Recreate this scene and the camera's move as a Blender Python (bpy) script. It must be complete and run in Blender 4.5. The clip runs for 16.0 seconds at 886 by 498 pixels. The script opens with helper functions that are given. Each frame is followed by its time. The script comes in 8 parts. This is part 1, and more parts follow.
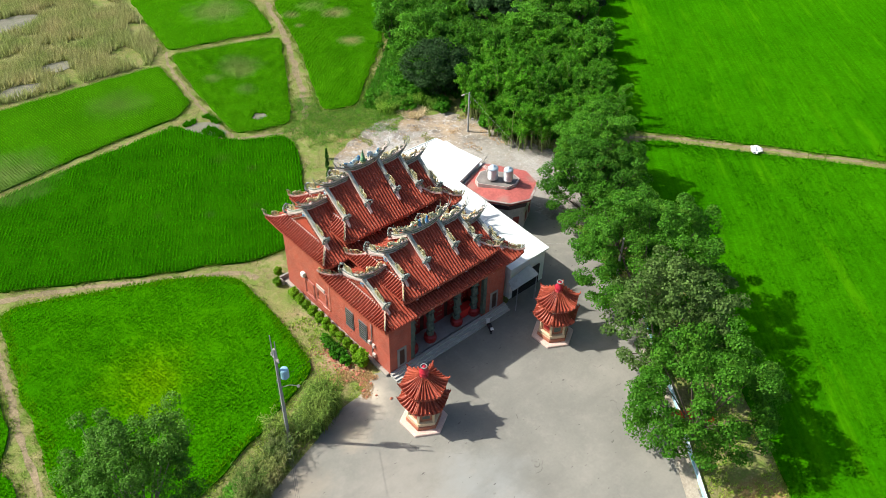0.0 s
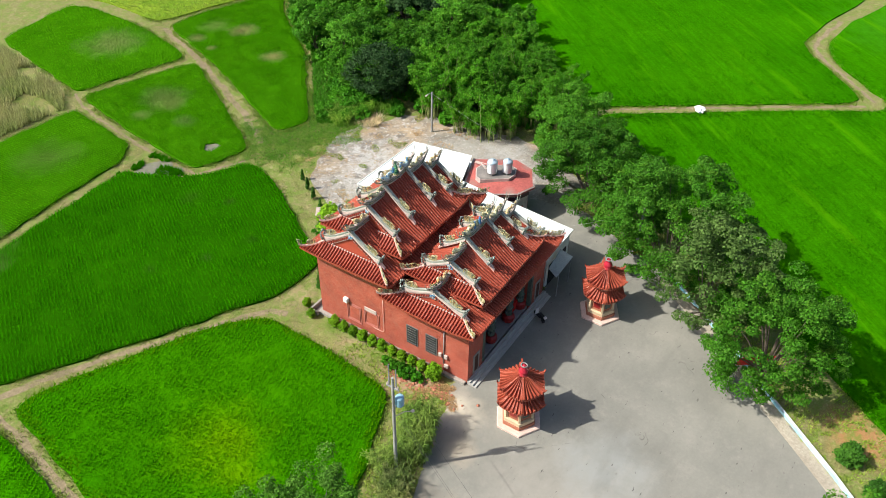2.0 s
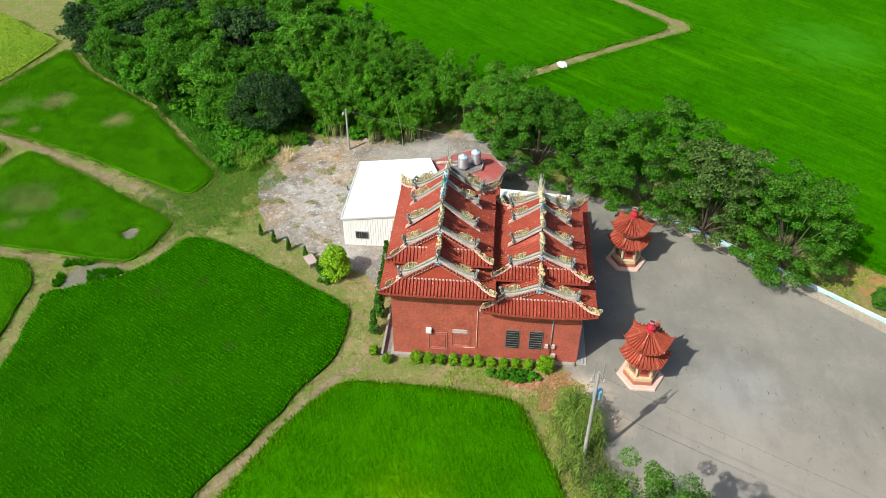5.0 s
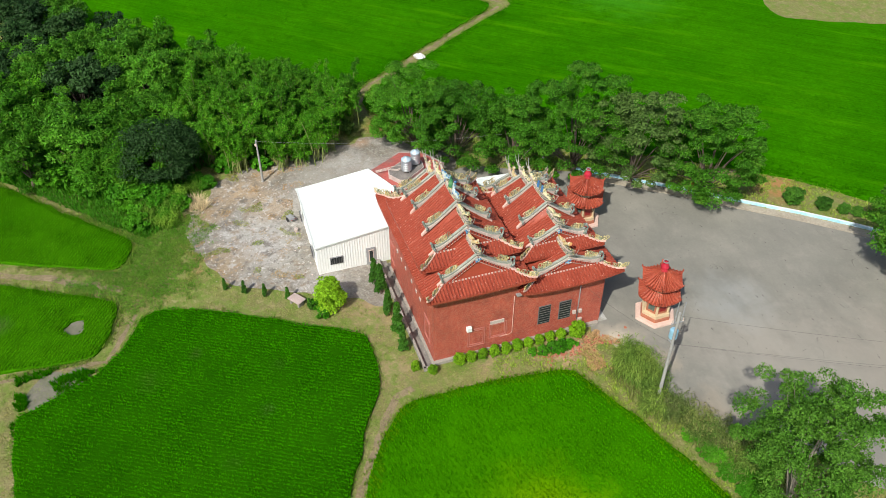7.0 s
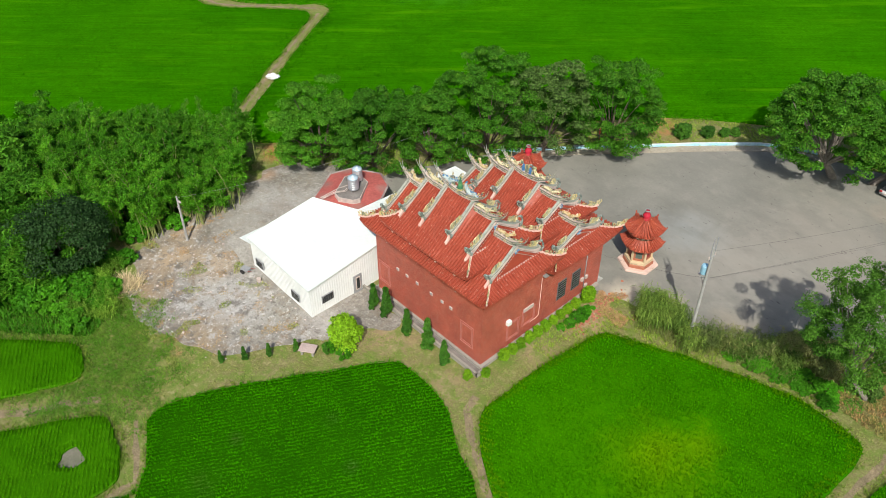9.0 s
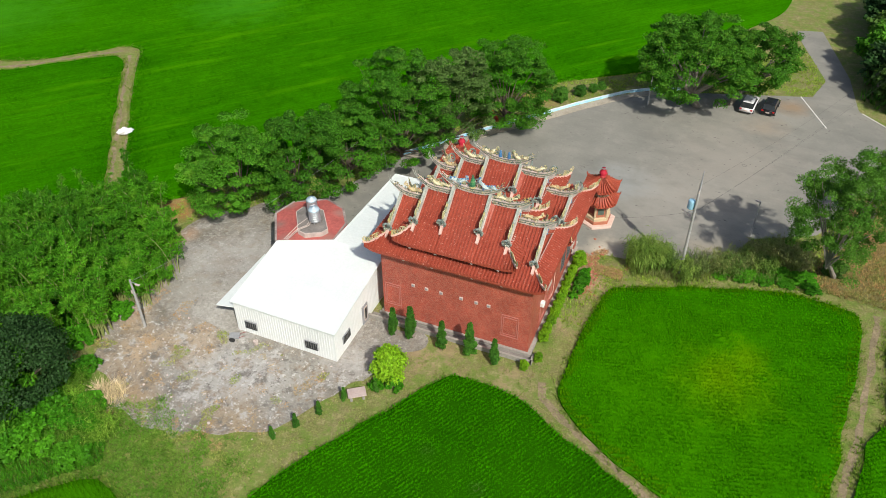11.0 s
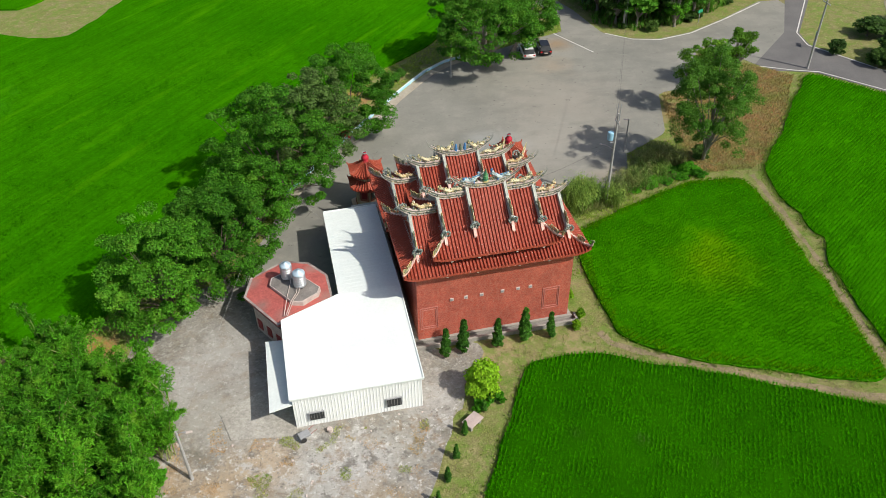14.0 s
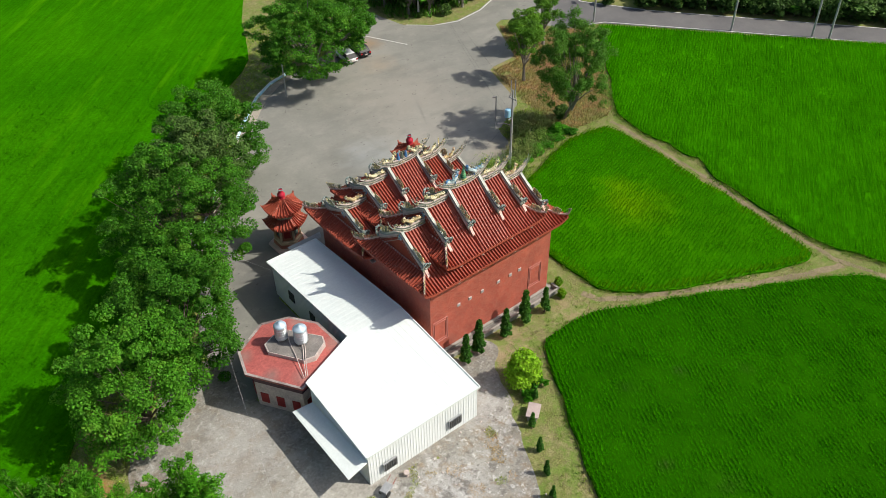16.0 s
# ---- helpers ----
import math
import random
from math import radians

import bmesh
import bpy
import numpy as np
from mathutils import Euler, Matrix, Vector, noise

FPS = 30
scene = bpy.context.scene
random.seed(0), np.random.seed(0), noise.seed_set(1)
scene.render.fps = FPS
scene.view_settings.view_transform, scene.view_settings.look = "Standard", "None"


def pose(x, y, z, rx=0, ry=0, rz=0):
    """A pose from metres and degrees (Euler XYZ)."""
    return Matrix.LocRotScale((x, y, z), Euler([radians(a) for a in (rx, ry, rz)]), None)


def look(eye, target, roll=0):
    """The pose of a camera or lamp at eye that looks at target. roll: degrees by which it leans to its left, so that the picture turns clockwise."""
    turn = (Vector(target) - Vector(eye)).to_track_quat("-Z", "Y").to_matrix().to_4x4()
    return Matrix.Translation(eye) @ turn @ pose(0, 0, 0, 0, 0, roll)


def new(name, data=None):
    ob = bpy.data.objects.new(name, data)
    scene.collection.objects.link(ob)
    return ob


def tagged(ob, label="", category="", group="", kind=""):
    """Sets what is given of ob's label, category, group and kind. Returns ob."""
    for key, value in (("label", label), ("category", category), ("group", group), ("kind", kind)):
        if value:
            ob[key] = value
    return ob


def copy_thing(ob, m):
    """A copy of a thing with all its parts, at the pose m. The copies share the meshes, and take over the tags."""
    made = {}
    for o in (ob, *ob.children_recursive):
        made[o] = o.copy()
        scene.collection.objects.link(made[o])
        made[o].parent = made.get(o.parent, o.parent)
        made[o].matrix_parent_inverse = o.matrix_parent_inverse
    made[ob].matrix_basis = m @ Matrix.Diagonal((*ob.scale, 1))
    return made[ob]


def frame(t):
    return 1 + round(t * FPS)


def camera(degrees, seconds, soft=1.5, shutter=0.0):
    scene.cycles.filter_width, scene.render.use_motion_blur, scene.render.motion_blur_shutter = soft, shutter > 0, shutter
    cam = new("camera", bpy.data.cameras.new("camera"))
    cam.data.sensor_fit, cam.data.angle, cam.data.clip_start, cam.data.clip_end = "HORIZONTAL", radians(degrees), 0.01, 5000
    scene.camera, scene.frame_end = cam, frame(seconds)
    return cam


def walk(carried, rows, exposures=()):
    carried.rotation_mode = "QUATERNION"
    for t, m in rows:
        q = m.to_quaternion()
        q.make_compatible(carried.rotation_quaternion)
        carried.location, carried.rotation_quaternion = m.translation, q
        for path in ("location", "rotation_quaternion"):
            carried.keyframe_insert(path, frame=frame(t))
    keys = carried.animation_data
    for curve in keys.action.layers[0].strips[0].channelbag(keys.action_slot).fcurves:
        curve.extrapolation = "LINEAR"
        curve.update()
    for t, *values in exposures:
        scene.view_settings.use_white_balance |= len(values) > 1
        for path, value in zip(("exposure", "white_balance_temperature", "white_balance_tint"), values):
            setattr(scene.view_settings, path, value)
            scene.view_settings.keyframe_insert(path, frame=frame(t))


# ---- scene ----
cam = camera(58.3, 16.0, soft=0.5)
PATH = [
    (0.0, (-34.715, -45.380, 52.822), (-3.702, -11.001, 14.660), 1.22),
    (0.5, (-37.878, -42.178, 52.616), (-4.604, -9.916, 14.512), 1.08),
    (1.0, (-40.893, -38.628, 52.498), (-5.561, -8.593, 14.425), 1.06),
    (1.5, (-43.720, -34.786, 52.377), (-6.451, -7.146, 14.338), 1.02),
    (2.0, (-46.335, -30.668, 52.229), (-7.271, -5.589, 14.216), 0.88),
    (2.5, (-48.712, -26.272, 52.064), (-7.989, -3.949, 14.073), 0.75),
    (3.0, (-50.821, -21.592, 51.906), (-8.575, -2.254, 13.941), 0.53),
    (3.5, (-52.620, -16.632, 51.780), (-8.996, -0.670, 13.804), 0.38),
    (6.0, (-55.082, 11.176, 51.808), (-8.994, 5.661, 13.788), -0.09),
    (6.5, (-53.904, 16.911, 51.851), (-8.646, 6.592, 13.835), -0.10),
    (7.0, (-52.093, 22.522, 51.857), (-8.139, 7.588, 13.843), -0.08),
    (7.5, (-49.647, 27.931, 51.811), (-7.493, 8.448, 13.819), -0.08),
    (8.0, (-46.586, 33.063, 51.708), (-6.715, 9.270, 13.705), 0.22),
    (8.5, (-42.948, 37.851, 51.548), (-5.811, 9.951, 13.568), 0.12),
    (9.0, (-38.788, 42.239, 51.345), (-4.823, 10.544, 13.374), 0.12),
    (11.5, (-12.806, 56.736, 50.395), (0.582, 12.028, 12.686), -0.35),
    (12.0, (-7.119, 57.941, 50.335), (1.799, 12.101, 12.662), -0.51),
    (12.5, (-1.414, 58.524, 50.314), (3.042, 12.030, 12.651), -0.55),
    (13.0, (4.269, 58.462, 50.305), (4.132, 11.797, 12.591), -0.63),
    (13.5, (9.902, 57.737, 50.273), (4.854, 11.349, 12.554), -0.74),
    (14.0, (15.455, 56.338, 50.182), (5.193, 10.850, 12.426), -0.87),
    (14.5, (20.885, 54.277, 50.013), (5.470, 10.246, 12.282), -0.90),
    (15.0, (26.112, 51.601, 49.786), (5.719, 9.653, 12.044), -1.00),
    (15.5, (30.989, 48.412, 49.595), (5.879, 9.064, 11.896), -0.95),
    (16.0, (35.259, 44.902, 49.649), (5.939, 8.648, 11.887), -1.01),
]
walk(cam, [(t, look(eye, target, roll)) for t, eye, target, roll in PATH],
     exposures=[(0.0, 0.80), (3.5, 0.58), (6.0, 0.36), (9.0, 0.24), (12.5, 0.20), (16.0, 0.28)])

# ---------- light ----------
world = bpy.data.worlds.new("world")
scene.world = world
world.use_nodes = True
wn = world.node_tree
sky = wn.nodes.new("ShaderNodeTexSky")
sky.sky_type, sky.sun_disc = "NISHITA", False
SUN_ELEV = 47.0
sky.sun_elevation, sky.sun_rotation = radians(SUN_ELEV), radians(-45)
sky.air_density, sky.dust_density, sky.ozone_density = 1.0, 3.0, 1.0
wn.links.new(sky.outputs[0], wn.nodes["Background"].inputs[0])
wn.nodes["Background"].inputs[1].default_value = 0.095
sun_data = bpy.data.lights.new("sun", "SUN")
sun_data.energy, sun_data.angle, sun_data.color = 4.0, radians(0.53), (1.0, 0.95, 0.86)
sun = new("sun", sun_data)
sun.matrix_world = look((-70, 70, 107), (0, 0, 7))


# ---------- materials ----------
def base_mat(name):
    m = bpy.data.materials.new(name)
    m.use_nodes = True
    nt = m.node_tree
    return m, nt, nt.nodes["Principled BSDF"]


def noise_of(nt, vec, scale, detail=3.0, rough=0.55):
    n = nt.nodes.new("ShaderNodeTexNoise")
    n.inputs["Scale"].default_value, n.inputs["Detail"].default_value, n.inputs["Roughness"].default_value = scale, detail, rough
    nt.links.new(vec, n.inputs["Vector"])
    return n.outputs[0]


def ramp_of(nt, fac, stops, constant=False):
    r = nt.nodes.new("ShaderNodeValToRGB")
    if constant:
        r.color_ramp.interpolation = "CONSTANT"
    els = r.color_ramp.elements
    while len(els) < len(stops):
        els.new(0.5)
    for e, (p, c) in zip(els, stops):
        e.position, e.color = p, (*c, 1)
    nt.links.new(fac, r.inputs[0])
    return r.outputs[0]


def mix_of(nt, fac, a, b, blend="MIX"):
    m = nt.nodes.new("ShaderNodeMix")
    m.data_type, m.blend_type = "RGBA", blend
    if isinstance(fac, float):
        m.inputs[0].default_value = fac
    else:
        nt.links.new(fac, m.inputs[0])
    for k, v in ((6, a), (7, b)):
        if isinstance(v, tuple):
            m.inputs[k].default_value = (*v, 1)
        else:
            nt.links.new(v, m.inputs[k])
    return m.outputs[2]


def math_of(nt, op, a, b):
    m = nt.nodes.new("ShaderNodeMath")
    m.operation = op
    for k, v in ((0, a), (1, b)):
        if isinstance(v, (int, float)):
            m.inputs[k].default_value = v
        else:
            nt.links.new(v, m.inputs[k])
    return m.outputs[0]


def bump_of(nt, bsdf, height, strength, dist=0.03):
    b = nt.nodes.new("ShaderNodeBump")
    b.inputs["Strength"].default_value, b.inputs["Distance"].default_value = strength, dist
    nt.links.new(height, b.inputs["Height"])
    nt.links.new(b.outputs[0], bsdf.inputs["Normal"])


def place_of(nt):
    return nt.nodes.new("ShaderNodeNewGeometry").outputs["Position"]


def mottled(nt, col, p, amount, scale=1.2, lines=None):
    """Blotches at two scales, and fine lines along a direction (degrees) where planting or traffic leaves them."""
    lo, hi = 1 - amount, 1 + amount
    col = mix_of(nt, 1.0, col, ramp_of(nt, noise_of(nt, p, scale, 5.0, 0.72), [(0.3, (lo,) * 3), (0.7, (hi,) * 3)]), "MULTIPLY")
    col = mix_of(nt, 1.0, col, ramp_of(nt, noise_of(nt, p, scale * 4.5, 2.0, 0.6), [(0.3, (lo,) * 3), (0.7, (hi,) * 3)]), "MULTIPLY")
    if lines:
        turn, width, length, deep = lines
        mp = nt.nodes.new("ShaderNodeMapping")
        mp.vector_type = "TEXTURE"
        mp.inputs["Rotation"].default_value, mp.inputs["Scale"].default_value = (0, 0, radians(turn)), (length, width, 1.0)
        nt.links.new(p, mp.inputs["Vector"])
        col = mix_of(nt, 1.0, col, ramp_of(nt, noise_of(nt, mp.outputs[0], 1.0, 3.0, 0.6), [(0.3, (1 - deep,) * 3), (0.7, (1 + deep,) * 3)]), "MULTIPLY")
    return col


def surf(name, c1, c2, big=0.4, fine=8.0, grain=0.25, rough=0.8, metal=0.0, bump=0.3, dist=0.02, spots=(), gloss=0.5, island=0.0, mottle=0.0, lines=None):
    """Two colours blended by broad noise, grained by fine noise; spots: (x, y, radius, colour, strength) stains."""
    m, nt, bsdf = base_mat(name)
    p = place_of(nt)
    col = ramp_of(nt, noise_of(nt, p, big, 4.0, 0.6), [(0.32, c1), (0.68, c2)])
    f = noise_of(nt, p, fine, 4.0, 0.65)
    g = ramp_of(nt, f, [(0.25, (1 - grain,) * 3), (0.75, (1 + grain,) * 3)])
    col = mix_of(nt, 1.0, col, g, "MULTIPLY")
    if mottle:
        col = mottled(nt, col, p, mottle, 0.9, lines)
    if spots:
        sep = nt.nodes.new("ShaderNodeSeparateXYZ")
        nt.links.new(p, sep.inputs[0])
        wob = math_of(nt, "MULTIPLY", math_of(nt, "SUBTRACT", noise_of(nt, p, 0.35, 4.0, 0.65), 0.5), 1.6)
        for x, y, r, c, s in spots:
            dx = math_of(nt, "DIVIDE", math_of(nt, "SUBTRACT", sep.outputs[0], x), r)
            dy = math_of(nt, "DIVIDE", math_of(nt, "SUBTRACT", sep.outputs[1], y), r)
            d = math_of(nt, "SQRT", math_of(nt, "ADD", math_of(nt, "MULTIPLY", dx, dx), math_of(nt, "MULTIPLY", dy, dy)), 0)
            k = math_of(nt, "SUBTRACT", 1.15, math_of(nt, "ADD", d, wob))
            k = math_of(nt, "MULTIPLY", math_of(nt, "MINIMUM", math_of(nt, "MAXIMUM", k, 0.0), 1.0), s)
            col = mix_of(nt, k, col, c)
    if island:
        r = nt.nodes.new("ShaderNodeNewGeometry").outputs["Random Per Island"]
        col = mix_of(nt, 1.0, col, ramp_of(nt, r, [(0.0, (1 - island,) * 3), (1.0, (1 + island,) * 3)]), "MULTIPLY")
    nt.links.new(col, bsdf.inputs["Base Color"])
    bsdf.inputs["Roughness"].default_value, bsdf.inputs["Metallic"].default_value = rough, metal
    bsdf.inputs["Specular IOR Level"].default_value = gloss
    if bump:
        bump_of(nt, bsdf, f, bump, dist)
    return m


def leafy(name, c1, c2, big=0.15, island=0.35, thin=0.35, spots=(), rough=0.6, gloss=0.15, fresh=None, mottle=0.0, lines=None):
    """Leaves: broad tone, a tone for each leaf, and light that comes through."""
    m, nt, bsdf = base_mat(name)
    p = place_of(nt)
    col = ramp_of(nt, noise_of(nt, p, big, 4.0, 0.6), [(0.3, c1), (0.7, c2)])
    geo = nt.nodes.new("ShaderNodeNewGeometry")
    r = geo.outputs["Random Per Island"]
    col = mix_of(nt, 1.0, col, ramp_of(nt, r, [(0.0, (1 - island,) * 3), (1.0, (1 + island,) * 3)]), "MULTIPLY")
    if fresh:
        col = mix_of(nt, ramp_of(nt, noise_of(nt, p, 0.9, 2.0), [(0.55, (0, 0, 0)), (0.72, (0.7, 0.7, 0.7))]), col, fresh)
    if spots:
        sep = nt.nodes.new("ShaderNodeSeparateXYZ")
        nt.links.new(p, sep.inputs[0])
        wob = math_of(nt, "MULTIPLY", math_of(nt, "SUBTRACT", noise_of(nt, p, 0.4, 7.0, 0.8), 0.5), 2.2)
        for x, y, rad, c, s in spots:
            dx = math_of(nt, "DIVIDE", math_of(nt, "SUBTRACT", sep.outputs[0], x), rad)
            dy = math_of(nt, "DIVIDE", math_of(nt, "SUBTRACT", sep.outputs[1], y), rad)
            d = math_of(nt, "SQRT", math_of(nt, "ADD", math_of(nt, "MULTIPLY", dx, dx), math_of(nt, "MULTIPLY", dy, dy)), 0)
            k = math_of(nt, "SUBTRACT", 1.15, math_of(nt, "ADD", d, wob))
            k = math_of(nt, "MULTIPLY", math_of(nt, "MINIMUM", math_of(nt, "MAXIMUM", k, 0.0), 1.0), s)
            col = mix_of(nt, k, col, c)
    if mottle:
        col = mottled(nt, col, p, mottle, 1.1, lines)
    info = nt.nodes.new("ShaderNodeObjectInfo").outputs["Random"]
    col = mix_of(nt, 1.0, col, ramp_of(nt, info, [(0.0, (0.72, 0.76, 0.78)), (1.0, (1.26, 1.2, 1.15))]), "MULTIPLY")
    nt.links.new(col, bsdf.inputs["Base Color"])
    bsdf.inputs["Roughness"].default_value, bsdf.inputs["Specular IOR Level"].default_value = rough, gloss
    tr = nt.nodes.new("ShaderNodeBsdfTranslucent")
    nt.links.new(col, tr.inputs[0])
    mx = nt.nodes.new("ShaderNodeMixShader")
    mx.inputs[0].default_value = thin
    nt.links.new(bsdf.outputs[0], mx.inputs[1])
    nt.links.new(tr.outputs[0], mx.inputs[2])
    nt.links.new(mx.outputs[0], nt.nodes["Material Output"].inputs[0])
    return m


def tile_mat(name, c1, c2, dark):
    """Glazed clay tile: tone for each tile row, sooty streaks, soft gloss."""
    m, nt, bsdf = base_mat(name)
    p = place_of(nt)
    col = ramp_of(nt, noise_of(nt, p, 1.1, 5.0, 0.7), [(0.3, c1), (0.7, c2)])
    v = noise_of(nt, p, 7.0, 3.0, 0.6)
    col = mix_of(nt, 1.0, col, ramp_of(nt, v, [(0.25, (0.8, 0.78, 0.78)), (0.75, (1.2, 1.22, 1.25))]), "MULTIPLY")
    soot = ramp_of(nt, noise_of(nt, p, 0.55, 6.0, 0.75), [(0.55, (0, 0, 0)), (0.78, (0.6, 0.6, 0.6))])
    col = mix_of(nt, soot, col, dark)
    worn = ramp_of(nt, noise_of(nt, p, 5.5, 3.0, 0.75), [(0.63, (0, 0, 0)), (0.67, (0.7, 0.7, 0.7))])
    col = mix_of(nt, worn, col, (0.70, 0.42, 0.34))
    nt.links.new(col, bsdf.inputs["Base Color"])
    nt.links.new(ramp_of(nt, noise_of(nt, p, 2.6, 4.0, 0.7), [(0.35, (0.62, 0.62, 0.62)), (0.7, (0.38, 0.38, 0.38))]), bsdf.inputs["Roughness"])
    bsdf.inputs["Specular IOR Level"].default_value = 0.32
    bump_of(nt, bsdf, v, 0.35, 0.02)
    return m


def brick_mat(name, c1, c2, mortar, w=0.22, h=0.065, rot=0.0):
    """Thin red facing bricks at true size, on upright walls."""
    m, nt, bsdf = base_mat(name)
    p = place_of(nt)
    sep = nt.nodes.new("ShaderNodeSeparateXYZ")
    nt.links.new(p, sep.inputs[0])
    along = math_of(nt, "ADD", sep.outputs[0], sep.outputs[1])
    comb = nt.nodes.new("ShaderNodeCombineXYZ")
    nt.links.new(along, comb.inputs[0])
    nt.links.new(sep.outputs[2], comb.inputs[1])
    b = nt.nodes.new("ShaderNodeTexBrick")
    nt.links.new(comb.outputs[0], b.inputs["Vector"])
    b.inputs["Scale"].default_value = 1.0
    b.inputs["Brick Width"].default_value, b.inputs["Row Height"].default_value = w, h
    b.inputs["Mortar Size"].default_value, b.inputs["Mortar Smooth"].default_value = 0.006, 0.3
    for k, c in (("Color1", c1), ("Color2", c2), ("Mortar", mortar)):
        b.inputs[k].default_value = (*c, 1)
    stain = ramp_of(nt, noise_of(nt, p, 0.7, 5.0, 0.7), [(0.3, (0.72, 0.72, 0.74)), (0.7, (1.15, 1.12, 1.1))])
    col = mix_of(nt, 1.0, b.outputs["Color"], stain, "MULTIPLY")
    nt.links.new(col, bsdf.inputs["Base Color"])
    bsdf.inputs["Roughness"].default_value = 0.6
    bump_of(nt, bsdf, b.outputs["Fac"], -0.4, 0.008)
    return m


def bits_mat(name, colours, rough=0.4):
    """Glazed cut-porcelain work: each small piece has one of the colours."""
    m, nt, bsdf = base_mat(name)
    r = nt.nodes.new("ShaderNodeNewGeometry").outputs["Random Per Island"]
    n = len(colours)
    col = ramp_of(nt, r, [(k / n, c) for k, c in enumerate(colours)], constant=True)
    f = noise_of(nt, place_of(nt), 14.0, 3.0)
    col = mix_of(nt, 1.0, col, ramp_of(nt, f, [(0.3, (0.6, 0.6, 0.6)), (0.7, (1.2, 1.2, 1.2))]), "MULTIPLY")
    nt.links.new(col, bsdf.inputs["Base Color"])
    bsdf.inputs["Roughness"].default_value = rough
    bump_of(nt, bsdf, f, 0.4, 0.02)
    return m


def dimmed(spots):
    """The same patches at 0.85 of their colour, for the bed sheets under the plants."""
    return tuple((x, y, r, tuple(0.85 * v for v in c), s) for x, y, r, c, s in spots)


RICE_G, RICE_G2, RICE_Y = (0.054, 0.29, 0.0004), (0.084, 0.385, 0.0005), (0.20, 0.375, 0.001)
STRAW, MUD = (0.30, 0.24, 0.10), (0.25, 0.22, 0.17)
RICE_SPOTS = ((-20.5, 6.5, 15.0, (0.058, 0.255, 0.0005), 0.7), (-23.0, 5.0, 4.6, RICE_Y, 0.35), (-22.6, 4.6, 2.4, RICE_Y, 0.35), (-24.6, 1.6, 2.2, RICE_Y, 0.4))
OLD_SPOTS = ((-22.0, 44.0, 6.0, (0.13, 0.19, 0.05), 0.8), (-5.0, 52.0, 4.0, (0.10, 0.19, 0.03), 0.7), (13.0, 52.0, 3.4, (0.13, 0.19, 0.05), 0.8),
             (10.0, 45.0, 1.6, (0.12, 0.18, 0.05), 0.6), (20.0, 71.0, 5.0, (0.15, 0.22, 0.055), 0.85), (12.0, 50.0, 2.4, (0.16, 0.23, 0.055), 0.8), (8.0, 50.6, 1.5, (0.15, 0.22, 0.055), 0.7),
             (30.1, 48.3, 1.9, (0.27, 0.26, 0.10), 0.9), (34.3, 58.3, 2.3, (0.24, 0.25, 0.09), 0.9), (28.3, 62.0, 1.5, (0.22, 0.25, 0.08), 0.85), (27.1, 57.7, 0.9, (0.22, 0.25, 0.08), 0.8), (33.0, 63.0, 2.6, (0.15, 0.24, 0.05), 0.7))
THIN_SPOTS = ((0.6, 27.6, 0.8, (0.10, 0.13, 0.04), 0.7), (-3.0, 21.0, 0.9, (0.07, 0.11, 0.03), 0.6), (-7.6, 22.6, 0.7, (0.10, 0.13, 0.05), 0.7), (-1.0, 31.5, 1.6, (0.09, 0.14, 0.03), 0.6), (-12.0, 26.0, 0.8, (0.08, 0.12, 0.03), 0.6))
M_RICE_EDGE = leafy("rice_leaf_edge", (0.095, 0.305, 0.0015), (0.15, 0.375, 0.002), 0.5, 0.25, 0.45, (), 0.9, 0.0)
M_RICE = leafy("rice_leaf", RICE_G, RICE_G2, 0.09, 0.3, 0.48, RICE_SPOTS, 0.9, 0.0, None, 0.09)
M_RICE_WIDE = leafy("rice_leaf_wide", (0.021, 0.148, 0.0004), (0.035, 0.198, 0.0006), 0.05, 0.2, 0.4, ((60.0, -48.0, 9.0, (0.05, 0.24, 0.005), 0.6),), 0.9, 0.0, None, 0.10, (47, 0.35, 7.0, 0.16))
M_RICE_OLD = leafy("rice_leaf_patchy", (0.037, 0.24, 0.0003), (0.053, 0.31, 0.0004), 0.12, 0.25, 0.42, OLD_SPOTS + THIN_SPOTS, 0.9, 0.0, (0.068, 0.315, 0.002), 0.17)
M_RICE_NORTH = leafy("rice_leaf_pale", (0.064, 0.262, 0.002), (0.105, 0.345, 0.004), 0.14, 0.25, 0.52, OLD_SPOTS, 0.9, 0.0, (0.12, 0.33, 0.012), 0.26)
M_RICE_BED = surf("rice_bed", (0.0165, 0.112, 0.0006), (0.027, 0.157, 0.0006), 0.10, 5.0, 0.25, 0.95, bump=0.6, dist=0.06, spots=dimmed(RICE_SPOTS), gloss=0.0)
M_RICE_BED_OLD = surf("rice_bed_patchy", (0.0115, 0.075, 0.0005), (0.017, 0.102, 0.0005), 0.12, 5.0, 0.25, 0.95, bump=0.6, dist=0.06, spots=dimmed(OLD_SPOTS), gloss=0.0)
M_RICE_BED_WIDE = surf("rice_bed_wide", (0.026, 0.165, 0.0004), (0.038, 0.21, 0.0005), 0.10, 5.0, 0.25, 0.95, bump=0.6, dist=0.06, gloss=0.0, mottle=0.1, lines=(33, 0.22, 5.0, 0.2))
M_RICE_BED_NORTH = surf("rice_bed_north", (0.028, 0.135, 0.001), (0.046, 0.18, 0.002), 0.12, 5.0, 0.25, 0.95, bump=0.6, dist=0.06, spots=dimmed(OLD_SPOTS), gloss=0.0)
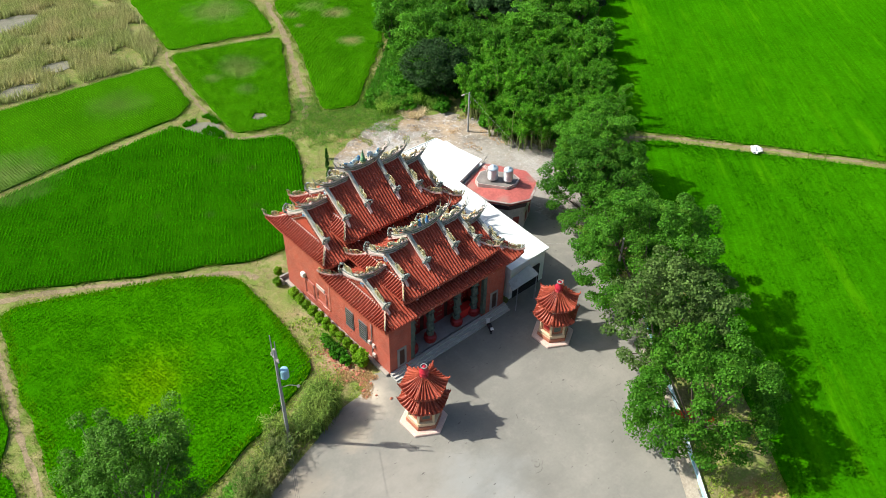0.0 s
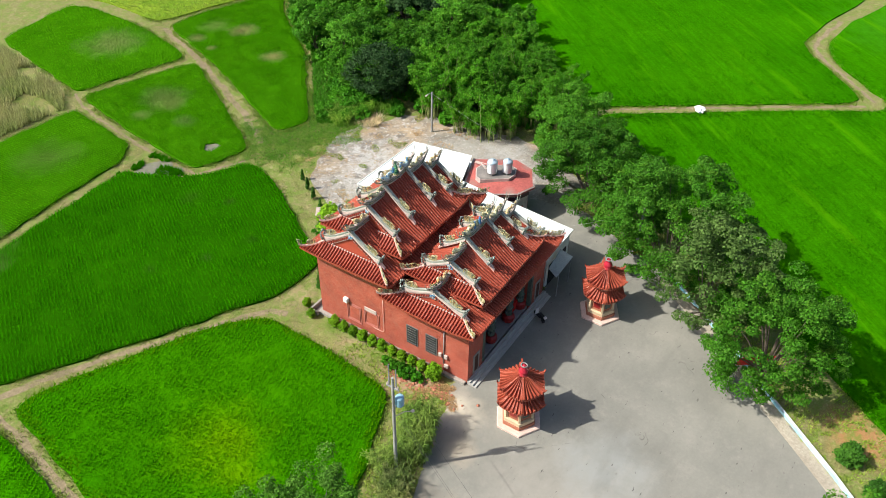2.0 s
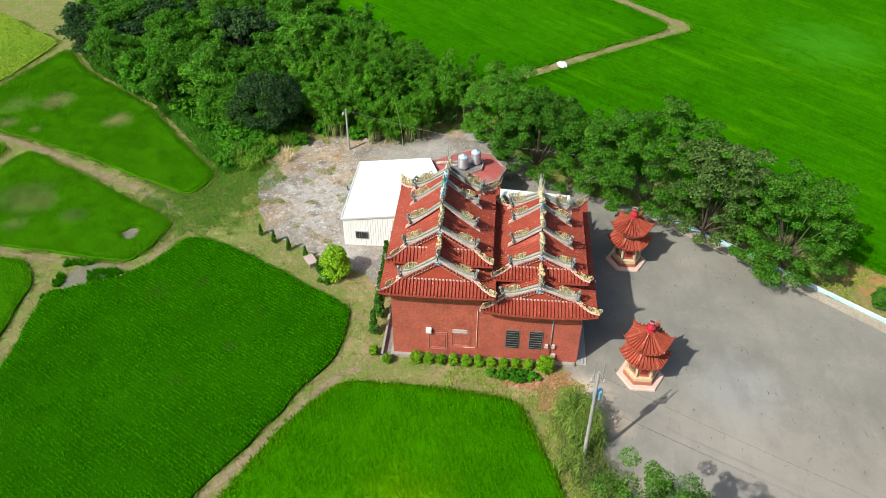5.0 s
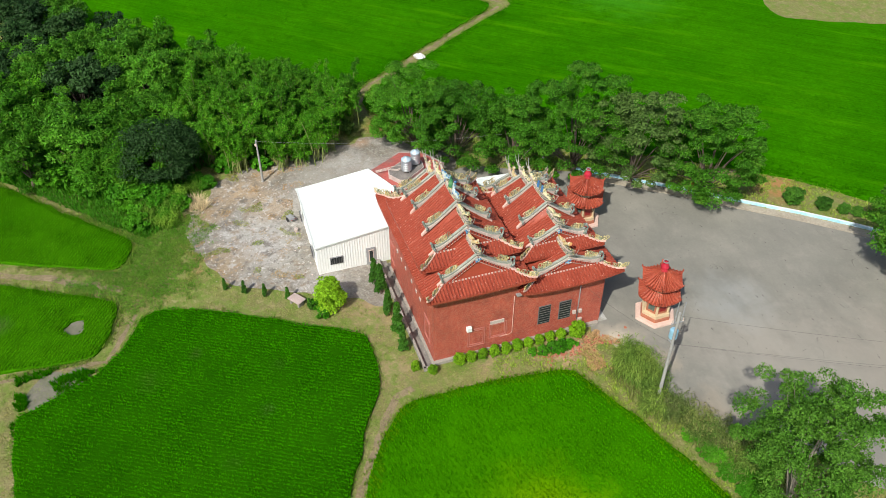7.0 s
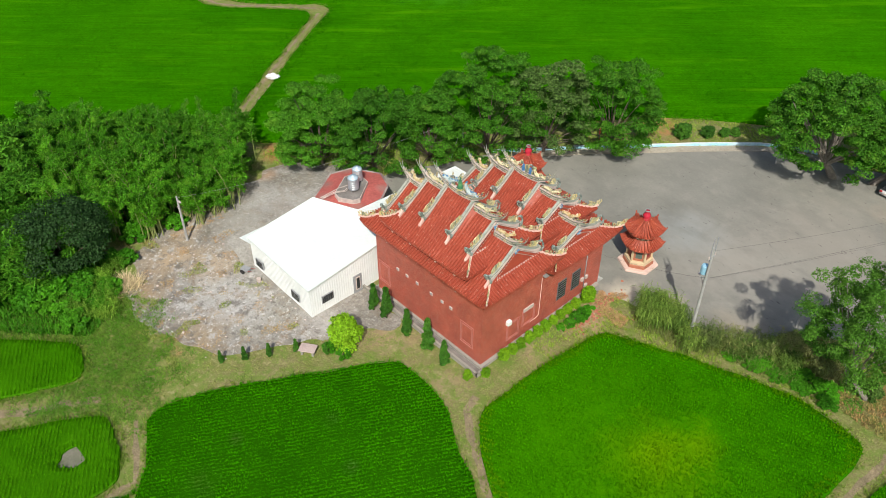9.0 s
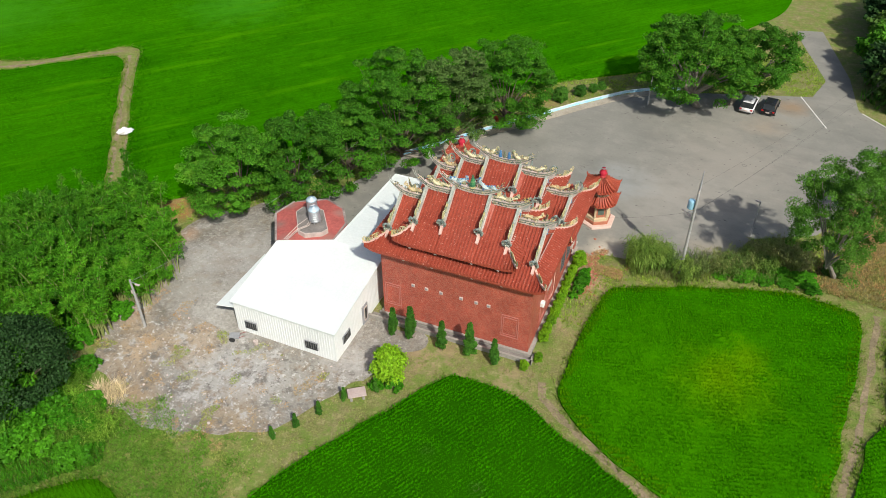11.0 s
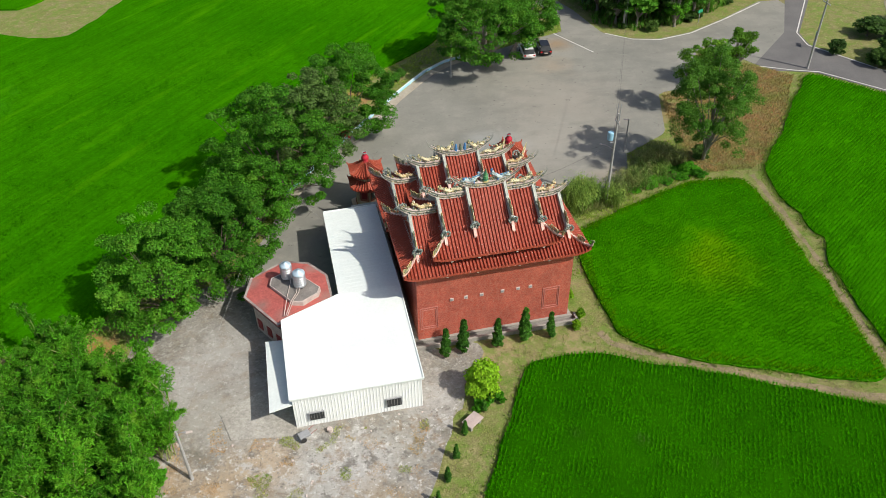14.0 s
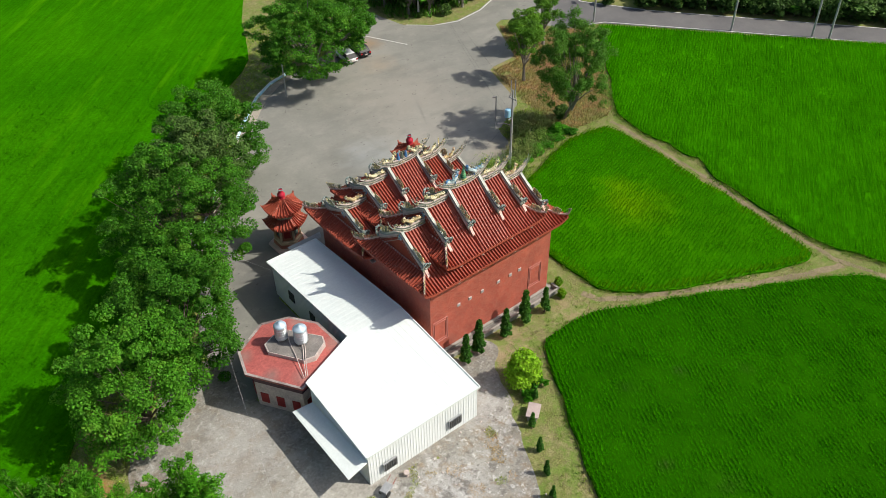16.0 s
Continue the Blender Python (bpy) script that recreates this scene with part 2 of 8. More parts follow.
M_RICE_FAR = surf("rice_far", (0.0185, 0.125, 0.0004), (0.031, 0.167, 0.0006), 0.05, 3.0, 0.22, 0.95, bump=0.6, dist=0.08, gloss=0.0, mottle=0.10, lines=(47, 0.35, 7.0, 0.16),
                  spots=((60.0, -48.0, 9.0, (0.05, 0.25, 0.01), 0.6), (95.0, -30.0, 14.0, (0.05, 0.24, 0.01), 0.5)))
def streaks(m, turn, tint, lo=0.56, hi=0.68):
    """Long soft streaks of another tone, as planting and wind leave them."""
    nt = m.node_tree
    bsdf = nt.nodes["Principled BSDF"]
    mp = nt.nodes.new("ShaderNodeMapping")
    mp.vector_type = "TEXTURE"
    mp.inputs["Rotation"].default_value, mp.inputs["Scale"].default_value = (0, 0, turn), (8.0, 1.0, 1.0)
    nt.links.new(place_of(nt), mp.inputs["Vector"])
    col = bsdf.inputs["Base Color"].links[0].from_socket
    col = mix_of(nt, ramp_of(nt, noise_of(nt, mp.outputs[0], 0.3, 5.0, 0.65), [(lo, (0, 0, 0)), (hi, (0.6, 0.6, 0.6))]), col, tint)
    nt.links.new(col, bsdf.inputs["Base Color"])


streaks(M_RICE_FAR, radians(47), (0.06, 0.235, 0.001))
streaks(M_RICE_WIDE, radians(47), (0.075, 0.265, 0.001))
M_FALLOW = surf("fallow_soil", (0.27, 0.245, 0.19), (0.19, 0.20, 0.11), 0.12, 3.0, 0.3, 0.95, bump=0.6, dist=0.06, gloss=0.1, mottle=0.12, lines=(-35, 1.6, 16.0, 0.25))
M_YELLOW_FIELD = surf("ripe_field", (0.10, 0.215, 0.008), (0.175, 0.255, 0.018), 0.09, 3.0, 0.3, 0.9, bump=0.9, dist=0.12, gloss=0.1, mottle=0.2)


def earth_mat():
    """Trodden paths: dry earth, pale straw litter and thin green, in fine patches."""
    m = surf("path_earth", (0.225, 0.20, 0.095), (0.17, 0.19, 0.055), 0.3, 7.0, 0.45, 0.95, bump=0.9, dist=0.08, gloss=0.1, mottle=0.16,
             spots=((20.0, 30.0, 9.0, (0.20, 0.27, 0.055), 0.6), (10.0, 28.5, 4.0, (0.21, 0.26, 0.06), 0.5), (34.5, 1.5, 2.4, (0.42, 0.18, 0.06), 0.85), (6.2, -37.4, 3.4, (0.42, 0.19, 0.085), 0.85),
                    (-9.4, -3.4, 3.0, (0.46, 0.28, 0.20), 0.9), (26.0, 26.0, 3.5, (0.13, 0.23, 0.03), 0.6), (-38.0, -22.0, 9.0, (0.33, 0.20, 0.11), 0.9), (-45.0, -31.0, 5.0, (0.30, 0.20, 0.11), 0.8), (1.0, 11.2, 3.6, (0.34, 0.25, 0.155), 0.8), (-6.0, 11.4, 2.6, (0.33, 0.25, 0.15), 0.7), (-9.0, 3.0, 2.2, (0.36, 0.27, 0.16), 0.7)))
    nt = m.node_tree
    bsdf = nt.nodes["Principled BSDF"]
    col = bsdf.inputs["Base Color"].links[0].from_socket
    p = place_of(nt)
    col = mix_of(nt, ramp_of(nt, noise_of(nt, p, 0.55, 6.0, 0.8), [(0.46, (0, 0, 0)), (0.58, (0.8, 0.8, 0.8))]), col, (0.135, 0.215, 0.035))
    col = mix_of(nt, ramp_of(nt, noise_of(nt, p, 1.3, 6.0, 0.85), [(0.54, (0, 0, 0)), (0.64, (0.75, 0.75, 0.75))]), col, (0.36, 0.32, 0.16))
    col = mix_of(nt, ramp_of(nt, noise_of(nt, p, 2.1, 6.0, 0.85), [(0.58, (0, 0, 0)), (0.66, (0.7, 0.7, 0.7))]), col, (0.15, 0.115, 0.07))
    nt.links.new(col, bsdf.inputs["Base Color"])
    return m


M_GROUND = earth_mat()
M_TRODDEN = surf("trodden_soil", (0.27, 0.215, 0.135), (0.20, 0.165, 0.10), 0.8, 9.0, 0.4, 0.95, bump=0.8, dist=0.04, gloss=0.1, mottle=0.18)


def yard_mat():
    """Old asphalt: pale worn fields, brown dust, dark oil spots and tarred cracks."""
    m = surf("worn_asphalt", (0.185, 0.185, 0.163), (0.255, 0.25, 0.218), 0.13, 4.0, 0.06, 0.9, bump=0.15, dist=0.01, gloss=0.25,
             spots=((-14.0, -20.0, 7.0, (0.33, 0.31, 0.27), 0.7), (-8.4, -21.4, 4.2, (0.27, 0.285, 0.275), 0.75), (-20.0, -30.0, 10.0, (0.30, 0.275, 0.235), 0.6), (11.5, -9.0, 7.0, (0.14, 0.138, 0.13), 0.7), (-25.4, -46.4, 2.6, (0.27, 0.19, 0.115), 0.8), (-22.5, -40.2, 3.0, (0.30, 0.25, 0.19), 0.6), (-9.8, -8.4, 2.6, (0.50, 0.45, 0.36), 0.95), (-13.0, -10.4, 2.0, (0.42, 0.36, 0.27), 0.8), (-19.5, -12.0, 3.0, (0.34, 0.29, 0.22), 0.7)))
    nt = m.node_tree
    bsdf = nt.nodes["Principled BSDF"]
    col = bsdf.inputs["Base Color"].links[0].from_socket
    p = place_of(nt)
    streak = noise_of(nt, p, 0.55, 6.0, 0.72)
    col = mix_of(nt, ramp_of(nt, streak, [(0.52, (0, 0, 0)), (0.72, (0.32, 0.32, 0.32))]), col, (0.34, 0.32, 0.28))
    squash = nt.nodes.new("ShaderNodeMapping")
    squash.inputs["Rotation"].default_value, squash.inputs["Scale"].default_value = (0, 0, 0.9), (1.0, 2.6, 1.0)
    nt.links.new(p, squash.inputs["Vector"])
    oil = noise_of(nt, squash.outputs[0], 0.75, 3.0, 0.6)
    col = mix_of(nt, ramp_of(nt, oil, [(0.69, (0, 0, 0)), (0.73, (0.75, 0.75, 0.75))]), col, (0.075, 0.07, 0.064))
    dab = noise_of(nt, squash.outputs[0], 1.15, 2.5, 0.55)
    col = mix_of(nt, ramp_of(nt, dab, [(0.69, (0, 0, 0)), (0.73, (0.75, 0.75, 0.75))]), col, (0.075, 0.07, 0.064))
    drift = noise_of(nt, squash.outputs[0], 0.16, 5.0, 0.6)
    col = mix_of(nt, ramp_of(nt, drift, [(0.5, (0, 0, 0)), (0.68, (0.34, 0.34, 0.34))]), col, (0.15, 0.147, 0.132))
    warp = nt.nodes.new("ShaderNodeVectorMath")
    warp.operation = "ADD"
    nz = nt.nodes.new("ShaderNodeTexNoise")
    nz.inputs["Scale"].default_value = 0.35
    nt.links.new(p, nz.inputs["Vector"])
    nt.links.new(p, warp.inputs[0])
    sc = nt.nodes.new("ShaderNodeVectorMath")
    sc.operation = "SCALE"
    sc.inputs["Scale"].default_value = 4.0
    nt.links.new(nz.outputs["Color"], sc.inputs[0])
    nt.links.new(sc.outputs[0], warp.inputs[1])
    vo = nt.nodes.new("ShaderNodeTexVoronoi")
    vo.feature = "DISTANCE_TO_EDGE"
    vo.inputs["Scale"].default_value = 0.13
    nt.links.new(warp.outputs[0], vo.inputs["Vector"])
    crack = ramp_of(nt, vo.outputs["Distance"], [(0.0, (0.6, 0.6, 0.6)), (0.007, (0, 0, 0))])
    gate = ramp_of(nt, noise_of(nt, p, 0.45, 4.0), [(0.58, (0, 0, 0)), (0.64, (1, 1, 1))])
    col = mix_of(nt, mix_of(nt, 1.0, crack, gate, "MULTIPLY"), col, (0.07, 0.065, 0.06))
    nt.links.new(col, bsdf.inputs["Base Color"])
    return m


M_ASPHALT = yard_mat()
M_ROAD = surf("road_asphalt", (0.115, 0.112, 0.112), (0.155, 0.15, 0.145), 0.2, 5.0, 0.12, 0.9, bump=0.15, dist=0.01, gloss=0.25)


def gravel_mat():
    """Broken concrete: pale crusted slabs, brown soil, dark damp and fine bits."""
    m = surf("broken_concrete", (0.26, 0.252, 0.228), (0.19, 0.172, 0.14), 0.4, 5.0, 0.35, 0.95, bump=0.9, dist=0.05, gloss=0.15, mottle=0.14,
             spots=((25.6, 10.4, 5.2, (0.30, 0.29, 0.26), 0.9), (21.5, 13.0, 5.0, (0.37, 0.355, 0.315), 0.85), (23.6, 4.6, 4.4, (0.36, 0.35, 0.325), 0.8), (16.6, 19.6, 5.6, (0.39, 0.385, 0.35), 0.85), (10.6, 18.8, 4.4, (0.345, 0.335, 0.295), 0.8), (6.4, 14.6, 3.0, (0.44, 0.425, 0.40), 0.8),
                    (30.4, 9.0, 1.6, (0.38, 0.29, 0.19), 0.55), (29.4, 12.8, 1.7, (0.40, 0.29, 0.18), 0.6), (28.0, 17.0, 2.3, (0.42, 0.31, 0.20), 0.8), (25.0, 20.6, 3.3, (0.42, 0.32, 0.21), 0.9), (25.4, 7.0, 3.8, (0.37, 0.362, 0.34), 0.85), (20.4, 18.2, 2.4, (0.44, 0.35, 0.25), 0.8), (14.6, 19.6, 3.8, (0.40, 0.39, 0.37), 0.9), (30.6, 5.0, 1.4, (0.42, 0.25, 0.14), 0.6), (21.8, 17.6, 2.4, (0.42, 0.33, 0.22), 0.7), (22.0, 24.4, 2.6, (0.34, 0.25, 0.15), 0.8), (13.0, 24.0, 3.2, (0.32, 0.25, 0.16), 0.8), (19.2, 22.6, 1.1, (0.15, 0.145, 0.14), 0.8), (15.4, 22.8, 1.0, (0.17, 0.16, 0.15), 0.7), (24.6, 7.4, 1.6, (0.24, 0.21, 0.17), 0.6)))
    nt = m.node_tree
    bsdf = nt.nodes["Principled BSDF"]
    col = bsdf.inputs["Base Color"].links[0].from_socket
    p = place_of(nt)
    sep = nt.nodes.new("ShaderNodeSeparateXYZ")
    nt.links.new(p, sep.inputs[0])
    # the open ground north of the shed is rougher than the floated slab beside it
    rough = math_of(nt, "MULTIPLY", math_of(nt, "MINIMUM", math_of(nt, "MAXIMUM", math_of(nt, "MULTIPLY", math_of(nt, "SUBTRACT", sep.outputs[1], 14.6), 0.8), 0.45), 1.0), 1.0)

    def layer(col_, scale, lo, hi, tint, detail=6.0, r=0.8):
        k = ramp_of(nt, noise_of(nt, p, scale, detail, r), [(lo, (0, 0, 0)), (hi, (0.85, 0.85, 0.85))])
        return mix_of(nt, math_of(nt, "MULTIPLY", k, rough), col_, tint)

    col = layer(col, 0.75, 0.50, 0.62, (0.25, 0.195, 0.135))
    col = layer(col, 0.5, 0.52, 0.62, (0.15, 0.14, 0.125))
    col = layer(col, 0.42, 0.53, 0.63, (0.43, 0.42, 0.40))
    col = layer(col, 1.9, 0.56, 0.62, (0.54, 0.53, 0.50), 5.0)
    col = layer(col, 2.6, 0.58, 0.64, (0.13, 0.12, 0.10), 5.0)
    vo = nt.nodes.new("ShaderNodeTexVoronoi")
    vo.feature = "DISTANCE_TO_EDGE"
    vo.inputs["Scale"].default_value = 0.22
    nt.links.new(p, vo.inputs["Vector"])
    col = mix_of(nt, ramp_of(nt, vo.outputs["Distance"], [(0.0, (0.22, 0.22, 0.22)), (0.008, (0, 0, 0))]), col, (0.16, 0.14, 0.12))
    nt.links.new(col, bsdf.inputs["Base Color"])
    return m


M_GRAVEL = gravel_mat()
M_CONCRETE = surf("concrete", (0.33, 0.31, 0.27), (0.25, 0.24, 0.215), 0.5, 6.0, 0.2, 0.9, bump=0.3)
M_KERBBLUE = surf("kerb_cyan", (0.22, 0.56, 0.74), (0.50, 0.68, 0.76), 0.5, 5.0, 0.2, 0.6, bump=0.2)
M_SLABPALE = surf("worn_pale_concrete", (0.40, 0.385, 0.345), (0.30, 0.285, 0.25), 0.5, 6.0, 0.25, 0.9, bump=0.3, mottle=0.12)
M_KERB = surf("painted_kerb", (0.70, 0.72, 0.72), (0.52, 0.62, 0.66), 0.35, 5.0, 0.15, 0.7, bump=0.2)
M_PAVE = surf("verge_concrete", (0.40, 0.36, 0.285), (0.31, 0.275, 0.215), 0.6, 6.0, 0.25, 0.9, bump=0.3)
M_WHITE_LINE = surf("road_paint", (0.66, 0.65, 0.61), (0.5, 0.49, 0.46), 1.5, 12.0, 0.15, 0.7, bump=0.1)
M_TILE = tile_mat("clay_tile", (0.26, 0.046, 0.026), (0.37, 0.080, 0.046), (0.085, 0.026, 0.017))
M_TILE_PAV = tile_mat("pavilion_tile", (0.25, 0.042, 0.024), (0.42, 0.095, 0.05), (0.075, 0.026, 0.017))
M_BRICK = brick_mat("red_facing_brick", (0.44, 0.090, 0.052), (0.32, 0.058, 0.036), (0.47, 0.22, 0.165))
M_BRICK2 = surf("red_wall_panel", (0.37, 0.062, 0.036), (0.30, 0.045, 0.026), 1.3, 9.0, 0.12, 0.55, bump=0.15)
M_GABLE = surf("red_plaster", (0.42, 0.075, 0.036), (0.33, 0.055, 0.028), 0.9, 9.0, 0.12, 0.7, bump=0.15)
M_TRIM = surf("white_stucco", (0.60, 0.51, 0.46), (0.42, 0.35, 0.32), 1.5, 9.0, 0.22, 0.7, bump=0.2)
M_TILETRIM = surf("brick_frame_tile", (0.44, 0.17, 0.14), (0.39, 0.14, 0.11), 1.5, 9.0, 0.15, 0.6, bump=0.1)
M_PINKTRIM = surf("pink_trim", (0.60, 0.36, 0.30), (0.70, 0.50, 0.44), 1.5, 9.0, 0.2, 0.7, bump=0.2)
M_DARKWOOD = surf("dark_timber", (0.045, 0.020, 0.014), (0.075, 0.03, 0.02), 1.5, 9.0, 0.3, 0.7, bump=0.2)
M_STEP = surf("pale_granite", (0.46, 0.46, 0.43), (0.36, 0.36, 0.34), 1.2, 20.0, 0.2, 0.6, bump=0.15)
M_STONE = surf("grey_granite", (0.30, 0.30, 0.29), (0.22, 0.22, 0.215), 1.2, 20.0, 0.2, 0.6, bump=0.15)
M_MAROON = surf("maroon_paint", (0.10, 0.014, 0.016), (0.15, 0.022, 0.022), 2.0, 9.0, 0.2, 0.6, bump=0.1)
M_RIDGEBAND = surf("ridge_band_glaze", (0.30, 0.32, 0.23), (0.13, 0.17, 0.14), 3.0, 9.0, 0.5, 0.5, bump=0.8, dist=0.04)
M_RIDGECAP = surf("ridge_cap_glaze", (0.40, 0.41, 0.35), (0.24, 0.27, 0.235), 2.0, 9.0, 0.35, 0.5, bump=0.3)
M_CARVED = surf("carved_green_stone", (0.10, 0.145, 0.12), (0.055, 0.075, 0.062), 2.5, 9.0, 0.5, 0.6, bump=0.9, dist=0.05)
M_REDPAINT = surf("red_lacquer", (0.30, 0.018, 0.016), (0.22, 0.012, 0.012), 1.2, 9.0, 0.15, 0.4, bump=0.1)
M_BITS = bits_mat("ridge_porcelain", [(0.46, 0.38, 0.12), (0.08, 0.14, 0.08), (0.50, 0.44, 0.30), (0.055, 0.10, 0.10), (0.30, 0.27, 0.13), (0.16, 0.22, 0.12), (0.56, 0.46, 0.22), (0.11, 0.13, 0.11)])
M_GOLD = bits_mat("gold_porcelain", [(0.58, 0.47, 0.20), (0.46, 0.42, 0.22), (0.66, 0.60, 0.38), (0.16, 0.19, 0.13), (0.30, 0.33, 0.20), (0.50, 0.42, 0.22), (0.10, 0.14, 0.11)])
M_BLUE = bits_mat("blue_porcelain", [(0.10, 0.32, 0.52), (0.45, 0.55, 0.55), (0.06, 0.20, 0.42), (0.25, 0.42, 0.46), (0.60, 0.62, 0.56)])
M_ORANGE = bits_mat("orange_porcelain", [(0.62, 0.34, 0.12), (0.55, 0.45, 0.24), (0.70, 0.62, 0.46), (0.45, 0.24, 0.10)])
M_JADE = bits_mat("green_porcelain", [(0.06, 0.24, 0.09), (0.12, 0.30, 0.12), (0.45, 0.40, 0.18), (0.04, 0.16, 0.08)])
M_FINIAL = bits_mat("cloud_finial_glaze", [(0.22, 0.27, 0.23), (0.31, 0.36, 0.31), (0.12, 0.15, 0.13), (0.44, 0.45, 0.37), (0.24, 0.30, 0.28)])
M_STEEL = surf("white_steel", (0.70, 0.745, 0.72), (0.64, 0.70, 0.68), 0.35, 5.0, 0.05, 0.4, bump=0.03, mottle=0.02)
M_STEELWALL = surf("cream_steel", (0.75, 0.785, 0.775), (0.69, 0.72, 0.705), 0.5, 6.0, 0.05, 0.5, bump=0.03)
M_CANOPY = surf("weathered_sheet", (0.36, 0.40, 0.37), (0.26, 0.29, 0.27), 0.6, 6.0, 0.2, 0.7, bump=0.1)
M_GREYPAINT = surf("grey_painted_steel", (0.30, 0.31, 0.32), (0.24, 0.25, 0.26), 1.0, 9.0, 0.15, 0.5, bump=0.1)
M_REDROOF = surf("red_roof_coating", (0.42, 0.105, 0.09), (0.34, 0.085, 0.07), 0.6, 7.0, 0.2, 0.7, bump=0.2, mottle=0.14, spots=((20.4, 1.2, 0.9, (0.24, 0.19, 0.16), 0.6), (14.2, 4.6, 1.0, (0.25, 0.17, 0.14), 0.6), (18.0, 6.2, 0.9, (0.22, 0.16, 0.14), 0.5), (19.6, 4.4, 0.8, (0.20, 0.16, 0.14), 0.6), (15.0, 0.6, 0.8, (0.26, 0.19, 0.16), 0.6)))
M_PURPLE = surf("dark_purple_paint", (0.075, 0.022, 0.035), (0.055, 0.016, 0.026), 2.0, 9.0, 0.1, 0.5, bump=0.05)
M_WORNEDGE = surf("worn_roof_edge", (0.40, 0.35, 0.32), (0.17, 0.12, 0.11), 0.8, 6.0, 0.3, 0.8, bump=0.2)
M_STAINCONC = surf("stained_concrete", (0.24, 0.22, 0.20), (0.13, 0.12, 0.11), 0.9, 8.0, 0.25, 0.9, bump=0.3)
M_STAINLESS = surf("stainless_steel", (0.66, 0.69, 0.72), (0.56, 0.60, 0.64), 1.5, 9.0, 0.06, 0.42, 0.85, bump=0.05)
M_TANKLID = surf("tank_lid_enamel", (0.46, 0.58, 0.66), (0.38, 0.50, 0.58), 1.5, 9.0, 0.08, 0.45, 0.2, bump=0.05)
M_GLASS = surf("dark_window", (0.020, 0.024, 0.026), (0.035, 0.04, 0.042), 0.8, 6.0, 0.1, 0.12, bump=0.0, gloss=0.5)
M_DARKBAR = surf("dark_bar", (0.10, 0.10, 0.10), (0.15, 0.15, 0.15), 1.0, 9.0, 0.15, 0.6, bump=0.1)
M_SLABPINK = surf("pink_slab", (0.66, 0.49, 0.42), (0.58, 0.42, 0.35), 0.9, 9.0, 0.15, 0.7, bump=0.15)
M_CREAM = surf("cream_tile", (0.60, 0.47, 0.30), (0.52, 0.40, 0.25), 1.5, 9.0, 0.15, 0.5, bump=0.1)
M_ORANGEBRICK = surf("orange_brick", (0.40, 0.15, 0.085), (0.33, 0.12, 0.07), 2.0, 12.0, 0.2, 0.7, bump=0.2)
M_VASE = surf("crimson_glaze", (0.50, 0.03, 0.055), (0.40, 0.02, 0.04), 2.0, 9.0, 0.12, 0.25, bump=0.05)
M_POLE = surf("concrete_pole", (0.36, 0.36, 0.35), (0.28, 0.28, 0.27), 0.9, 9.0, 0.15, 0.85, bump=0.2)
M_CABLE = surf("black_cable", (0.03, 0.03, 0.03), (0.045, 0.045, 0.045), 1.0, 9.0, 0.1, 0.6, bump=0.0)
M_PALECABLE = surf("pale_cable", (0.40, 0.40, 0.39), (0.33, 0.33, 0.32), 1.0, 9.0, 0.1, 0.6, bump=0.0)
M_TRANSFORMER = surf("pale_blue_enamel", (0.28, 0.50, 0.64), (0.22, 0.42, 0.56), 1.5, 9.0, 0.1, 0.4, bump=0.05)
M_BARK = surf("bark", (0.13, 0.10, 0.075), (0.085, 0.065, 0.05), 2.0, 12.0, 0.4, 0.95, bump=0.9, dist=0.05)
M_BARKPALE = surf("pale_bark", (0.26, 0.235, 0.20), (0.17, 0.15, 0.125), 2.0, 12.0, 0.35, 0.95, bump=0.7, dist=0.04)
M_LEAF_ROW = leafy("leaf_row_tree", (0.056, 0.215, 0.012), (0.10, 0.31, 0.020), 0.25, 0.5, 0.44, fresh=(0.17, 0.38, 0.03))
M_LEAF_BANYAN = leafy("leaf_banyan", (0.038, 0.150, 0.010), (0.072, 0.235, 0.016), 0.25, 0.5, 0.42, fresh=(0.14, 0.31, 0.026))
M_LEAF_THICKET = leafy("leaf_thicket", (0.042, 0.105, 0.018), (0.085, 0.165, 0.03), 0.4, 0.45, 0.3)
M_LEAF_FRESH = leafy("leaf_fresh", (0.095, 0.25, 0.018), (0.17, 0.36, 0.03), 0.3, 0.45, 0.42)
M_LEAF_GREY = leafy("leaf_greyish", (0.070, 0.150, 0.030), (0.11, 0.20, 0.045), 0.3, 0.4, 0.3)
M_LEAF_LIGHT = leafy("leaf_light_wood", (0.046, 0.19, 0.010), (0.088, 0.28, 0.016), 0.25, 0.6, 0.5, fresh=(0.17, 0.40, 0.025))
M_LEAF_BAMBOO = leafy("leaf_bamboo", (0.058, 0.24, 0.010), (0.12, 0.37, 0.018), 0.45, 0.55, 0.52, fresh=(0.20, 0.44, 0.03))
M_CULM = surf("bamboo_culm", (0.16, 0.24, 0.05), (0.26, 0.27, 0.10), 1.5, 9.0, 0.2, 0.6, bump=0.1)
M_STRAW = leafy("pale_straw", (0.62, 0.54, 0.36), (0.48, 0.42, 0.25), 0.8, 0.4, 0.2)
M_LEAF_DARK = leafy("leaf_dark", (0.020, 0.062, 0.016), (0.034, 0.090, 0.022), 0.3, 0.45, 0.25)
M_LEAF_VINE = leafy("leaf_vine", (0.0451, 0.2214, 0.00656), (0.082, 0.287, 0.01148), 0.3, 0.4, 0.35)
M_LEAF_LIME = leafy("leaf_lime", (0.16, 0.36, 0.012), (0.24, 0.44, 0.02), 0.8, 0.35, 0.35)
